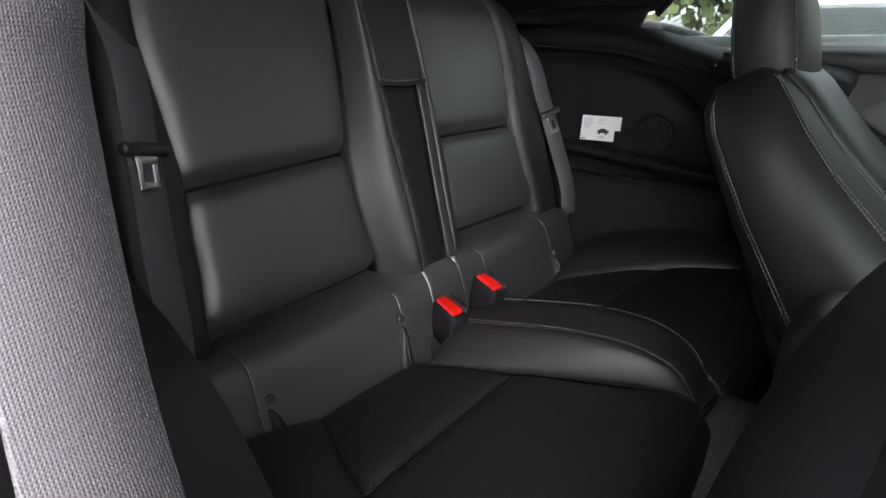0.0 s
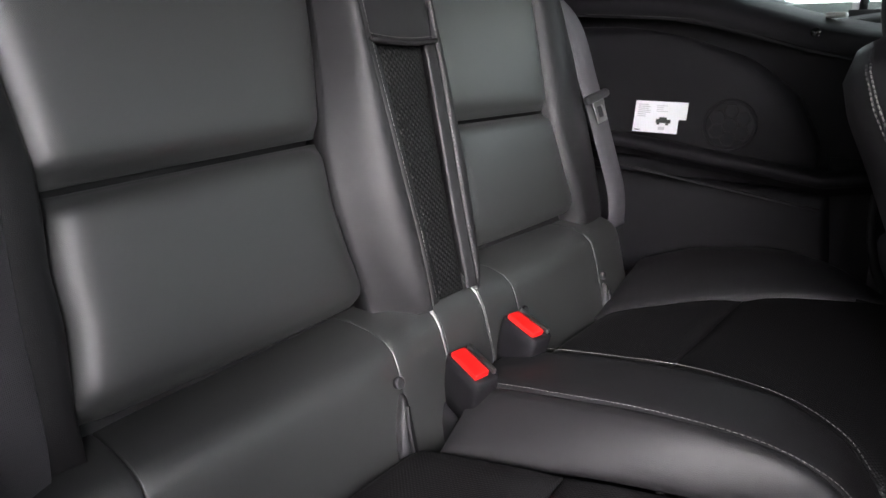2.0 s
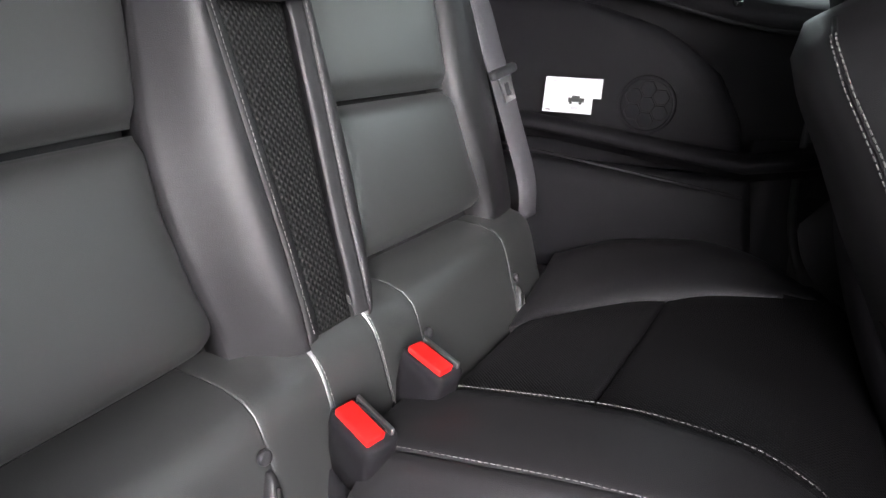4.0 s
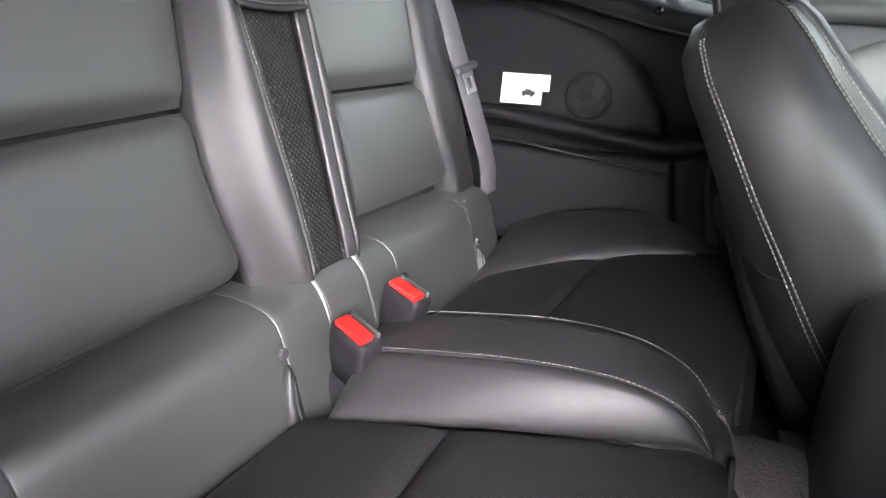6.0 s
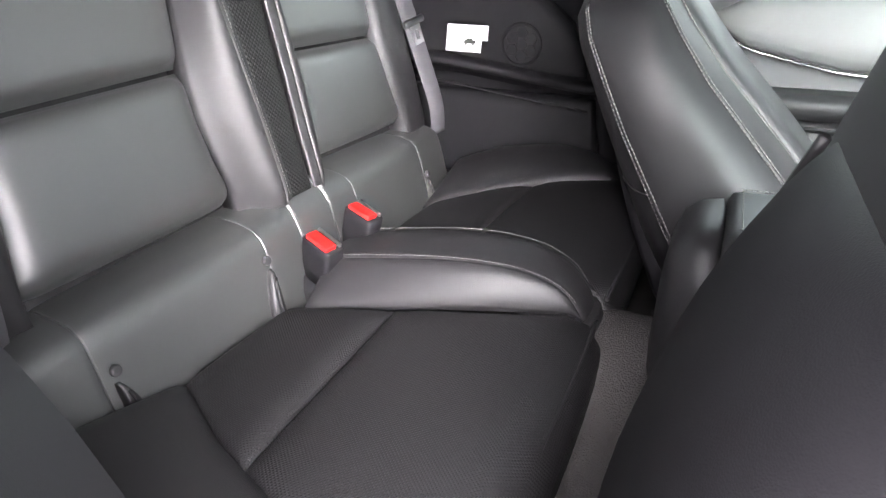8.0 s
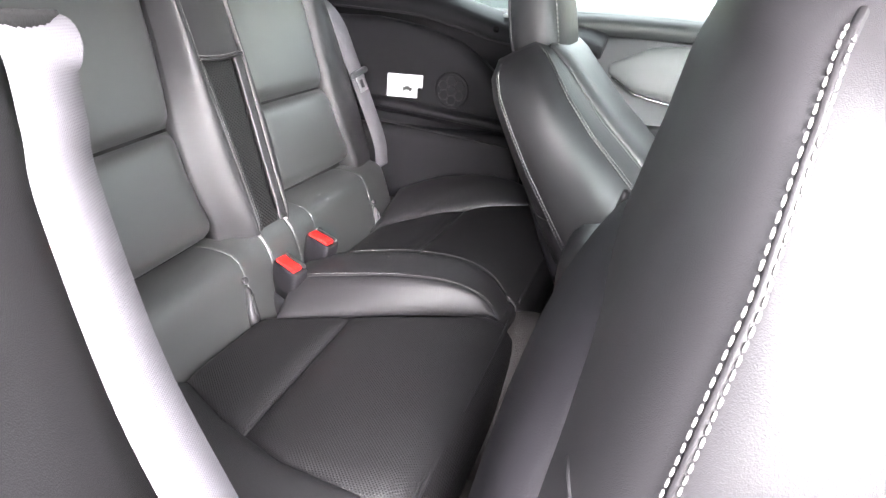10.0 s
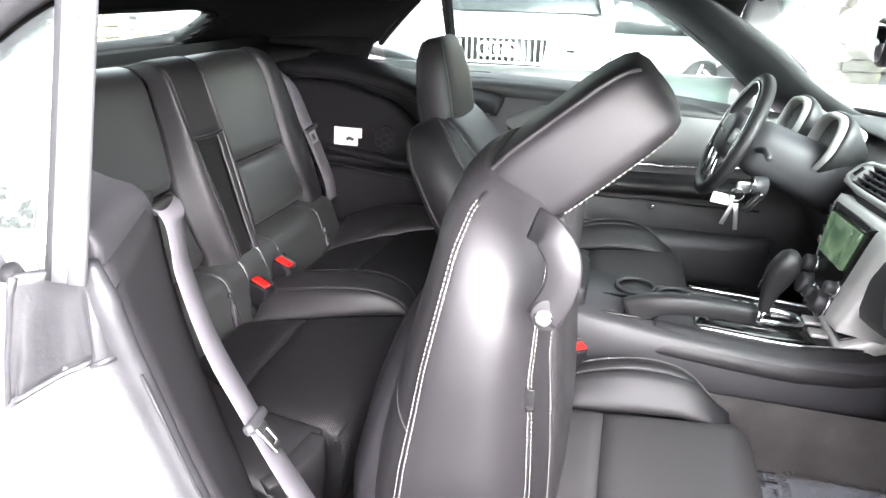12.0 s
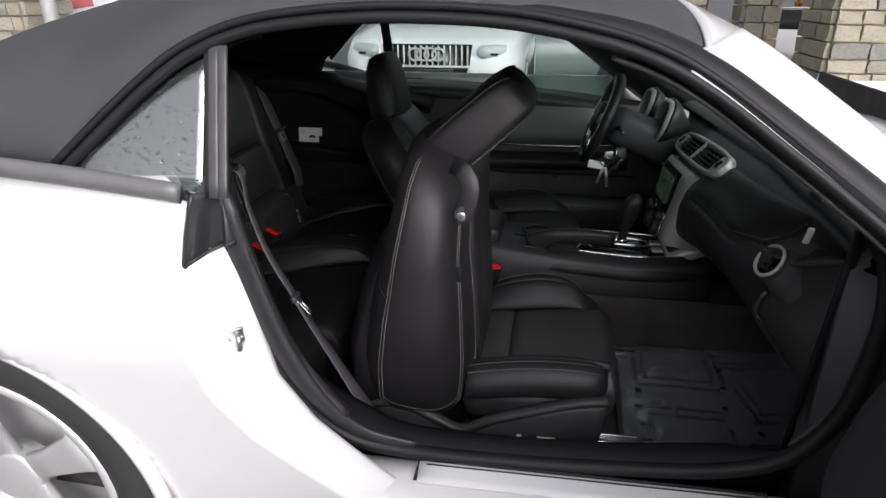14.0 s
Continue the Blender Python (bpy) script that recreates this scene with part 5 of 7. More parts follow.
# strap with a press stud on the tipped seat's shoulder
st = curve([(0.780, -0.640, 0.960), (0.798, -0.660, 0.957), (0.813, -0.669, 0.936), (0.812, -0.671, 0.906), (0.798, -0.669, 0.874)], 30)
strap = part("belt_strap", ribbon(st, [t_.cross(V(0, -1, 0.2)).normalized() for t_, s_, u_ in frames(st)], 0.033, 0.004), LEATHER, seat_p, "black leather belt-guide strap")
part("strap_tab", disc(st[-2] + V(0.003, 0.001, 0.002), V(0.15, -1, 0), 0.0165, 0.004, 24, bevel=0.002), LEATHER, strap)
part("fabric_tag", rbox(skin_p(0.33, -0.82, 0.003), (0.012, 0.004, 0.03), 0.001), GLOSS, seat_p)
part("press_stud", disc(st[-2] + V(0, -0.002, 0), V(0, -1, 0), 0.009, 0.005, 16, bevel=0.003), CHROME, strap, "chrome press stud")
buckle((0.815, -0.215, 0.585), (0.25, 0.0, 0.95), (0.7, -0.7, 0.2))

# ---- dashboard ----
def dz(y):
    return -0.05 * y


dash = thing("dashboard", (1.5, 0, 0.9), "black soft-skinned dashboard with silver vents and a glove box", "dashboard")
DASH = [(1.86, 0.86), (1.62, 0.885), (1.50, 0.908), (1.45, 0.917), (1.405, 0.917), (1.385, 0.909), (1.378, 0.900), (1.382, 0.892), (1.365, 0.882), (1.335, 0.858), (1.308, 0.825), (1.295, 0.79), (1.293, 0.755), (1.308, 0.72), (1.345, 0.66), (1.39, 0.59), (1.46, 0.53), (1.60, 0.50), (1.86, 0.48)]
prof = curve([(x, 0, z) for x, z in DASH], 60)


def dash_at(y):
    e = max(0.0, (abs(y) - 0.58) / 0.14)
    out = []
    for p in prof:
        x = p.x + 0.012 * e * e - math.exp(-(y / 0.25) ** 4) * along([(0.60, 0.0), (0.635, 0.025), (0.66, 0.078), (0.72, 0.046), (0.755, 0.026), (0.80, 0.018), (0.835, 0.0)], p.z) * (1 if p.x < 1.45 else 0) + (0.035 * max(0, 1 - ((y - 0.34) / 0.25) ** 2) if p.z < 0.9 else 0)
        x += 0.20 * min(1.0, max(0.0, (-y - 0.48) / 0.29)) ** 1.5 * min(1.0, max(0.0, (0.885 - p.z) / 0.05)) * (1 if p.x < 1.5 else 0)
        z = p.z + dz(y) - ((0.02 * e * e + 0.018 * min(1.0, max(0.0, (-y - 0.35) / 0.2))) if p.z > 0.8 else 0)
        out.append(V(x, y, z))
    return out


part("dash_body", loft([dash_at(y) for y in np.linspace(-0.775, 0.72, 75)]), SOFT, dash)
# end cap by the open door
part("vent_barrel", loft([oval(V(x, y, z), V(-0.24, 0.97, 0).normalized(), V(0.53, 0.13, 0.84), r, r * 1.05, 28) for x, y, z, r in ((1.346, -0.5945, 0.7925, 0.026), (1.334, -0.598, 0.801, 0.028), (1.340, -0.600, 0.798, 0.034), (1.352, -0.608, 0.797, 0.041), (1.362, -0.634, 0.792, 0.044), (1.382, -0.655, 0.780, 0.044), (1.400, -0.672, 0.770, 0.037), (1.410, -0.682, 0.764, 0.026), (1.415, -0.687, 0.761, 0.012))]), SOFT, dash, "rounded barrel behind the end vent")
inner_edge = curve([(1.385, -0.640, 0.845), (1.350, -0.615, 0.775), (1.328, -0.600, 0.705), (1.385, -0.600, 0.625), (1.412, -0.615, 0.592), (1.398, -0.72, 0.572)], 30)
outer_edge = curve([(1.43, -0.780, 0.862), (1.432, -0.780, 0.80), (1.428, -0.780, 0.735), (1.412, -0.780, 0.655), (1.385, -0.780, 0.595), (1.352, -0.780, 0.556)], 30)
part("side_cover", slab(lambda u, v: lerp(inner_edge[round(v * 29)], outer_edge[round(v * 29)], u) + V(-0.016, -0.016, 0) * math.sin(math.pi * u) * math.sin(math.pi * v) ** 0.5, 14, 29, 0.01, V(-1, -1, 0)), SOFT, dash, "smooth end panel of the dashboard")
part("cover_edge", tube([p + V(-0.003, -0.002, 0) for p in inner_edge[8:24]], 0.005, 8), SOFT, dash)
crest = curve([(1.352, -0.640, 0.815), (1.374, -0.664, 0.830), (1.398, -0.688, 0.843), (1.425, -0.712, 0.850), (1.45, -0.735, 0.850)], 24)
part("crest", loft([oval(p, s_, u_, r, r * 0.8, 14) for p, (t_, s_, u_), r in zip(crest, frames(crest), np.interp(np.linspace(0, 1, 24), [0, 0.2, 0.8, 1], [0.003, 0.010, 0.012, 0.006]))]), SOFT, dash)
part("side_accent", rbox((1.33, -0.735, 0.90), (0.010, 0.006, 0.026), 0.003, pose(0, 0, 0, 0, 12, 0)), SILVER, dash, "silver accent piece")
# glove box panel with a stitched lower edge
glove_edge = lambda y: along([(-0.66, 0.89), (-0.625, 0.873), (-0.595, 0.845), (-0.565, 0.82), (-0.49, 0.808), (-0.30, 0.80), (-0.08, 0.792)], y)
def face_x(y, z):
    """How far back the dashboard's face stands at y and height z."""
    pts = [p for p in dash_at(y) if p.x < 1.47 and p.z - dz(y) < 0.90]
    return along(sorted((p.z, p.x) for p in pts), z)


gp = lambda u, v: (lambda y: (lambda z: V(face_x(y, z) - 0.003, y, z))(lerp(glove_edge(y), 0.868 + dz(y), v)))(lerp(-0.64, -0.17, u))
part("glove_panel", pad(gp, 22, 10, 0.004, 0.02, 8.0, V(-1, 0, 0), 0.003), LEATHER, dash, "stitched leather panel above the glove box")
part("stitching", stitches([V(face_x(y, glove_edge(y) + 0.008) - 0.006, y, glove_edge(y) + 0.008) for y in np.linspace(-0.63, -0.175, 60)], V(-1, 0, 0.1), 0.007, 0.005, 0.0008), THREAD, dash)
gl = lambda u, v: (lambda y: (lambda z: V(face_x(y, z) - 0.003, y, z))(lerp(0.585, glove_edge(y) - 0.012, v)))(lerp(-0.60, -0.18, u))
part("glove_lid", pad(gl, 18, 10, 0.006, 0.03, 8.0, V(-1, 0, 0), 0.004), PLASTIC, dash, "black glove box lid")
part("lid_gap", tube([V(lerp(1.326, 1.398, t), -0.608, lerp(0.700, 0.608, t)) for t in np.linspace(0, 1, 8)], 0.003, 6), INK, dash)
# defroster grille on top of the dash
defrost = part("defroster_grille", rbox((1.430, -0.600, 0.922), (0.10, 0.055, 0.008), 0.003), PLASTIC, dash, "slatted side defroster grille")
for k in range(4):
    part("slat", rbox((1.398 + 0.02 * k, -0.600, 0.927), (0.006, 0.046, 0.006), 0.001, pose(0, 0, 0, 0, 30, 20)), SILVER, defrost)


# middle vents in a long silver surround
vc, va, vb = V(1.318, -0.016, 0.857), V(0, 1, -0.085).normalized(), V(0.68, 0, 0.73).normalized()
vn = V(-0.73, 0, 0.68).normalized()
band = lambda off, k: oval(vc + vn * off, va, vb, 0.250 - k, 0.037 - k, 56, 3.6)
vent = part("vent_surround", loft([band(-0.02, 0.0), band(0.0, 0.0), band(0.003, 0.002), band(0.003, 0.009), band(0.0, 0.011), band(-0.012, 0.012)], False), SILVER, dash, "long silver vent surround")
part("vent_back", loft([band(-0.010, 0.010), band(-0.016, 0.012)]), INK, vent)
VM = Matrix((vn, va, vb)).transposed().to_4x4()
for sy in (-0.105, 0.105):
    for k in range(5):
        part("slat", rbox(vc + va * sy + vb * lerp(-0.022, 0.022, k / 4) - vn * 0.002, (0.010, 0.17, 0.0035), 0.001, VM), PLASTIC, vent)
    for k in (-0.04, 0.0, 0.04):
        part("slat", rbox(vc + va * (sy + k) - vn * 0.007, (0.006, 0.003, 0.05), 0.001, VM), PLASTIC, vent)
part("vent_divider", rbox(vc, (0.008, 0.012, 0.062), 0.003, VM), SILVER, vent)
for sy in (-0.214, 0.214):
    part("vent_end", loft([oval(vc + va * sy + vn * d, va, vb, 0.032 - r, 0.031 - r, 24, 3.0) for d, r in ((-0.012, 0.0), (0.0, 0.0), (0.002, 0.003))]), SILVER, vent)
    part("thumb_wheel", rbox(vc + va * sy + vn * 0.003, (0.006, 0.014, 0.022), 0.002, VM), GLOSS, vent)
# round vent at the end
rc, rd = V(1.332, -0.598, 0.802), V(-0.80, -0.20, 0.55)
rn_ = rd.normalized()
rvent = part("round_vent", ring_body(rc, rd, 0.029, 0.0035), SILVER, dash, "round vent with a silver ring")
part("vent_back", disc(rc + rn_ * -0.012, rd, 0.027, 0.004), GLOSS, rvent)
part("vent_blade", rbox(rc - rn_ * 0.003, (0.010, 0.003, 0.050), 0.001, pose(0, 0, 0, 12, 0, 35)), PLASTIC, rvent)
for k in (-0.014, 0.014):
    part("vent_blade", rbox(rc - rn_ * 0.003 + V(0, 0, k), (0.010, 0.046, 0.0025), 0.001, pose(0, 0, 0, 0, -15, 35)), PLASTIC, rvent)

# gauge hoods: tall rims, broad above and narrowing towards the foot
def dial_ring(x, yc, zc, a, b):
    out = []
    for i in range(48):
        t = 2 * math.pi * i / 48
        p, q = math.cos(t), math.sin(t)
        p, q = math.copysign(abs(p) ** 0.55, p), math.copysign(abs(q) ** 0.62, q)
        low = max(0.0, -q)
        out.append(V(x + 0.30 * b * q, yc + a * p * (1 - 0.42 * low ** 1.5) + 0.10 * a * low, zc + b * q - 0.05 * a * p))
    return out


for xg, yc, zc, hb in ((1.250, 0.535, 0.868, 0.064), (1.272, 0.325, 0.862, 0.068)):
    hood = part("gauge_hood", loft([dial_ring(xg + x, yc, zc + dzc, a, b) for x, a, b, dzc in ((0.012, 0.086, hb - 0.006, 0), (0.002, 0.094, hb + 0.002, 0), (0.010, 0.098, hb + 0.005, 0), (0.028, 0.088, hb - 0.006, -0.003), (0.075, 0.05, 0.022, -0.020))]), SOFT, dash, "tall gauge hood with a silver rim")
    part("gauge_rim", loft([dial_ring(xg + x, yc, zc, a, b) for x, a, b in ((0.060, 0.052, hb - 0.030), (0.048, 0.058, hb - 0.024), (0.0, 0.074, hb - 0.010), (-0.010, 0.080, hb - 0.006), (-0.009, 0.090, hb), (0.002, 0.094, hb + 0.002))], False), SILVER, hood, "wide silver gauge rim")
    part("gauge_face", loft([dial_ring(xg + x, yc, zc, 0.064, hb - 0.016) for x in (0.025, 0.030)]), GLOSS, hood)
    part("dial_mark", ring_body((xg + 0.021, yc, zc + 0.004), V(-0.95, 0, 0.3), 0.032, 0.0014, 32, 5), LABEL, hood)
    part("dial_needle", rbox((xg + 0.020, yc + 0.012, zc), (0.002, 0.03, 0.003), 0.0006, pose(0, 0, 0, 35, 0, 0)), RED, hood)

# ---- centre stack ----
stack = thing("centre_stack", (1.28, 0, 0.68), "silver centre stack with a lit touchscreen and round knobs", "control panel")


def st_pt(u, v, off=0.0):
    y = lerp(0.165, -0.165, u) * (1 - 0.45 * v)
    return V(1.272 - 0.032 * v - off, y, 0.818 - 0.20 * v + dz(y) * 1.6)


part("stack_body", pad(lambda u, v: st_pt(u, v), 16, 16, 0.004, 0.09, 6.0, V(-1, 0, 0), 0.012), SILVER, stack, "satin silver surround")
part("black_inset", pad(lambda u, v: st_pt(lerp(0.13, 0.80, u), lerp(0.05, 0.93, v), 0.007), 12, 14, 0.001, 0.01, 8.0, V(-1, 0, 0), 0.003), GLOSS, stack)
SCREEN = bpy.data.materials.new("lit_screen")
SCREEN.use_nodes = True
sn, slk = SCREEN.node_tree.nodes, SCREEN.node_tree.links
sb = sn["Principled BSDF"]
sb.inputs["Base Color"].default_value, sb.inputs["Roughness"].default_value = (0.01, 0.012, 0.01, 1), 0.15
stc, snz, srp = sn.new("ShaderNodeTexCoord"), sn.new("ShaderNodeTexNoise"), sn.new("ShaderNodeValToRGB")
snz.inputs["Scale"].default_value = 28
srp.color_ramp.elements[0].position, srp.color_ramp.elements[0].color = 0.35, (0.05, 0.10, 0.06, 1)
srp.color_ramp.elements[1].position, srp.color_ramp.elements[1].color = 0.7, (0.16, 0.24, 0.13, 1)
slk.new(stc.outputs["Object"], snz.inputs["Vector"])
slk.new(snz.outputs[0], srp.inputs[0])
slk.new(srp.outputs[0], sb.inputs["Emission Color"])
sb.inputs["Emission Strength"].default_value = 0.085
part("touchscreen", slab(lambda u, v: st_pt(lerp(0.22, 0.74, u), lerp(0.12, 0.48, v), 0.016), 4, 4, 0.006, V(-1, 0, 0)), SCREEN, stack, "lit greenish touchscreen")
for k in range(4):
    part("key", rbox(st_pt(0.155, 0.12 + 0.1 * k, 0.011), (0.006, 0.012, 0.016), 0.002), SILVER if k == 3 else PLASTIC, stack)
for u, v, r in ((0.17, 0.66, 0.017), (0.78, 0.66, 0.012), (0.24, 0.84, 0.023), (0.70, 0.84, 0.023), (0.47, 0.85, 0.014)):
    kn = part("knob", disc(st_pt(u, v, 0.006), V(-1, 0, 0.25), r, 0.022, 24, r * 0.9, 0.004), PLASTIC, stack, "round control knob")
    part("knob_ring", ring_body(st_pt(u, v, 0.009), V(-1, 0, 0.25), r * 1.08, 0.0025, 28, 6), CHROME, kn)

# ---- steering wheel and column ----
sw = thing("steering_wheel", (1.085, 0.345, 0.872), "black leather steering wheel with silver spokes", "steering wheel")
wc, wn_ = V(1.094, 0.335, 0.867), V(-0.93, 0.0, 0.36).normalized()
wu = V(0.36, 0, 0.93)
part("rim", ring_body(wc, wn_, 0.131, 0.0145, 56, 12), LEATHER, sw, "black leather rim")
# added chrome line: the windscreen's gleam on the leather rim, no real trim
part("rim_highlight", tube([wc + (V(0, 1, 0) * math.cos(a) + wu * math.sin(a)) * 0.123 + wn_ * 0.0125 for a in np.linspace(-0.5, math.pi + 0.5, 40)], 0.004, 6), CHROME, sw)
part("hub", loft([oval(wc + wn_ * d, V(0, 1, 0), wu, a, b, 28, 3.0) for d, a, b in ((-0.03, 0.03, 0.03), (-0.015, 0.06, 0.05), (0.01, 0.064, 0.052), (0.022, 0.05, 0.04))]), PLASTIC, sw)
part("emblem", rbox(wc + wn_ * 0.024, (0.004, 0.026, 0.012), 0.002, pose(0, 0, 0, 0, -21, 0)), SILVER, sw, "small gold-toned emblem")
for a, m in ((0.12, SILVER), (math.pi - 0.12, SILVER), (-1.15, CHROME), (math.pi + 1.15, CHROME)):
    d = V(0, 1, 0) * math.cos(a) + wu * math.sin(a)
    part("spoke", loft([oval(wc + d * r + wn_ * f, d.cross(wn_).normalized(), wn_, w, 0.006, 12, 3) for r, w, f in ((0.045, 0.020, 0.012), (0.085, 0.014, 0.010), (0.125, 0.016, 0.004))]), m, sw, "silver spoke")
column = part("column_shroud", loft([oval(wc - wn_ * d, V(0, 1, 0), wu, a, b, 24, 3.0) for d, a, b in ((0.03, 0.05, 0.05), (0.06, 0.062, 0.06), (0.16, 0.066, 0.062), (0.26, 0.08, 0.07))]), PLASTIC, sw)
part("column_stalk", tube(curve([wc - wn_ * 0.05 + V(0, -0.05, 0.0), wc - wn_ * 0.055 + V(0, -0.10, 0.012), wc - wn_ * 0.055 + V(0.0, -0.155, 0.008)], 12), 0.007, 8), PLASTIC, sw)
part("column_stalk", tube(curve([wc - wn_ * 0.05 + V(0, 0.05, 0.0), wc - wn_ * 0.055 + V(0, 0.10, 0.012), wc - wn_ * 0.055 + V(0.0, 0.155, 0.008)], 12), 0.007, 8), PLASTIC, sw)
# ignition lock with the key and its tags
part("ignition_barrel", disc((1.165, 0.262, 0.775), V(-1, -0.25, 0.15), 0.022, 0.03, 20, 0.019, 0.004), PLASTIC, sw)
part("lock_ring", ring_body((1.137, 0.255, 0.779), V(-1, -0.25, 0.15), 0.015, 0.003, 24, 6), CHROME, sw)
keys = thing("car_keys", (1.13, 0.25, 0.775), "bunch of keys with a white tag hanging in the ignition", "keys")
part("key_head", rbox((1.122, 0.252, 0.772), (0.03, 0.006, 0.026), 0.004, pose(0, 0, 0, 0, 0, 10)), STEEL, keys)
part("key_ring", ring_body((1.112, 0.250, 0.755), V(0, 1, 0.2), 0.015, 0.0016, 24, 6), CHROME, keys)
part("white_tag", rbox((1.085, 0.253, 0.742), (0.05, 0.003, 0.024), 0.004, pose(0, 0, 0, 0, 12, 15)), LABEL, keys, "white plastic tag")
part("fob", rbox((1.145, 0.235, 0.745), (0.018, 0.012, 0.055), 0.006, pose(0, 0, 0, 0, 35, 0)), GLOSS, keys, "black key fob")
part("spare_key", rbox((1.118, 0.248, 0.705), (0.010, 0.003, 0.062), 0.002, pose(0, 0, 0, 0, -8, 0)), STEEL, keys)
part("spare_key", rbox((1.100, 0.250, 0.71), (0.010, 0.003, 0.055), 0.002, pose(0, 0, 0, 0, 18, 0)), STEEL, keys)

# ---- centre console ----
con = thing("centre_console", (1.0, 0, 0.3), "black centre console with a shifter, brake lever and cup holders", "console")
ctop = lambda x: along([(0.56, 0.60), (0.80, 0.605), (0.96, 0.588), (1.15, 0.575), (1.34, 0.575)], x)
cw = lambda x: along([(0.56, 0.10), (0.75, 0.118), (1.0, 0.132), (1.2, 0.135), (1.30, 0.12), (1.37, 0.09)], x)
part("console_body", loft([[V(x, cw(x) * k, z + dz(cw(x) * k)) for k, z in ((-1.06, 0.38), (-1.04, ctop(x) - 0.05), (-1.0, ctop(x) - 0.015), (-0.93, ctop(x) - 0.004), (0.93, ctop(x) - 0.004), (1.0, ctop(x) - 0.015), (1.04, ctop(x) - 0.05), (1.06, 0.38))] for x in np.linspace(0.585, 1.38, 22)]), PLASTIC, con)
for s in (-1, 1):
    rail = lambda u, v: V(lerp(0.955, 1.385, u), s * (cw(lerp(0.955, 1.385, u)) + lerp(0.008, -0.035 - 0.03 * max(0, u - 0.7), v)), lerp(ctop(lerp(0.955, 1.385, u)) - 0.045, ctop(lerp(0.955, 1.385, u)) + 0.008, v ** 0.6) + dz(s * 0.13))
    part("side_rail", pad(rail, 24, 8, 0.006, 0.02, 3.0, V(0, s, 0.6), 0.004), LEATHER, con, "soft padded console edge")
    part("silver_strip", tube(curve([V(x, s * (cw(x) - 0.034), ctop(x) + 0.010 + dz(s * 0.1)) for x in np.linspace(1.03, 1.33, 8)], 30), 0.0035, 6), CHROME, con)
lid = part("armrest_lid", loft([[p + V(0, 0, 0) for p in oval(V(x, 0, 0.617 + f), V(0, 1, -0.05), V(0, 0, 1), w, t, 40, 6.0)] for x, w, t, f in ((0.588, 0.082, 0.018, -0.002), (0.592, 0.088, 0.024, 0), (0.60, 0.090, 0.026, 0), (0.70, 0.094, 0.028, 0.002), (0.80, 0.096, 0.026, 0.0), (0.818, 0.094, 0.023, -0.001), (0.824, 0.088, 0.016, -0.003))]), LEATHER, con, "padded black armrest lid")
for s in (-1, 1):
    part("lid_stitching", stitches([V(x, s * 0.078, along([(0.60, 0.6435), (0.70, 0.6475), (0.80, 0.6435)], x) + dz(s * 0.078)) for x in np.linspace(0.602, 0.808, 32)], V(0, 0, 1), 0.006, 0.0045, 0.0008), THREAD, lid)
part("lid_stitching", stitches([V(0.602, y, 0.6438 + dz(y)) for y in np.linspace(-0.076, 0.076, 24)], V(0, 0, 1), 0.006, 0.0045, 0.0008), THREAD, lid)
part("rear_end_cap", loft([oval(V(x, 0, zc), V(0, 1, 0), V(0, 0, 1), a, b, 40, 3.6) for x, a, b, zc in ((0.534, 0.035, 0.075, 0.495), (0.537, 0.058, 0.105, 0.495), (0.545, 0.080, 0.128, 0.495), (0.560, 0.093, 0.140, 0.495), (0.583, 0.099, 0.144, 0.495), (0.590, 0.100, 0.120, 0.495))]), LEATHER, con, "rounded leather rear of the console")
part("tray", loft([[p for p in oval(V(0.90, -0.045, ctop(0.9) + d), V(1, 0, 0), V(0, 1, -0.05), 0.062 - r, 0.05 - r, 28, 5)] for d, r in ((-0.002, 0.0), (0.003, 0.002), (0.003, 0.007), (-0.0015, 0.010))]), GLOSS, con)
for x, y in ((0.92, 0.055), (1.0, 0.045)):
    cup = part("cup_holder", ring_body((x, y, ctop(x) + 0.002), V(0, 0, 1), 0.038, 0.004), PLASTIC, con, "round cup holder")
    part("cup_well", disc((x, y, ctop(x) - 0.004), V(0, 0, 1), 0.036, 0.002), INK, cup)
lever = part("brake_lever", loft([oval(p, s_, u_, a, b, 18, 3) for (p, a, b), (t_, s_, u_) in zip([(q, w, h) for q, w, h in zip(curve([(0.905, -0.078, 0.598), (0.945, -0.082, 0.622), (0.985, -0.084, 0.632), (1.05, -0.076, 0.630), (1.125, -0.066, 0.622)], 20), np.interp(np.linspace(0, 1, 20), [0, 0.3, 1], [0.012, 0.018, 0.017]), np.interp(np.linspace(0, 1, 20), [0, 0.35, 1], [0.03, 0.02, 0.018]))], frames(curve([(0.905, -0.078, 0.598), (0.945, -0.082, 0.622), (0.985, -0.084, 0.632), (1.05, -0.076, 0.630), (1.125, -0.066, 0.622)], 20)))]), LEATHER, con, "black parking brake lever")
part("lever_button", disc((1.125, -0.066, 0.622), V(1, 0.1, -0.1), 0.012, 0.012, 16, 0.010, 0.003), CHROME, lever)
plate = part("shift_plate", pad(lambda u, v: V(lerp(1.03, 1.24, u), lerp(-0.062, 0.072, v), ctop(lerp(1.03, 1.24, u)) + 0.006), 14, 10, 0.004, 0.01, 6.0, V(0, 0, 1), 0.004), GLOSS, con)
part("shift_gate", tube(oval(V(1.15, 0.005, 0.592), V(1, 0, -0.06), V(0, 1, -0.05), 0.075, 0.032, 32, 3.0), 0.006, 8, closed=True), CHROME, con, "chrome shift gate")
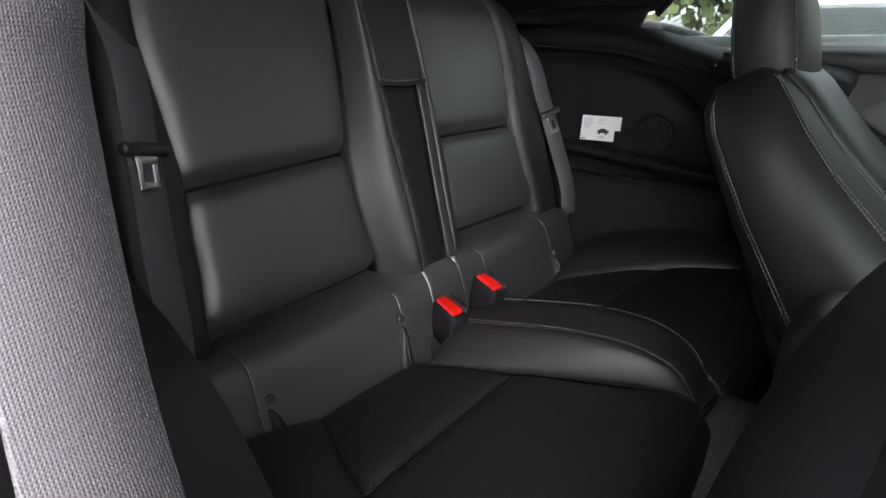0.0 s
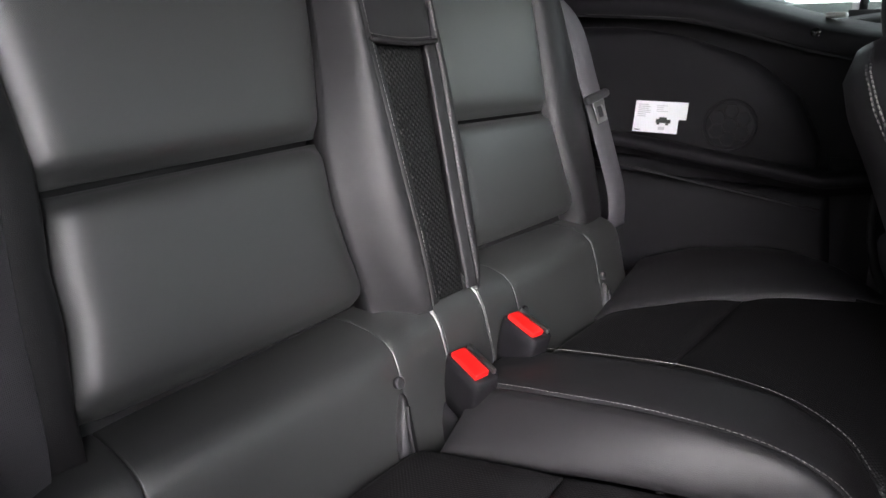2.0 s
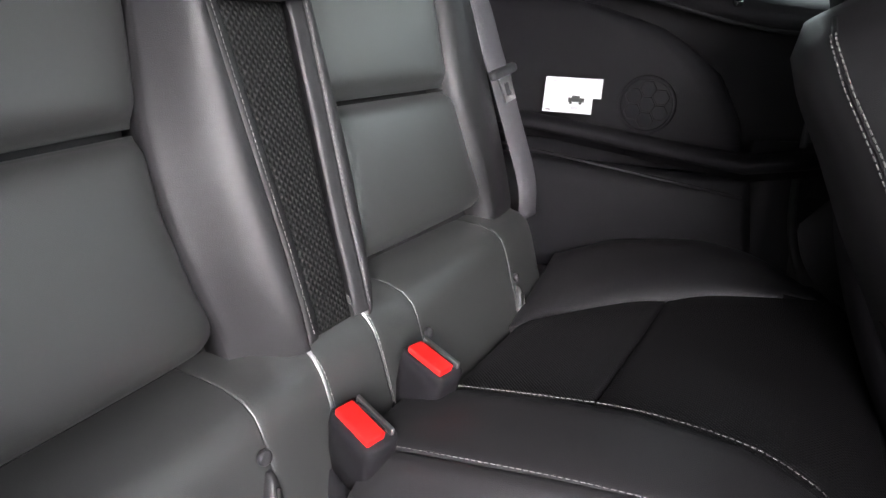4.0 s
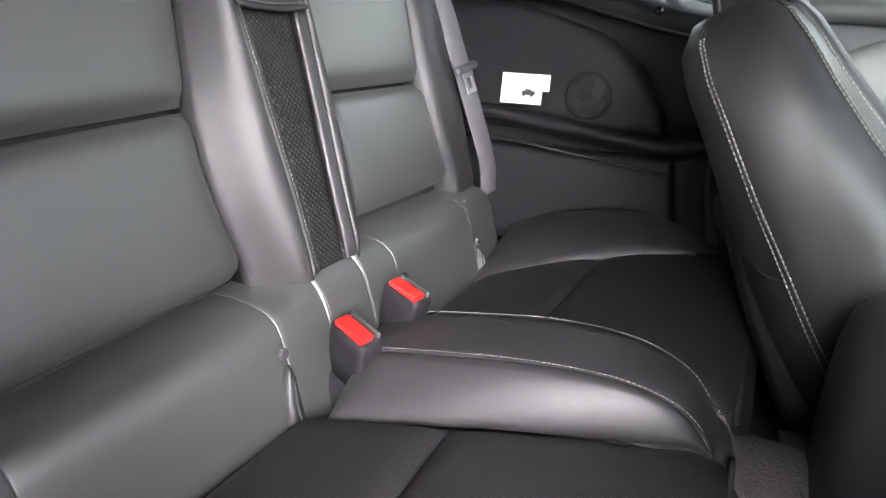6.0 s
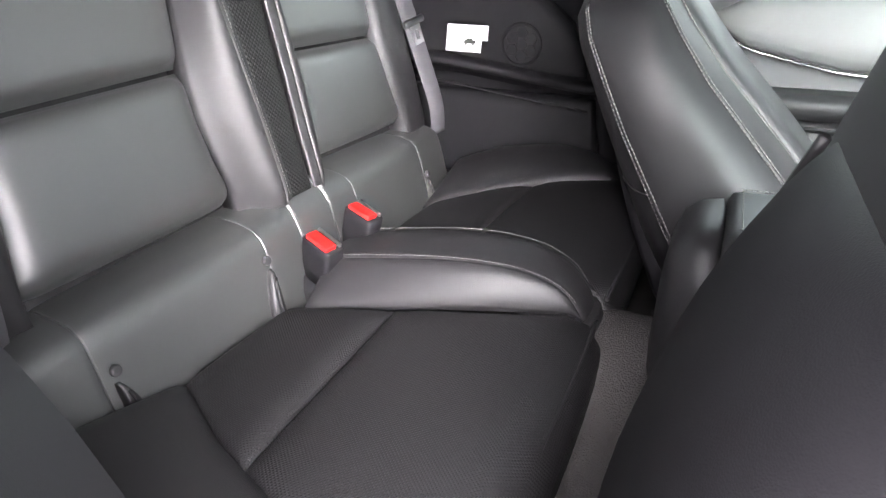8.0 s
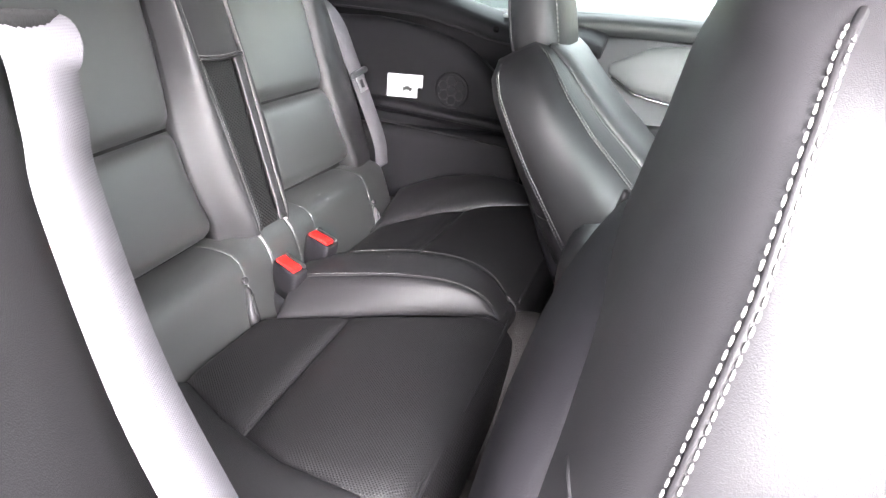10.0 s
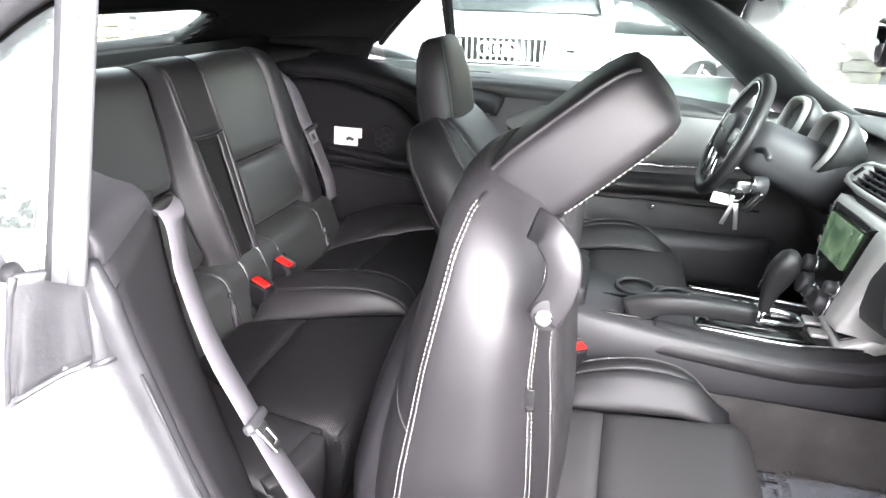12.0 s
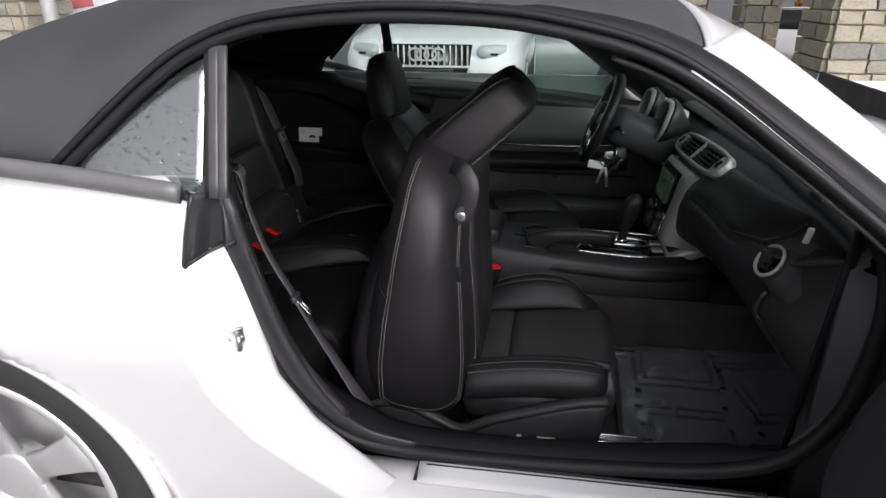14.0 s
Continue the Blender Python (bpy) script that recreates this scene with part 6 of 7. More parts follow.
for k in range(4):
    part("gate_mark", rbox((1.09 + 0.022 * k, 0.055, 0.589), (0.012, 0.006, 0.002), 0.0005), LABEL, plate)
shaft = curve([(1.155, 0.005, 0.585), (1.158, 0.004, 0.625), (1.166, 0.002, 0.668), (1.176, 0.0, 0.705)], 16)
shifter = part("shifter", loft([oval(p, V(0, 1, 0), V(1, 0, -0.2).normalized(), a * 0.78, b * 0.78, 20, 2.6) for p, a, b in zip(shaft + [V(1.18, 0, 0.722), V(1.182, 0, 0.73)], [0.011, 0.012, 0.013, 0.014, 0.015, 0.016, 0.017, 0.019, 0.021, 0.023, 0.025, 0.027, 0.028, 0.029, 0.029, 0.029, 0.022, 0.010], [0.011, 0.012, 0.014, 0.015, 0.016, 0.017, 0.019, 0.021, 0.024, 0.027, 0.029, 0.031, 0.032, 0.032, 0.031, 0.030, 0.022, 0.010])]), LEATHER, con, "black leather shift knob")
part("shift_stitching", stitches([p + V(-0.024, 0, 0) for p in shaft[8:]], V(-1, 0, 0), 0.005, 0.004, 0.0008), THREAD, shifter)
part("shift_collar", disc((1.155, 0.005, 0.588), V(0.03, 0, 1), 0.020, 0.014, 20, 0.014, 0.003), CHROME, shifter)
for k in range(2):
    part("console_switch", rbox((1.245, -0.035 + 0.05 * k, 0.588), (0.03, 0.03, 0.008), 0.003), SILVER, con)
pod = part("gauge_pod", pad(lambda u, v: V(lerp(1.26, 1.345, u), lerp(-0.085, 0.085, v), lerp(0.588, 0.625, u)), 10, 12, 0.004, 0.03, 5.0, V(-0.4, 0, 1), 0.005), SILVER, con, "silver pod with small gauges")
for gx, gy in ((1.283, -0.04), (1.283, 0.04), (1.322, -0.04), (1.322, 0.04)):
    gz = lerp(0.588, 0.625, (gx - 1.26) / 0.085) + 0.005
    g = part("small_gauge", rbox((gx, gy, gz), (0.034, 0.062, 0.006), 0.003, pose(0, 0, 0, 0, -23, 0)), GLOSS, pod, "small square gauge")
    part("gauge_needle", rbox((gx, gy, gz + 0.004), (0.014, 0.002, 0.001), 0.0004, pose(0, 0, 0, 0, -23, 30)), RED, g)

# ---- driver's door, seen from inside ----
door = thing("driver_door", (0.9, 0.74, 0.4), "closed driver's door with black trim and a silver insert", "car door")
dy = lambda z: along([(0.30, 0.66), (0.55, 0.655), (0.70, 0.70), (0.85, 0.725), (0.93, 0.765)], z)
door_top = lambda x: along([(0.28, 0.914), (0.45, 0.912), (0.65, 0.905), (0.90, 0.888), (1.10, 0.866), (1.42, 0.835)], x)
part("door_trim", slab(lambda u, v: (lambda x, z: V(x, dy(z), z))(lerp(0.28, 1.42, u), lerp(0.30, door_top(lerp(0.28, 1.42, u)) - 0.006, v)), 16, 14, 0.02, V(0, -1, 0)), PLASTIC, door)
part("sill_cap", pad(lambda u, v: V(lerp(0.27, 1.36, u), lerp(0.708, 0.82, v), door_top(lerp(0.27, 1.36, u)) - lerp(0.022, 0.0, v)), 14, 6, 0.008, 0.03, 3.0, V(0, -0.5, 1), 0.006), SOFT, door)
ins_t = lambda x: along([(0.50, 0.79), (0.60, 0.838), (0.8, 0.852), (1.1, 0.855), (1.34, 0.845)], x)
ins_b = lambda x: along([(0.50, 0.785), (0.58, 0.735), (0.75, 0.702), (1.0, 0.70), (1.34, 0.72)], x)
part("silver_insert", pad(lambda u, v: V(lerp(0.51, 1.33, u), dy(lerp(ins_b(lerp(0.51, 1.33, u)), ins_t(lerp(0.51, 1.33, u)), v)) - 0.004, lerp(ins_b(lerp(0.51, 1.33, u)), ins_t(lerp(0.51, 1.33, u)), v)), 22, 8, 0.010, 0.02, 4.0, V(0, -1, 0), 0.004), material("grey_insert", (0.13, 0.13, 0.13), 0.42, metal=0.3), door, "silver-grey door insert")
part("insert_trim", tube([V(x, dy(ins_b(x)) - 0.012, ins_b(x) - 0.004) for x in np.linspace(0.52, 1.32, 30)], 0.004, 6), CHROME, door)
part("door_armrest", loft([[V(x, 0.60 + a, 0.655 + 0.02 * (x - 0.7) + b) for a, b in ((0.06, -0.04), (0.0, -0.03), (-0.014, -0.005), (-0.006, 0.010), (0.02, 0.014), (0.10, 0.012), (0.10, -0.04))] for x in np.linspace(0.60, 1.22, 14)]), LEATHER, door, "black padded door armrest")
part("door_pocket", pad(lambda u, v: V(lerp(0.60, 1.30, u), 0.628, lerp(0.36, 0.52, v)), 14, 6, 0.02, 0.03, 4.0, V(0, -1, 0), 0.01), PLASTIC, door)
part("door_button", disc((0.966, 0.64, 0.585), V(0, -1, 0), 0.008, 0.006, 16, bevel=0.002), CHROME, door)
part("door_speaker_strip", tube([V(x, 0.648, 0.60) for x in np.linspace(0.65, 1.25, 12)], 0.004, 6), RUBBER, door)
fw = part("door_window", slab(lambda u, v: (lambda x: V(x - aft(x), -lean_y(lerp(0.905, along(ARCH, x), v)), lerp(0.85 if x > 1.0 else 0.905, along(ARCH, x) - 0.004, v)))(lerp(0.47, 1.36, u)), 24, 6, 0.004, V(0, 1, 0)), GLASS, door, "closed side window with raindrops")
fw.visible_shadow = False
rnd = random.Random(11)
bm = bmesh.new()
for k in range(260):
    x = rnd.uniform(0.48, 1.3)
    z = rnd.uniform(0.92, along(ARCH, x) - 0.01)
    s = rnd.uniform(0.0008, 0.0020)
    bmesh.ops.create_icosphere(bm, subdivisions=1, radius=1.0, matrix=Matrix.Translation((x - aft(x), -lean_y(z) + 0.003, z)) @ Matrix.Diagonal((s, s * 0.6, s * 1.3, 1)))
tagged(part("raindrops", bm, DROP, fw), kind="stuff")
ma, mn = V(-0.42, 0.91, 0), V(-0.91, -0.42, 0)
mir = part("wing_mirror", loft([oval(V(1.20, 0.98, 0.965) + mn * d, ma, V(0, 0, 1), a, b, 28, 3.2) for d, a, b in ((0.05, 0.085, 0.06), (0.03, 0.095, 0.068), (-0.03, 0.085, 0.06), (-0.08, 0.05, 0.035))]), PAINT, door, "white wing mirror")
part("mirror_glass", loft([oval(V(1.20, 0.98, 0.965) + mn * (0.052 + d), ma, V(0, 0, 1), 0.078, 0.054, 28, 3.2) for d in (0, 0.003)]), CHROME, mir)
part("mirror_foot", rbox((1.22, 0.90, 0.925), (0.06, 0.12, 0.03), 0.01), PLASTIC, mir)
part("far_window_post", tube([V(0.286, -lean_y(z), z) for z in np.linspace(0.90, 1.165, 8)], 0.008, 8), RUBBER, door)

# rear-view mirror and sun visor
rvm = thing("rear_view_mirror", (1.30, 0.0, 1.12), "black rear-view mirror on the windscreen", "mirror")
part("mirror_shell", loft([oval(V(1.235 + d, -0.01, 1.098), V(0.2, 0.98, 0), V(0, 0, 1), a, b, 28, 3.5) for d, a, b in ((-0.012, 0.105, 0.030), (-0.008, 0.112, 0.035), (0.012, 0.105, 0.032), (0.03, 0.05, 0.02))]), PLASTIC, rvm)
part("mirror_face", loft([oval(V(1.222 - d, -0.01, 1.098), V(0.2, 0.98, 0), V(0, 0, 1), 0.10, 0.028, 28, 3.5) for d in (0, 0.002)]), CHROME, rvm)
part("mirror_stem", tube(curve([(1.25, -0.01, 1.105), (1.28, -0.005, 1.13), (1.30, 0, 1.155)], 10), 0.008, 8), PLASTIC, rvm)
for yv in (-0.37, 0.37):
    vis = thing("sun_visor", (1.16, yv, 1.18), "black cloth sun visor folded up under the roof", "sun visor", "sun visors")
    part("visor_pad", pad(lambda u, v: V(lerp(1.05, 1.20, u), yv + lerp(-0.17, 0.17, v), lerp(1.205, 1.165, u) + 0.01), 10, 12, 0.008, 0.016, 5.0, V(0, 0, -1), 0.006), LINER, vis)
    part("visor_rod", tube([V(1.19, yv + t, 1.175) for t in (-0.18, 0.0, 0.18)], 0.006, 6), PLASTIC, vis)

# ---- protective film on the passenger's floor ----
def mat_z(x, y):
    k = min(1.0, max(0.0, (y + 0.52) / 0.37))
    return 0.292 + 0.055 * k * k * (3 - 2 * k) * (1 + 1.0 * (x - 1.16)) + 0.06 * max(0, (x - 1.50) / 0.15) ** 1.5


def film_z(x, y):
    edge = max(0.0, (y + 0.24) / 0.1)
    return mat_z(x, y) + 0.010 + 0.006 * noise.noise(V(x * 7, y * 7, 1)) + 0.004 * noise.noise(V(x * 22, y * 22, 4)) + 0.010 * min(1.5, edge) * abs(noise.noise(V(x * 30, y * 9, 7)))


film = thing("floor_protector", (1.4, -0.35, 0.29), "crumpled clear plastic film on the floor with black lettering", "floor cover")
part("film_sheet", slab(lambda u, v: V(lerp(1.15, 1.64, u), lerp(-0.68, -0.105, v), film_z(lerp(1.15, 1.64, u), lerp(-0.68, -0.105, v))), 110, 110, 0.001), FILM, film).visible_shadow = False
tagged(part("floor_mat", slab(lambda u, v: V(lerp(1.14, 1.65, u), lerp(-0.69, -0.115, v), mat_z(lerp(1.14, 1.65, u), lerp(-0.69, -0.115, v))), 24, 24, 0.008), material("mat_cloth", (0.062, 0.064, 0.070), 1.0, grain=0.003, scale=500, var=0.3, patch=20)), "dark grey floor mat under the film", "floor mat")
fonts = {}


def words(text, size, at, turn, parent):
    """Lettering of the built-in font lying on the film."""
    if text not in fonts:
        cu = bpy.data.curves.new("lettering", "FONT")
        cu.body, cu.size, cu.align_x = text, size, "CENTER"
        cu.resolution_u = 1
        tmp = new("lettering", cu)
        fonts[text] = bpy.data.meshes.new_from_object(tmp.evaluated_get(bpy.context.evaluated_depsgraph_get()))
        fonts[text].materials.clear()
        fonts[text].materials.append(INK)
        bpy.data.objects.remove(tmp)
    ob = new("lettering", fonts[text])
    ob.matrix_world = Matrix.Translation(at) @ Matrix.Rotation(radians(turn), 4, "Z")
    ob.parent = parent
    ob.matrix_parent_inverse = Matrix.Translation(-parent.location)


def print_block(cx, cy, w, d, rot):
    """A square of lettering, one line on each side, with a blot at each corner."""
    for k in range(4):
        a = rot + 90 * k
        c, s = math.cos(radians(a - 90)), math.sin(radians(a - 90))
        half = d if k % 2 == 0 else w
        for line, off in (("DEALER MUST REMOVE", 0.0), ("PROTECTIVE COVER", 0.021)):
            p = V(cx + c * (half - off), cy + s * (half - off), 0)
            p.z = film_z(p.x, p.y) + 0.009
            words(line, 0.0185, p, a, film)
        q = V(cx + c * (half - 0.01) - s * 0.105, cy + s * (half - 0.01) + c * 0.105, 0)
        q.z = film_z(q.x, q.y) + 0.007
        part("printed_blot", rbox(q, (0.016, 0.012, 0.001), 0.0004, pose(0, 0, 0, 0, 0, a)), INK, film)


bpy.context.view_layer.update()
print_block(1.285, -0.235, 0.105, 0.085, 180)
print_block(1.29, -0.475, 0.105, 0.095, 180)
print_block(1.51, -0.315, 0.095, 0.095, 192)
print_block(1.52, -0.555, 0.095, 0.095, 185)

# ---- the open passenger door ----
swing = Matrix.Translation((1.50, -0.885, 0)) @ Matrix.Rotation(radians(82), 4, "Z")
open_door = thing("passenger_door", (1.50, -0.885, 0.3), "white passenger door standing wide open, black trim inside", "car door")
pd = lambda d, w, z: swing @ V(-d, w, z)


def trim_in(u, v):
    z = lerp(0.36, 0.93, v)
    d = lerp(0.02, 1.10, u)
    bulge = along([(0.36, 0.05), (0.50, 0.12), (0.66, 0.135), (0.76, 0.11), (0.84, 0.075), (0.93, 0.06)], z)
    return pd(d, 0.03 + bulge * min(1.0, (u / 0.06) ** 0.5), z)


part("door_trim", slab(trim_in, 40, 26, 0.015, swing.to_3x3() @ V(0, 1, 0)), PLASTIC, open_door)
part("outer_skin", slab(lambda u, v: pd(lerp(0.0, 1.13, u), -0.05 - 0.03 * math.sin(math.pi * v), lerp(0.30, 0.935, v)), 20, 12, 0.012, swing.to_3x3() @ V(0, -1, 0)), PAINT, open_door, "white outer door skin")
part("hinge_edge", slab(lambda u, v: pd(0.005, lerp(-0.05, 0.03, u), lerp(0.32, 0.92, v)), 3, 8, 0.01, swing.to_3x3() @ V(1, 0, 0)), PAINT, open_door)
part("door_seal", tube([pd(0.012, 0.03, z) for z in np.linspace(0.34, 0.92, 14)], 0.010, 8), RUBBER, open_door)

# ---- outside: car park, cars, stone columns, trees ----
def ground_z(y):
    return -0.042 * min(max(y - 0.8, 0.0), 40.0)


ys = [-400, -60, -20, -5, 0.8, 5, 10, 20, 41, 100, 500]
ground = part("ground", slab(lambda u, v: V(lerp(-400, 400, u), ys[round(v * 10)], ground_z(ys[round(v * 10)])), 8, 10, 0.1), ASPHALT)
tagged(ground, "wet grey asphalt of the car park", "ground", kind="structure")

FOGGED = material("dark_car_glass", (0.03, 0.035, 0.035), 0.12)
LAMPGLASS = material("headlamp_glass", (0.45, 0.46, 0.47), 0.15)


def car_wheel(parent, c, r, side):
    w = part("wheel", loft([oval(V(c.x, c.y, c.z) + V(d, 0, 0), V(0, 1, 0), V(0, 0, 1), rr, rr, 32) for d, rr in ((-0.10 * side, r * 0.9), (-0.09 * side, r), (0.08 * side, r), (0.10 * side, r * 0.9))]), TYRE, parent, "black tyre on an alloy wheel")
    spokes = [disc(V(c.x + 0.095 * side, c.y, c.z), V(side, 0, 0), r * 0.22, 0.02, 16)]
    for k in range(5):
        a = 2 * math.pi * k / 5
        spokes.append(rbox(V(c.x + 0.10 * side, c.y + 0.4 * r * math.cos(a), c.z + 0.4 * r * math.sin(a)), (0.02, 0.12 * r, 0.62 * r), 0.004, pose(0, 0, 0, 90 - math.degrees(a) - 90 + 90, 0, 0)))
    part("rim", join(*spokes), ALLOY, w)


def parked_car(x, y, rot, paint, label, tall=1.0, group="parked cars", size=1.0):
    """A closed estate car that looks along -y before it is turned; x, y: the middle of its nose."""
    ob = thing("parked_car", (0, 0, 0), label, "car", group)
    W = 0.90
    secs = [(0.0, 0.66, 0.42, 0.70), (0.06, 0.80, 0.30, 0.80), (0.25, 0.87, 0.24, 0.86), (0.6, W, 0.22, 0.92), (1.15, W, 0.22, 0.98), (2.2, W, 0.22, 1.0), (3.4, W, 0.22, 1.02), (4.2, 0.88, 0.26, 1.0), (4.5, 0.80, 0.36, 0.92)]
    part("body", loft([[V(w * k, d, lerp(z0, z1 * tall, f)) for k, f in ((-0.92, 0.0), (-1.0, 0.3), (-1.0, 0.7), (-0.93, 0.93), (-0.7, 1.0), (0.7, 1.0), (0.93, 0.93), (1.0, 0.7), (1.0, 0.3), (0.92, 0.0))] for d, w, z0, z1 in secs]), paint, ob)
    cab = [(1.05, 0.74, 0.98, 1.0), (1.75, 0.66, 0.98, 1.42), (2.2, 0.66, 0.98, 1.50), (3.3, 0.66, 0.98, 1.48), (3.9, 0.64, 0.98, 1.35), (4.25, 0.66, 0.98, 1.02)]
    part("cabin_glass", loft([[V(k * lerp(0.84, w, f), d, lerp(z0, z1 * tall, f)) for k, f in ((-1, 0.0), (-1, 0.5), (-1, 1.0), (1, 1.0), (1, 0.5), (1, 0.0))] for d, w, z0, z1 in cab]), FOGGED, ob, "dark car windows")
    part("roof", loft([[V(k * 0.68, d, z * tall + e) for k, e in ((-1.0, -0.03), (-0.9, 0.02), (0.9, 0.02), (1.0, -0.03))] for d, z in ((1.72, 1.41), (2.2, 1.50), (3.3, 1.48), (3.92, 1.34))]), paint, ob)
    for s in (-1, 1):
        part("window_post", tube([V(s * 0.85, 1.02, 0.99 * tall), V(s * 0.68, 1.76, 1.43 * tall)], 0.035, 8), paint, ob)
        part("window_post", tube([V(s * 0.86, 2.5, 0.99 * tall), V(s * 0.68, 2.5, 1.48 * tall)], 0.03, 8), paint, ob)
        part("window_post", tube([V(s * 0.84, 4.2, 1.0 * tall), V(s * 0.67, 3.9, 1.36 * tall)], 0.05, 8), paint, ob)
        hl = part("headlight", loft([oval(V(s * 0.62, d, 0.735 * tall), V(1, s * 0.45, 0).normalized(), V(0, 0, 1), a, b, 20, 3) for d, a, b in ((0.0, 0.14, 0.045), (0.035, 0.16, 0.065), (0.14, 0.15, 0.06))]), LAMPGLASS, ob, "clear headlight")
        part("lamp_line", rbox((s * 0.60, -0.004, 0.715 * tall), (0.14, 0.01, 0.02), 0.004), GLOSS, hl)
        part("side_mirror", loft([oval(V(s * (0.93 + d), 1.2, 1.03 * tall), V(0, 1, 0), V(0, 0, 1), a, b, 16, 3) for d, a, b in ((0.0, 0.03, 0.03), (0.06, 0.07, 0.07), (0.15, 0.06, 0.06))]), paint, ob)
        part("lower_intake", rbox((s * 0.62, 0.055, 0.42), (0.24, 0.05, 0.10), 0.02), GLOSS, ob)
        for yy in (0.85, 3.55):
            car_wheel(ob, V(s * 0.80, yy, 0.33), 0.33, s)
    # radiator grille: frame, dark back, upright bars, four rings
    g = part("grille", loft([[V(k * (0.43 - 0.10 * f), d - 0.02, lerp(0.80, 0.34, f)) for k, f in ((-1, 0), (-1.04, 0.4), (-0.95, 1), (0.95, 1), (1.04, 0.4), (1, 0))] for d in (0.03, 0.0)]), GLOSS, ob, "dark radiator grille with upright bars")
    for k in range(15):
        f = (k - 7) / 7.4
        part("grille_bar", rbox((0.41 * f, -0.026, 0.70), (0.017, 0.014, 0.18), 0.004), SILVER, g)
        part("grille_bar", rbox((0.36 * f, -0.026, 0.41), (0.008, 0.012, 0.11), 0.003), SILVER, g)
    part("crossbar", rbox((0, -0.028, 0.60), (0.80, 0.016, 0.022), 0.004), SILVER, g)
    part("crossbar", rbox((0, -0.028, 0.485), (0.74, 0.014, 0.016), 0.004), CHROME, g)
    for k in range(4):
        part("badge_ring", ring_body((0.075 * (k - 1.5), -0.045, 0.71), V(0, -1, 0), 0.056, 0.011, 32, 6), SILVER, g)
    part("blank_plate", rbox((0, -0.032, 0.545), (0.50, 0.012, 0.07), 0.004), FOGGED, g)
    ob.matrix_world = Matrix.Translation((x, y, ground_z(y + 1.5))) @ Matrix.Rotation(radians(rot), 4, "Z") @ Matrix.Scale(size, 4)
    return ob


parked_car(-0.46, 5.5, 0.0, PAINT, "white estate car with a tall dark grille, parked facing", 1.0, size=1.17)
parked_car(2.7, 11.2, 100.0, material("grey_green_paint", (0.16, 0.19, 0.18), 0.3, coat=0.5), "grey-green car parked beyond the white one", 1.05)
parked_car(10.0, 17.0, 68.0, PAINT, "white hatchback parked far off by the columns", 1.0)
parked_car(-13.5, 12.5, 90.0, material("dark_red_paint", (0.35, 0.02, 0.02), 0.3, coat=0.5), "dark red car half hidden by a stone column", 0.95)


# ---- stone columns ----
STONES = []
for k in range(4):
    b = rbox((0, 0, 0), (1, 1, 1), 0.0)
    rk = random.Random(20 + k)
    bmesh.ops.subdivide_edges(b, edges=b.edges[:], cuts=1)
    for v in b.verts:
        v.co += V(rk.uniform(-0.03, 0.03), rk.uniform(-0.10, 0.10), rk.uniform(-0.03, 0.03))
    me = bpy.data.meshes.new("stone")
    b.to_mesh(me)
    b.free()
    STONES.append(me)
stone_mats = []
for col in ((0.30, 0.28, 0.22), (0.36, 0.33, 0.25), (0.24, 0.23, 0.20), (0.40, 0.36, 0.27)):
    stone_mats.append(material("rough_stone", col, 0.9, grain=0.02, scale=22, var=0.5, patch=9))
for me, m in zip(STONES, stone_mats):
    me.materials.append(m)


def stone_column(x0, x1, y0, y1, top, label):
    """A square column of rough stone blocks over a wider plinth, joints recessed."""
    zb = ground_z((y0 + y1) / 2)
    ob = thing("stone_column", ((x0 + x1) / 2, (y0 + y1) / 2, zb), label, "column", "stone columns")
    part("core", rbox(((x0 + x1) / 2, (y0 + y1) / 2, (zb + top) / 2), (x1 - x0 - 0.06, y1 - y0 - 0.06, top - zb), 0.0), MORTAR, ob, smooth=False)
    part("plinth", rbox(((x0 + x1) / 2, (y0 + y1) / 2, zb + 0.16), (x1 - x0 + 0.22, y1 - y0 + 0.22, 0.36), 0.03), stone_mats[1], ob, "pale stone plinth")
    rk = random.Random(int(x0 * 10) + 77)
    inv = Matrix.Translation(-ob.location)
    z = zb + 0.36
    while z < top - 0.05:
        h = rk.choice((0.16, 0.2, 0.24))
        for face in ("front", "left", "right"):
            a, b = (x0, x1) if face == "front" else (y0, y1)
            p = a
            while p < b - 0.02:
                w = min(rk.uniform(0.22, 0.5), b - p)
                if b - p - w < 0.12:
                    w = b - p
                s = new("stone", rk.choice(STONES))
                c = (p + w / 2, y0, z + h / 2) if face == "front" else ((x0 if face == "left" else x1), p + w / 2, z + h / 2)
                s.matrix_world = Matrix.Translation(c) @ Matrix.Rotation(0 if face == "front" else math.pi / 2, 4, "Z") @ Matrix.Diagonal((w - 0.02, 0.10, h - 0.02, 1))
                s.parent, s.matrix_parent_inverse = ob, inv
                p += w
        z += h
    return ob


stone_column(4.20, 5.25, 7.0, 8.05, 3.2, "square column of rough grey-beige stone on a plinth")
stone_column(3.72, 4.20, 9.2, 9.7, 3.2, "narrow column of rough grey-beige stone on a plinth")
stone_column(2.55, 3.15, 9.4, 10.0, 3.2, "column of rough stone behind the windscreen")
stone_column(-8.2, -6.75, 7.0, 8.0, 3.2, "wide column of rough grey-beige stone by the sign")
stone_column(0.55, 2.6, 13.0, 13.4, 1.0, "low wall of pale rough stone beyond the cars")

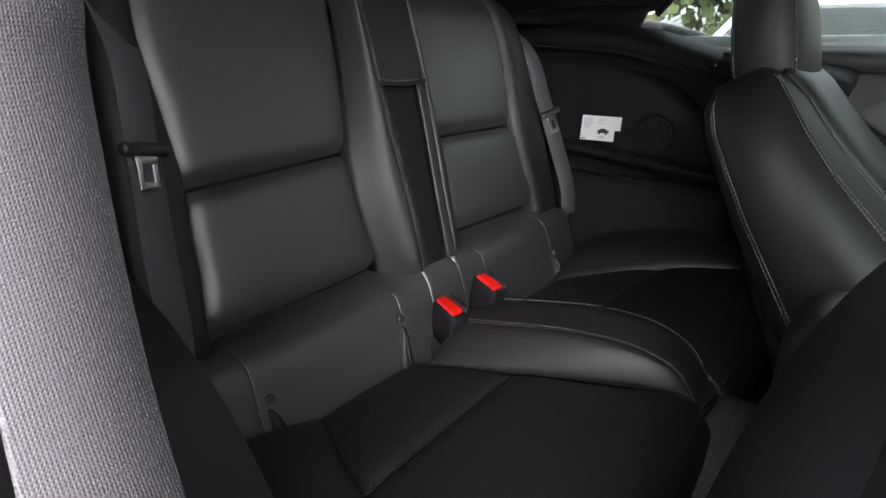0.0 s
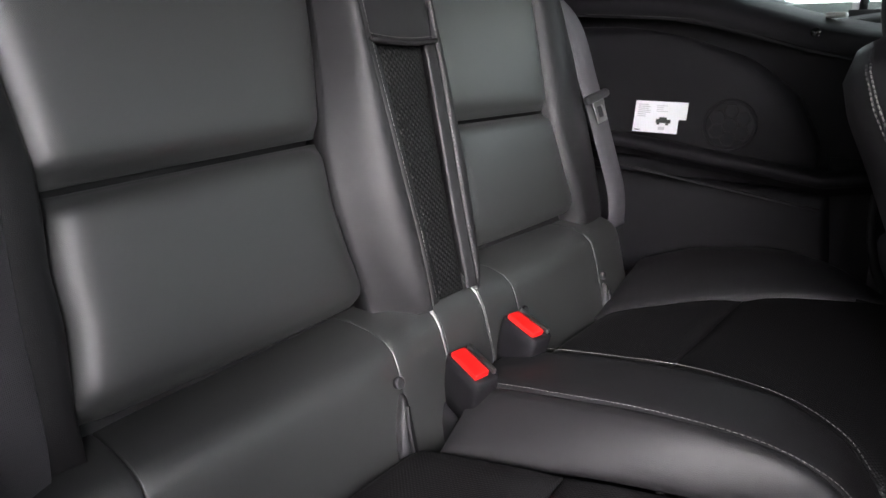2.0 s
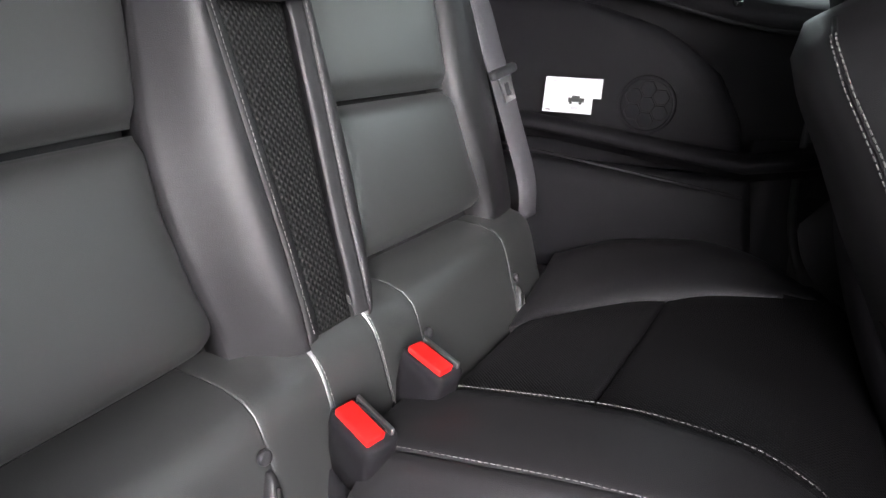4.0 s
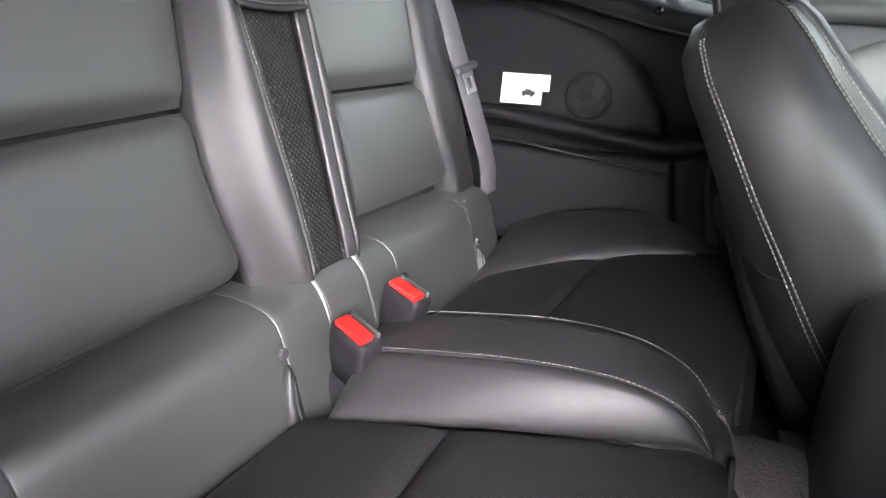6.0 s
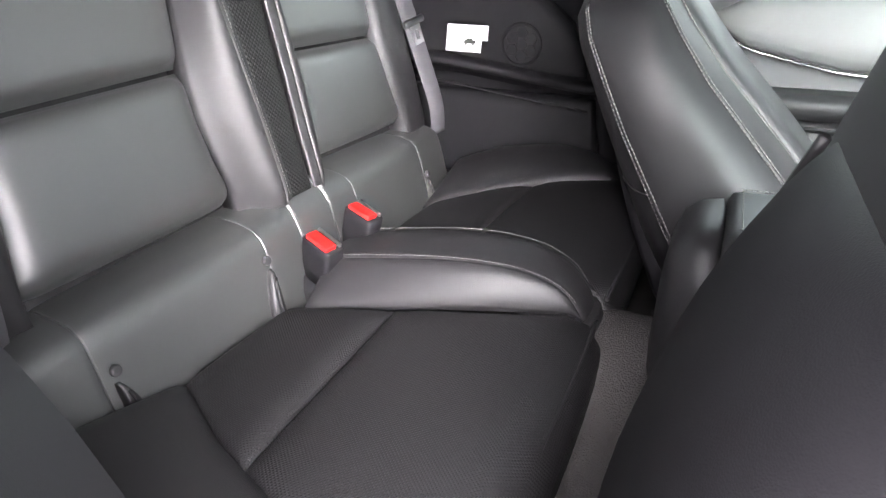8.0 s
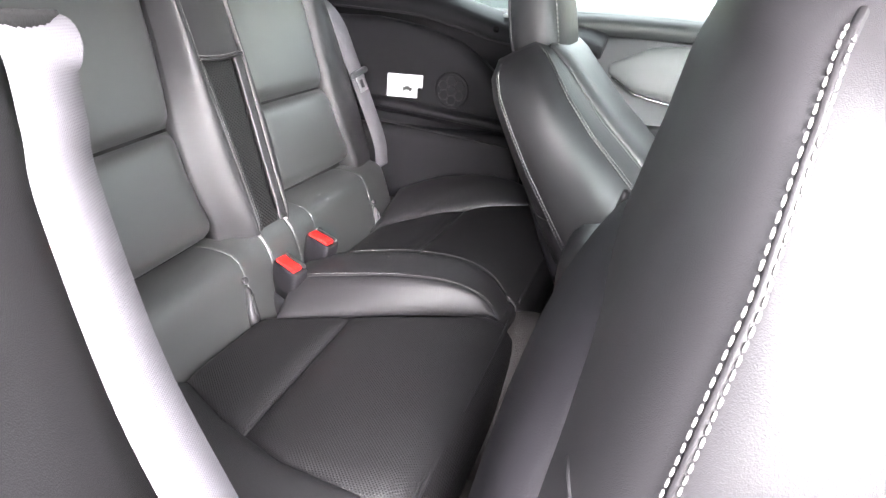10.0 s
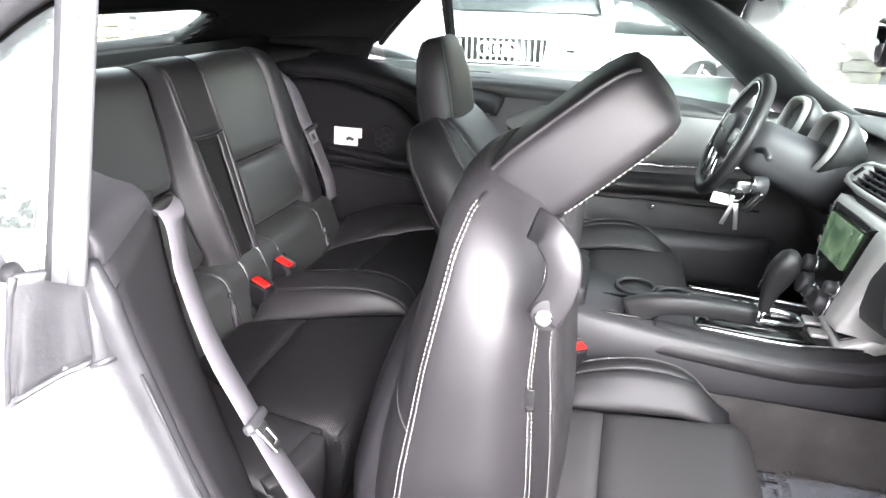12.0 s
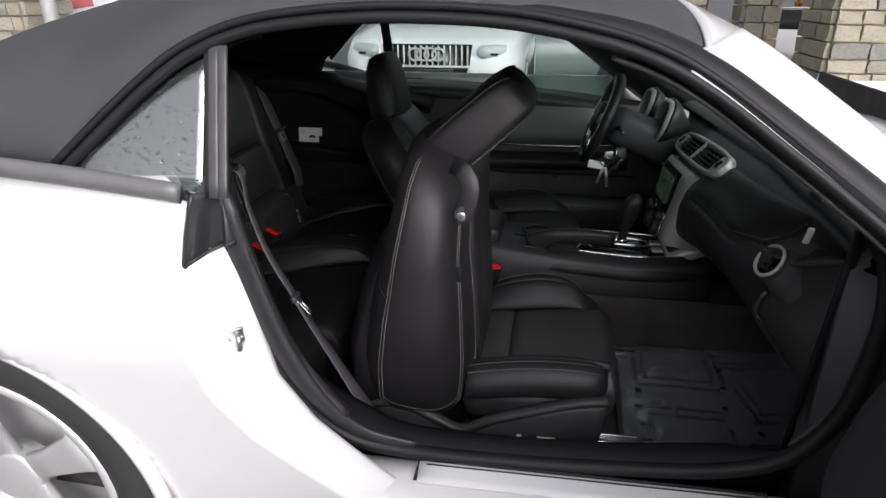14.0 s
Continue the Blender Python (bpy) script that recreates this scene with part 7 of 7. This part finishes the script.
# sign and lamp post
post = thing("sign_post", (-6.3, 7.0, ground_z(7)), "grey metal post beside the stone column", "post")
part("post_tube", tube([V(-6.30, 7.0, ground_z(7)), V(-6.30, 7.0, 1.5), V(-6.30, 7.0, 3.4)], 0.10, 16), SILVER, post)
part("post_foot", disc((-6.3, 7.0, ground_z(7)), V(0, 0, 1), 0.16, 0.05, 16), SILVER, post)
part("post_bracket", rbox((-6.16, 7.0, 0.63), (0.12, 0.04, 0.05), 0.01), PLASTIC, post)
board = thing("sign_board", (-6.6, 9.0, ground_z(9)), "white board with a red stripe on posts", "sign")
part("panel", rbox((-7.0, 9.0, 1.05), (2.6, 0.06, 2.3), 0.01), LABEL, board)
part("red_stripe", rbox((-7.6, 8.96, 0.98), (1.1, 0.02, 0.14), 0.004, pose(0, 0, 0, 0, -6, 0)), material("faded_red", (0.55, 0.15, 0.15), 0.6), board)
for px_ in (-8.1, -5.9):
    part("board_post", rbox((px_, 9.06, 0.0), (0.08, 0.06, 0.9), 0.01), SILVER, board)


# ---- trees ----
def tree(x, y, h, r, leaf_cols, label, seed, clumps=420):
    """A trunk with limbs and a crown of many small leaf clumps."""
    rk = random.Random(seed)
    zb = ground_z(y)
    ob = thing("tree", (x, y, zb), label, "tree", "trees")
    trunk = [tube(curve([(x, y, zb), (x + rk.uniform(-0.1, 0.1), y, zb + h * 0.3), (x + rk.uniform(-0.2, 0.2), y + rk.uniform(-0.2, 0.2), zb + h * 0.75)], 8), 0.03 * h, 8)]
    tips = []
    for k in range(9):
        a = rk.uniform(0, 2 * math.pi)
        z0 = zb + h * rk.uniform(0.28, 0.6)
        t = V(x + r * 0.75 * math.cos(a), y + r * 0.75 * math.sin(a), z0 + h * rk.uniform(0.15, 0.35))
        trunk.append(tube(curve([(x, y, z0), lerp(V(x, y, z0), t, 0.5) + V(0, 0, 0.05 * h), t], 7), 0.011 * h, 6))
        tips.append(t)
    part("trunk", join(*trunk), material("bark", (0.10, 0.08, 0.065), 0.95, grain=0.01, scale=30), ob)
    bm = bmesh.new()
    for k in range(clumps):
        c = V(x, y, zb + h * 0.62) if rk.random() < 0.3 else rk.choice(tips)
        d = V(rk.gauss(0, 1), rk.gauss(0, 1), rk.gauss(0, 1)).normalized() * (rk.random() ** 0.5)
        c = c + V(d.x * r * 0.55, d.y * r * 0.55, d.z * h * 0.22)
        for j in range(5):
            q = c + V(rk.gauss(0, 0.09 * r), rk.gauss(0, 0.09 * r), rk.gauss(0, 0.09 * r))
            e = V(rk.gauss(0, 1), rk.gauss(0, 1), rk.gauss(0, 1)).normalized() * 0.075 * r
            f = e.cross(V(rk.gauss(0, 1), rk.gauss(0, 1), rk.gauss(0, 1))).normalized() * 0.045 * r
            bm.faces.new([bm.verts.new(q + w) for w in (e, f, -e, -f)])
    part("crown", bm, material("leaves", leaf_cols, 0.7, var=0.5, patch=1.5), ob, smooth=False)
    return ob


tree(9.7, 25.0, 4.6, 2.0, (0.30, 0.11, 0.025), "tree in orange autumn leaf beyond the columns", 1)
tree(-2.2, 16.0, 5.5, 2.6, (0.08, 0.10, 0.04), "green tree beyond the parked cars", 2)
tree(4.6, 16.5, 4.5, 2.2, (0.22, 0.19, 0.05), "tree with yellowing leaves beyond the cars", 3)
tree(9.0, 12.0, 4.5, 2.4, (0.20, 0.20, 0.06), "tree with yellow-green leaves ahead of the car", 4)
for k in range(6):
    tree(-19.0 + 4.6 * k, -16.0 - 2.0 * (k % 2), 5.0 + 0.4 * (k % 3), 2.8, (0.05, 0.065, 0.035), "dark green tree in the row across the lot", 10 + k, 360)
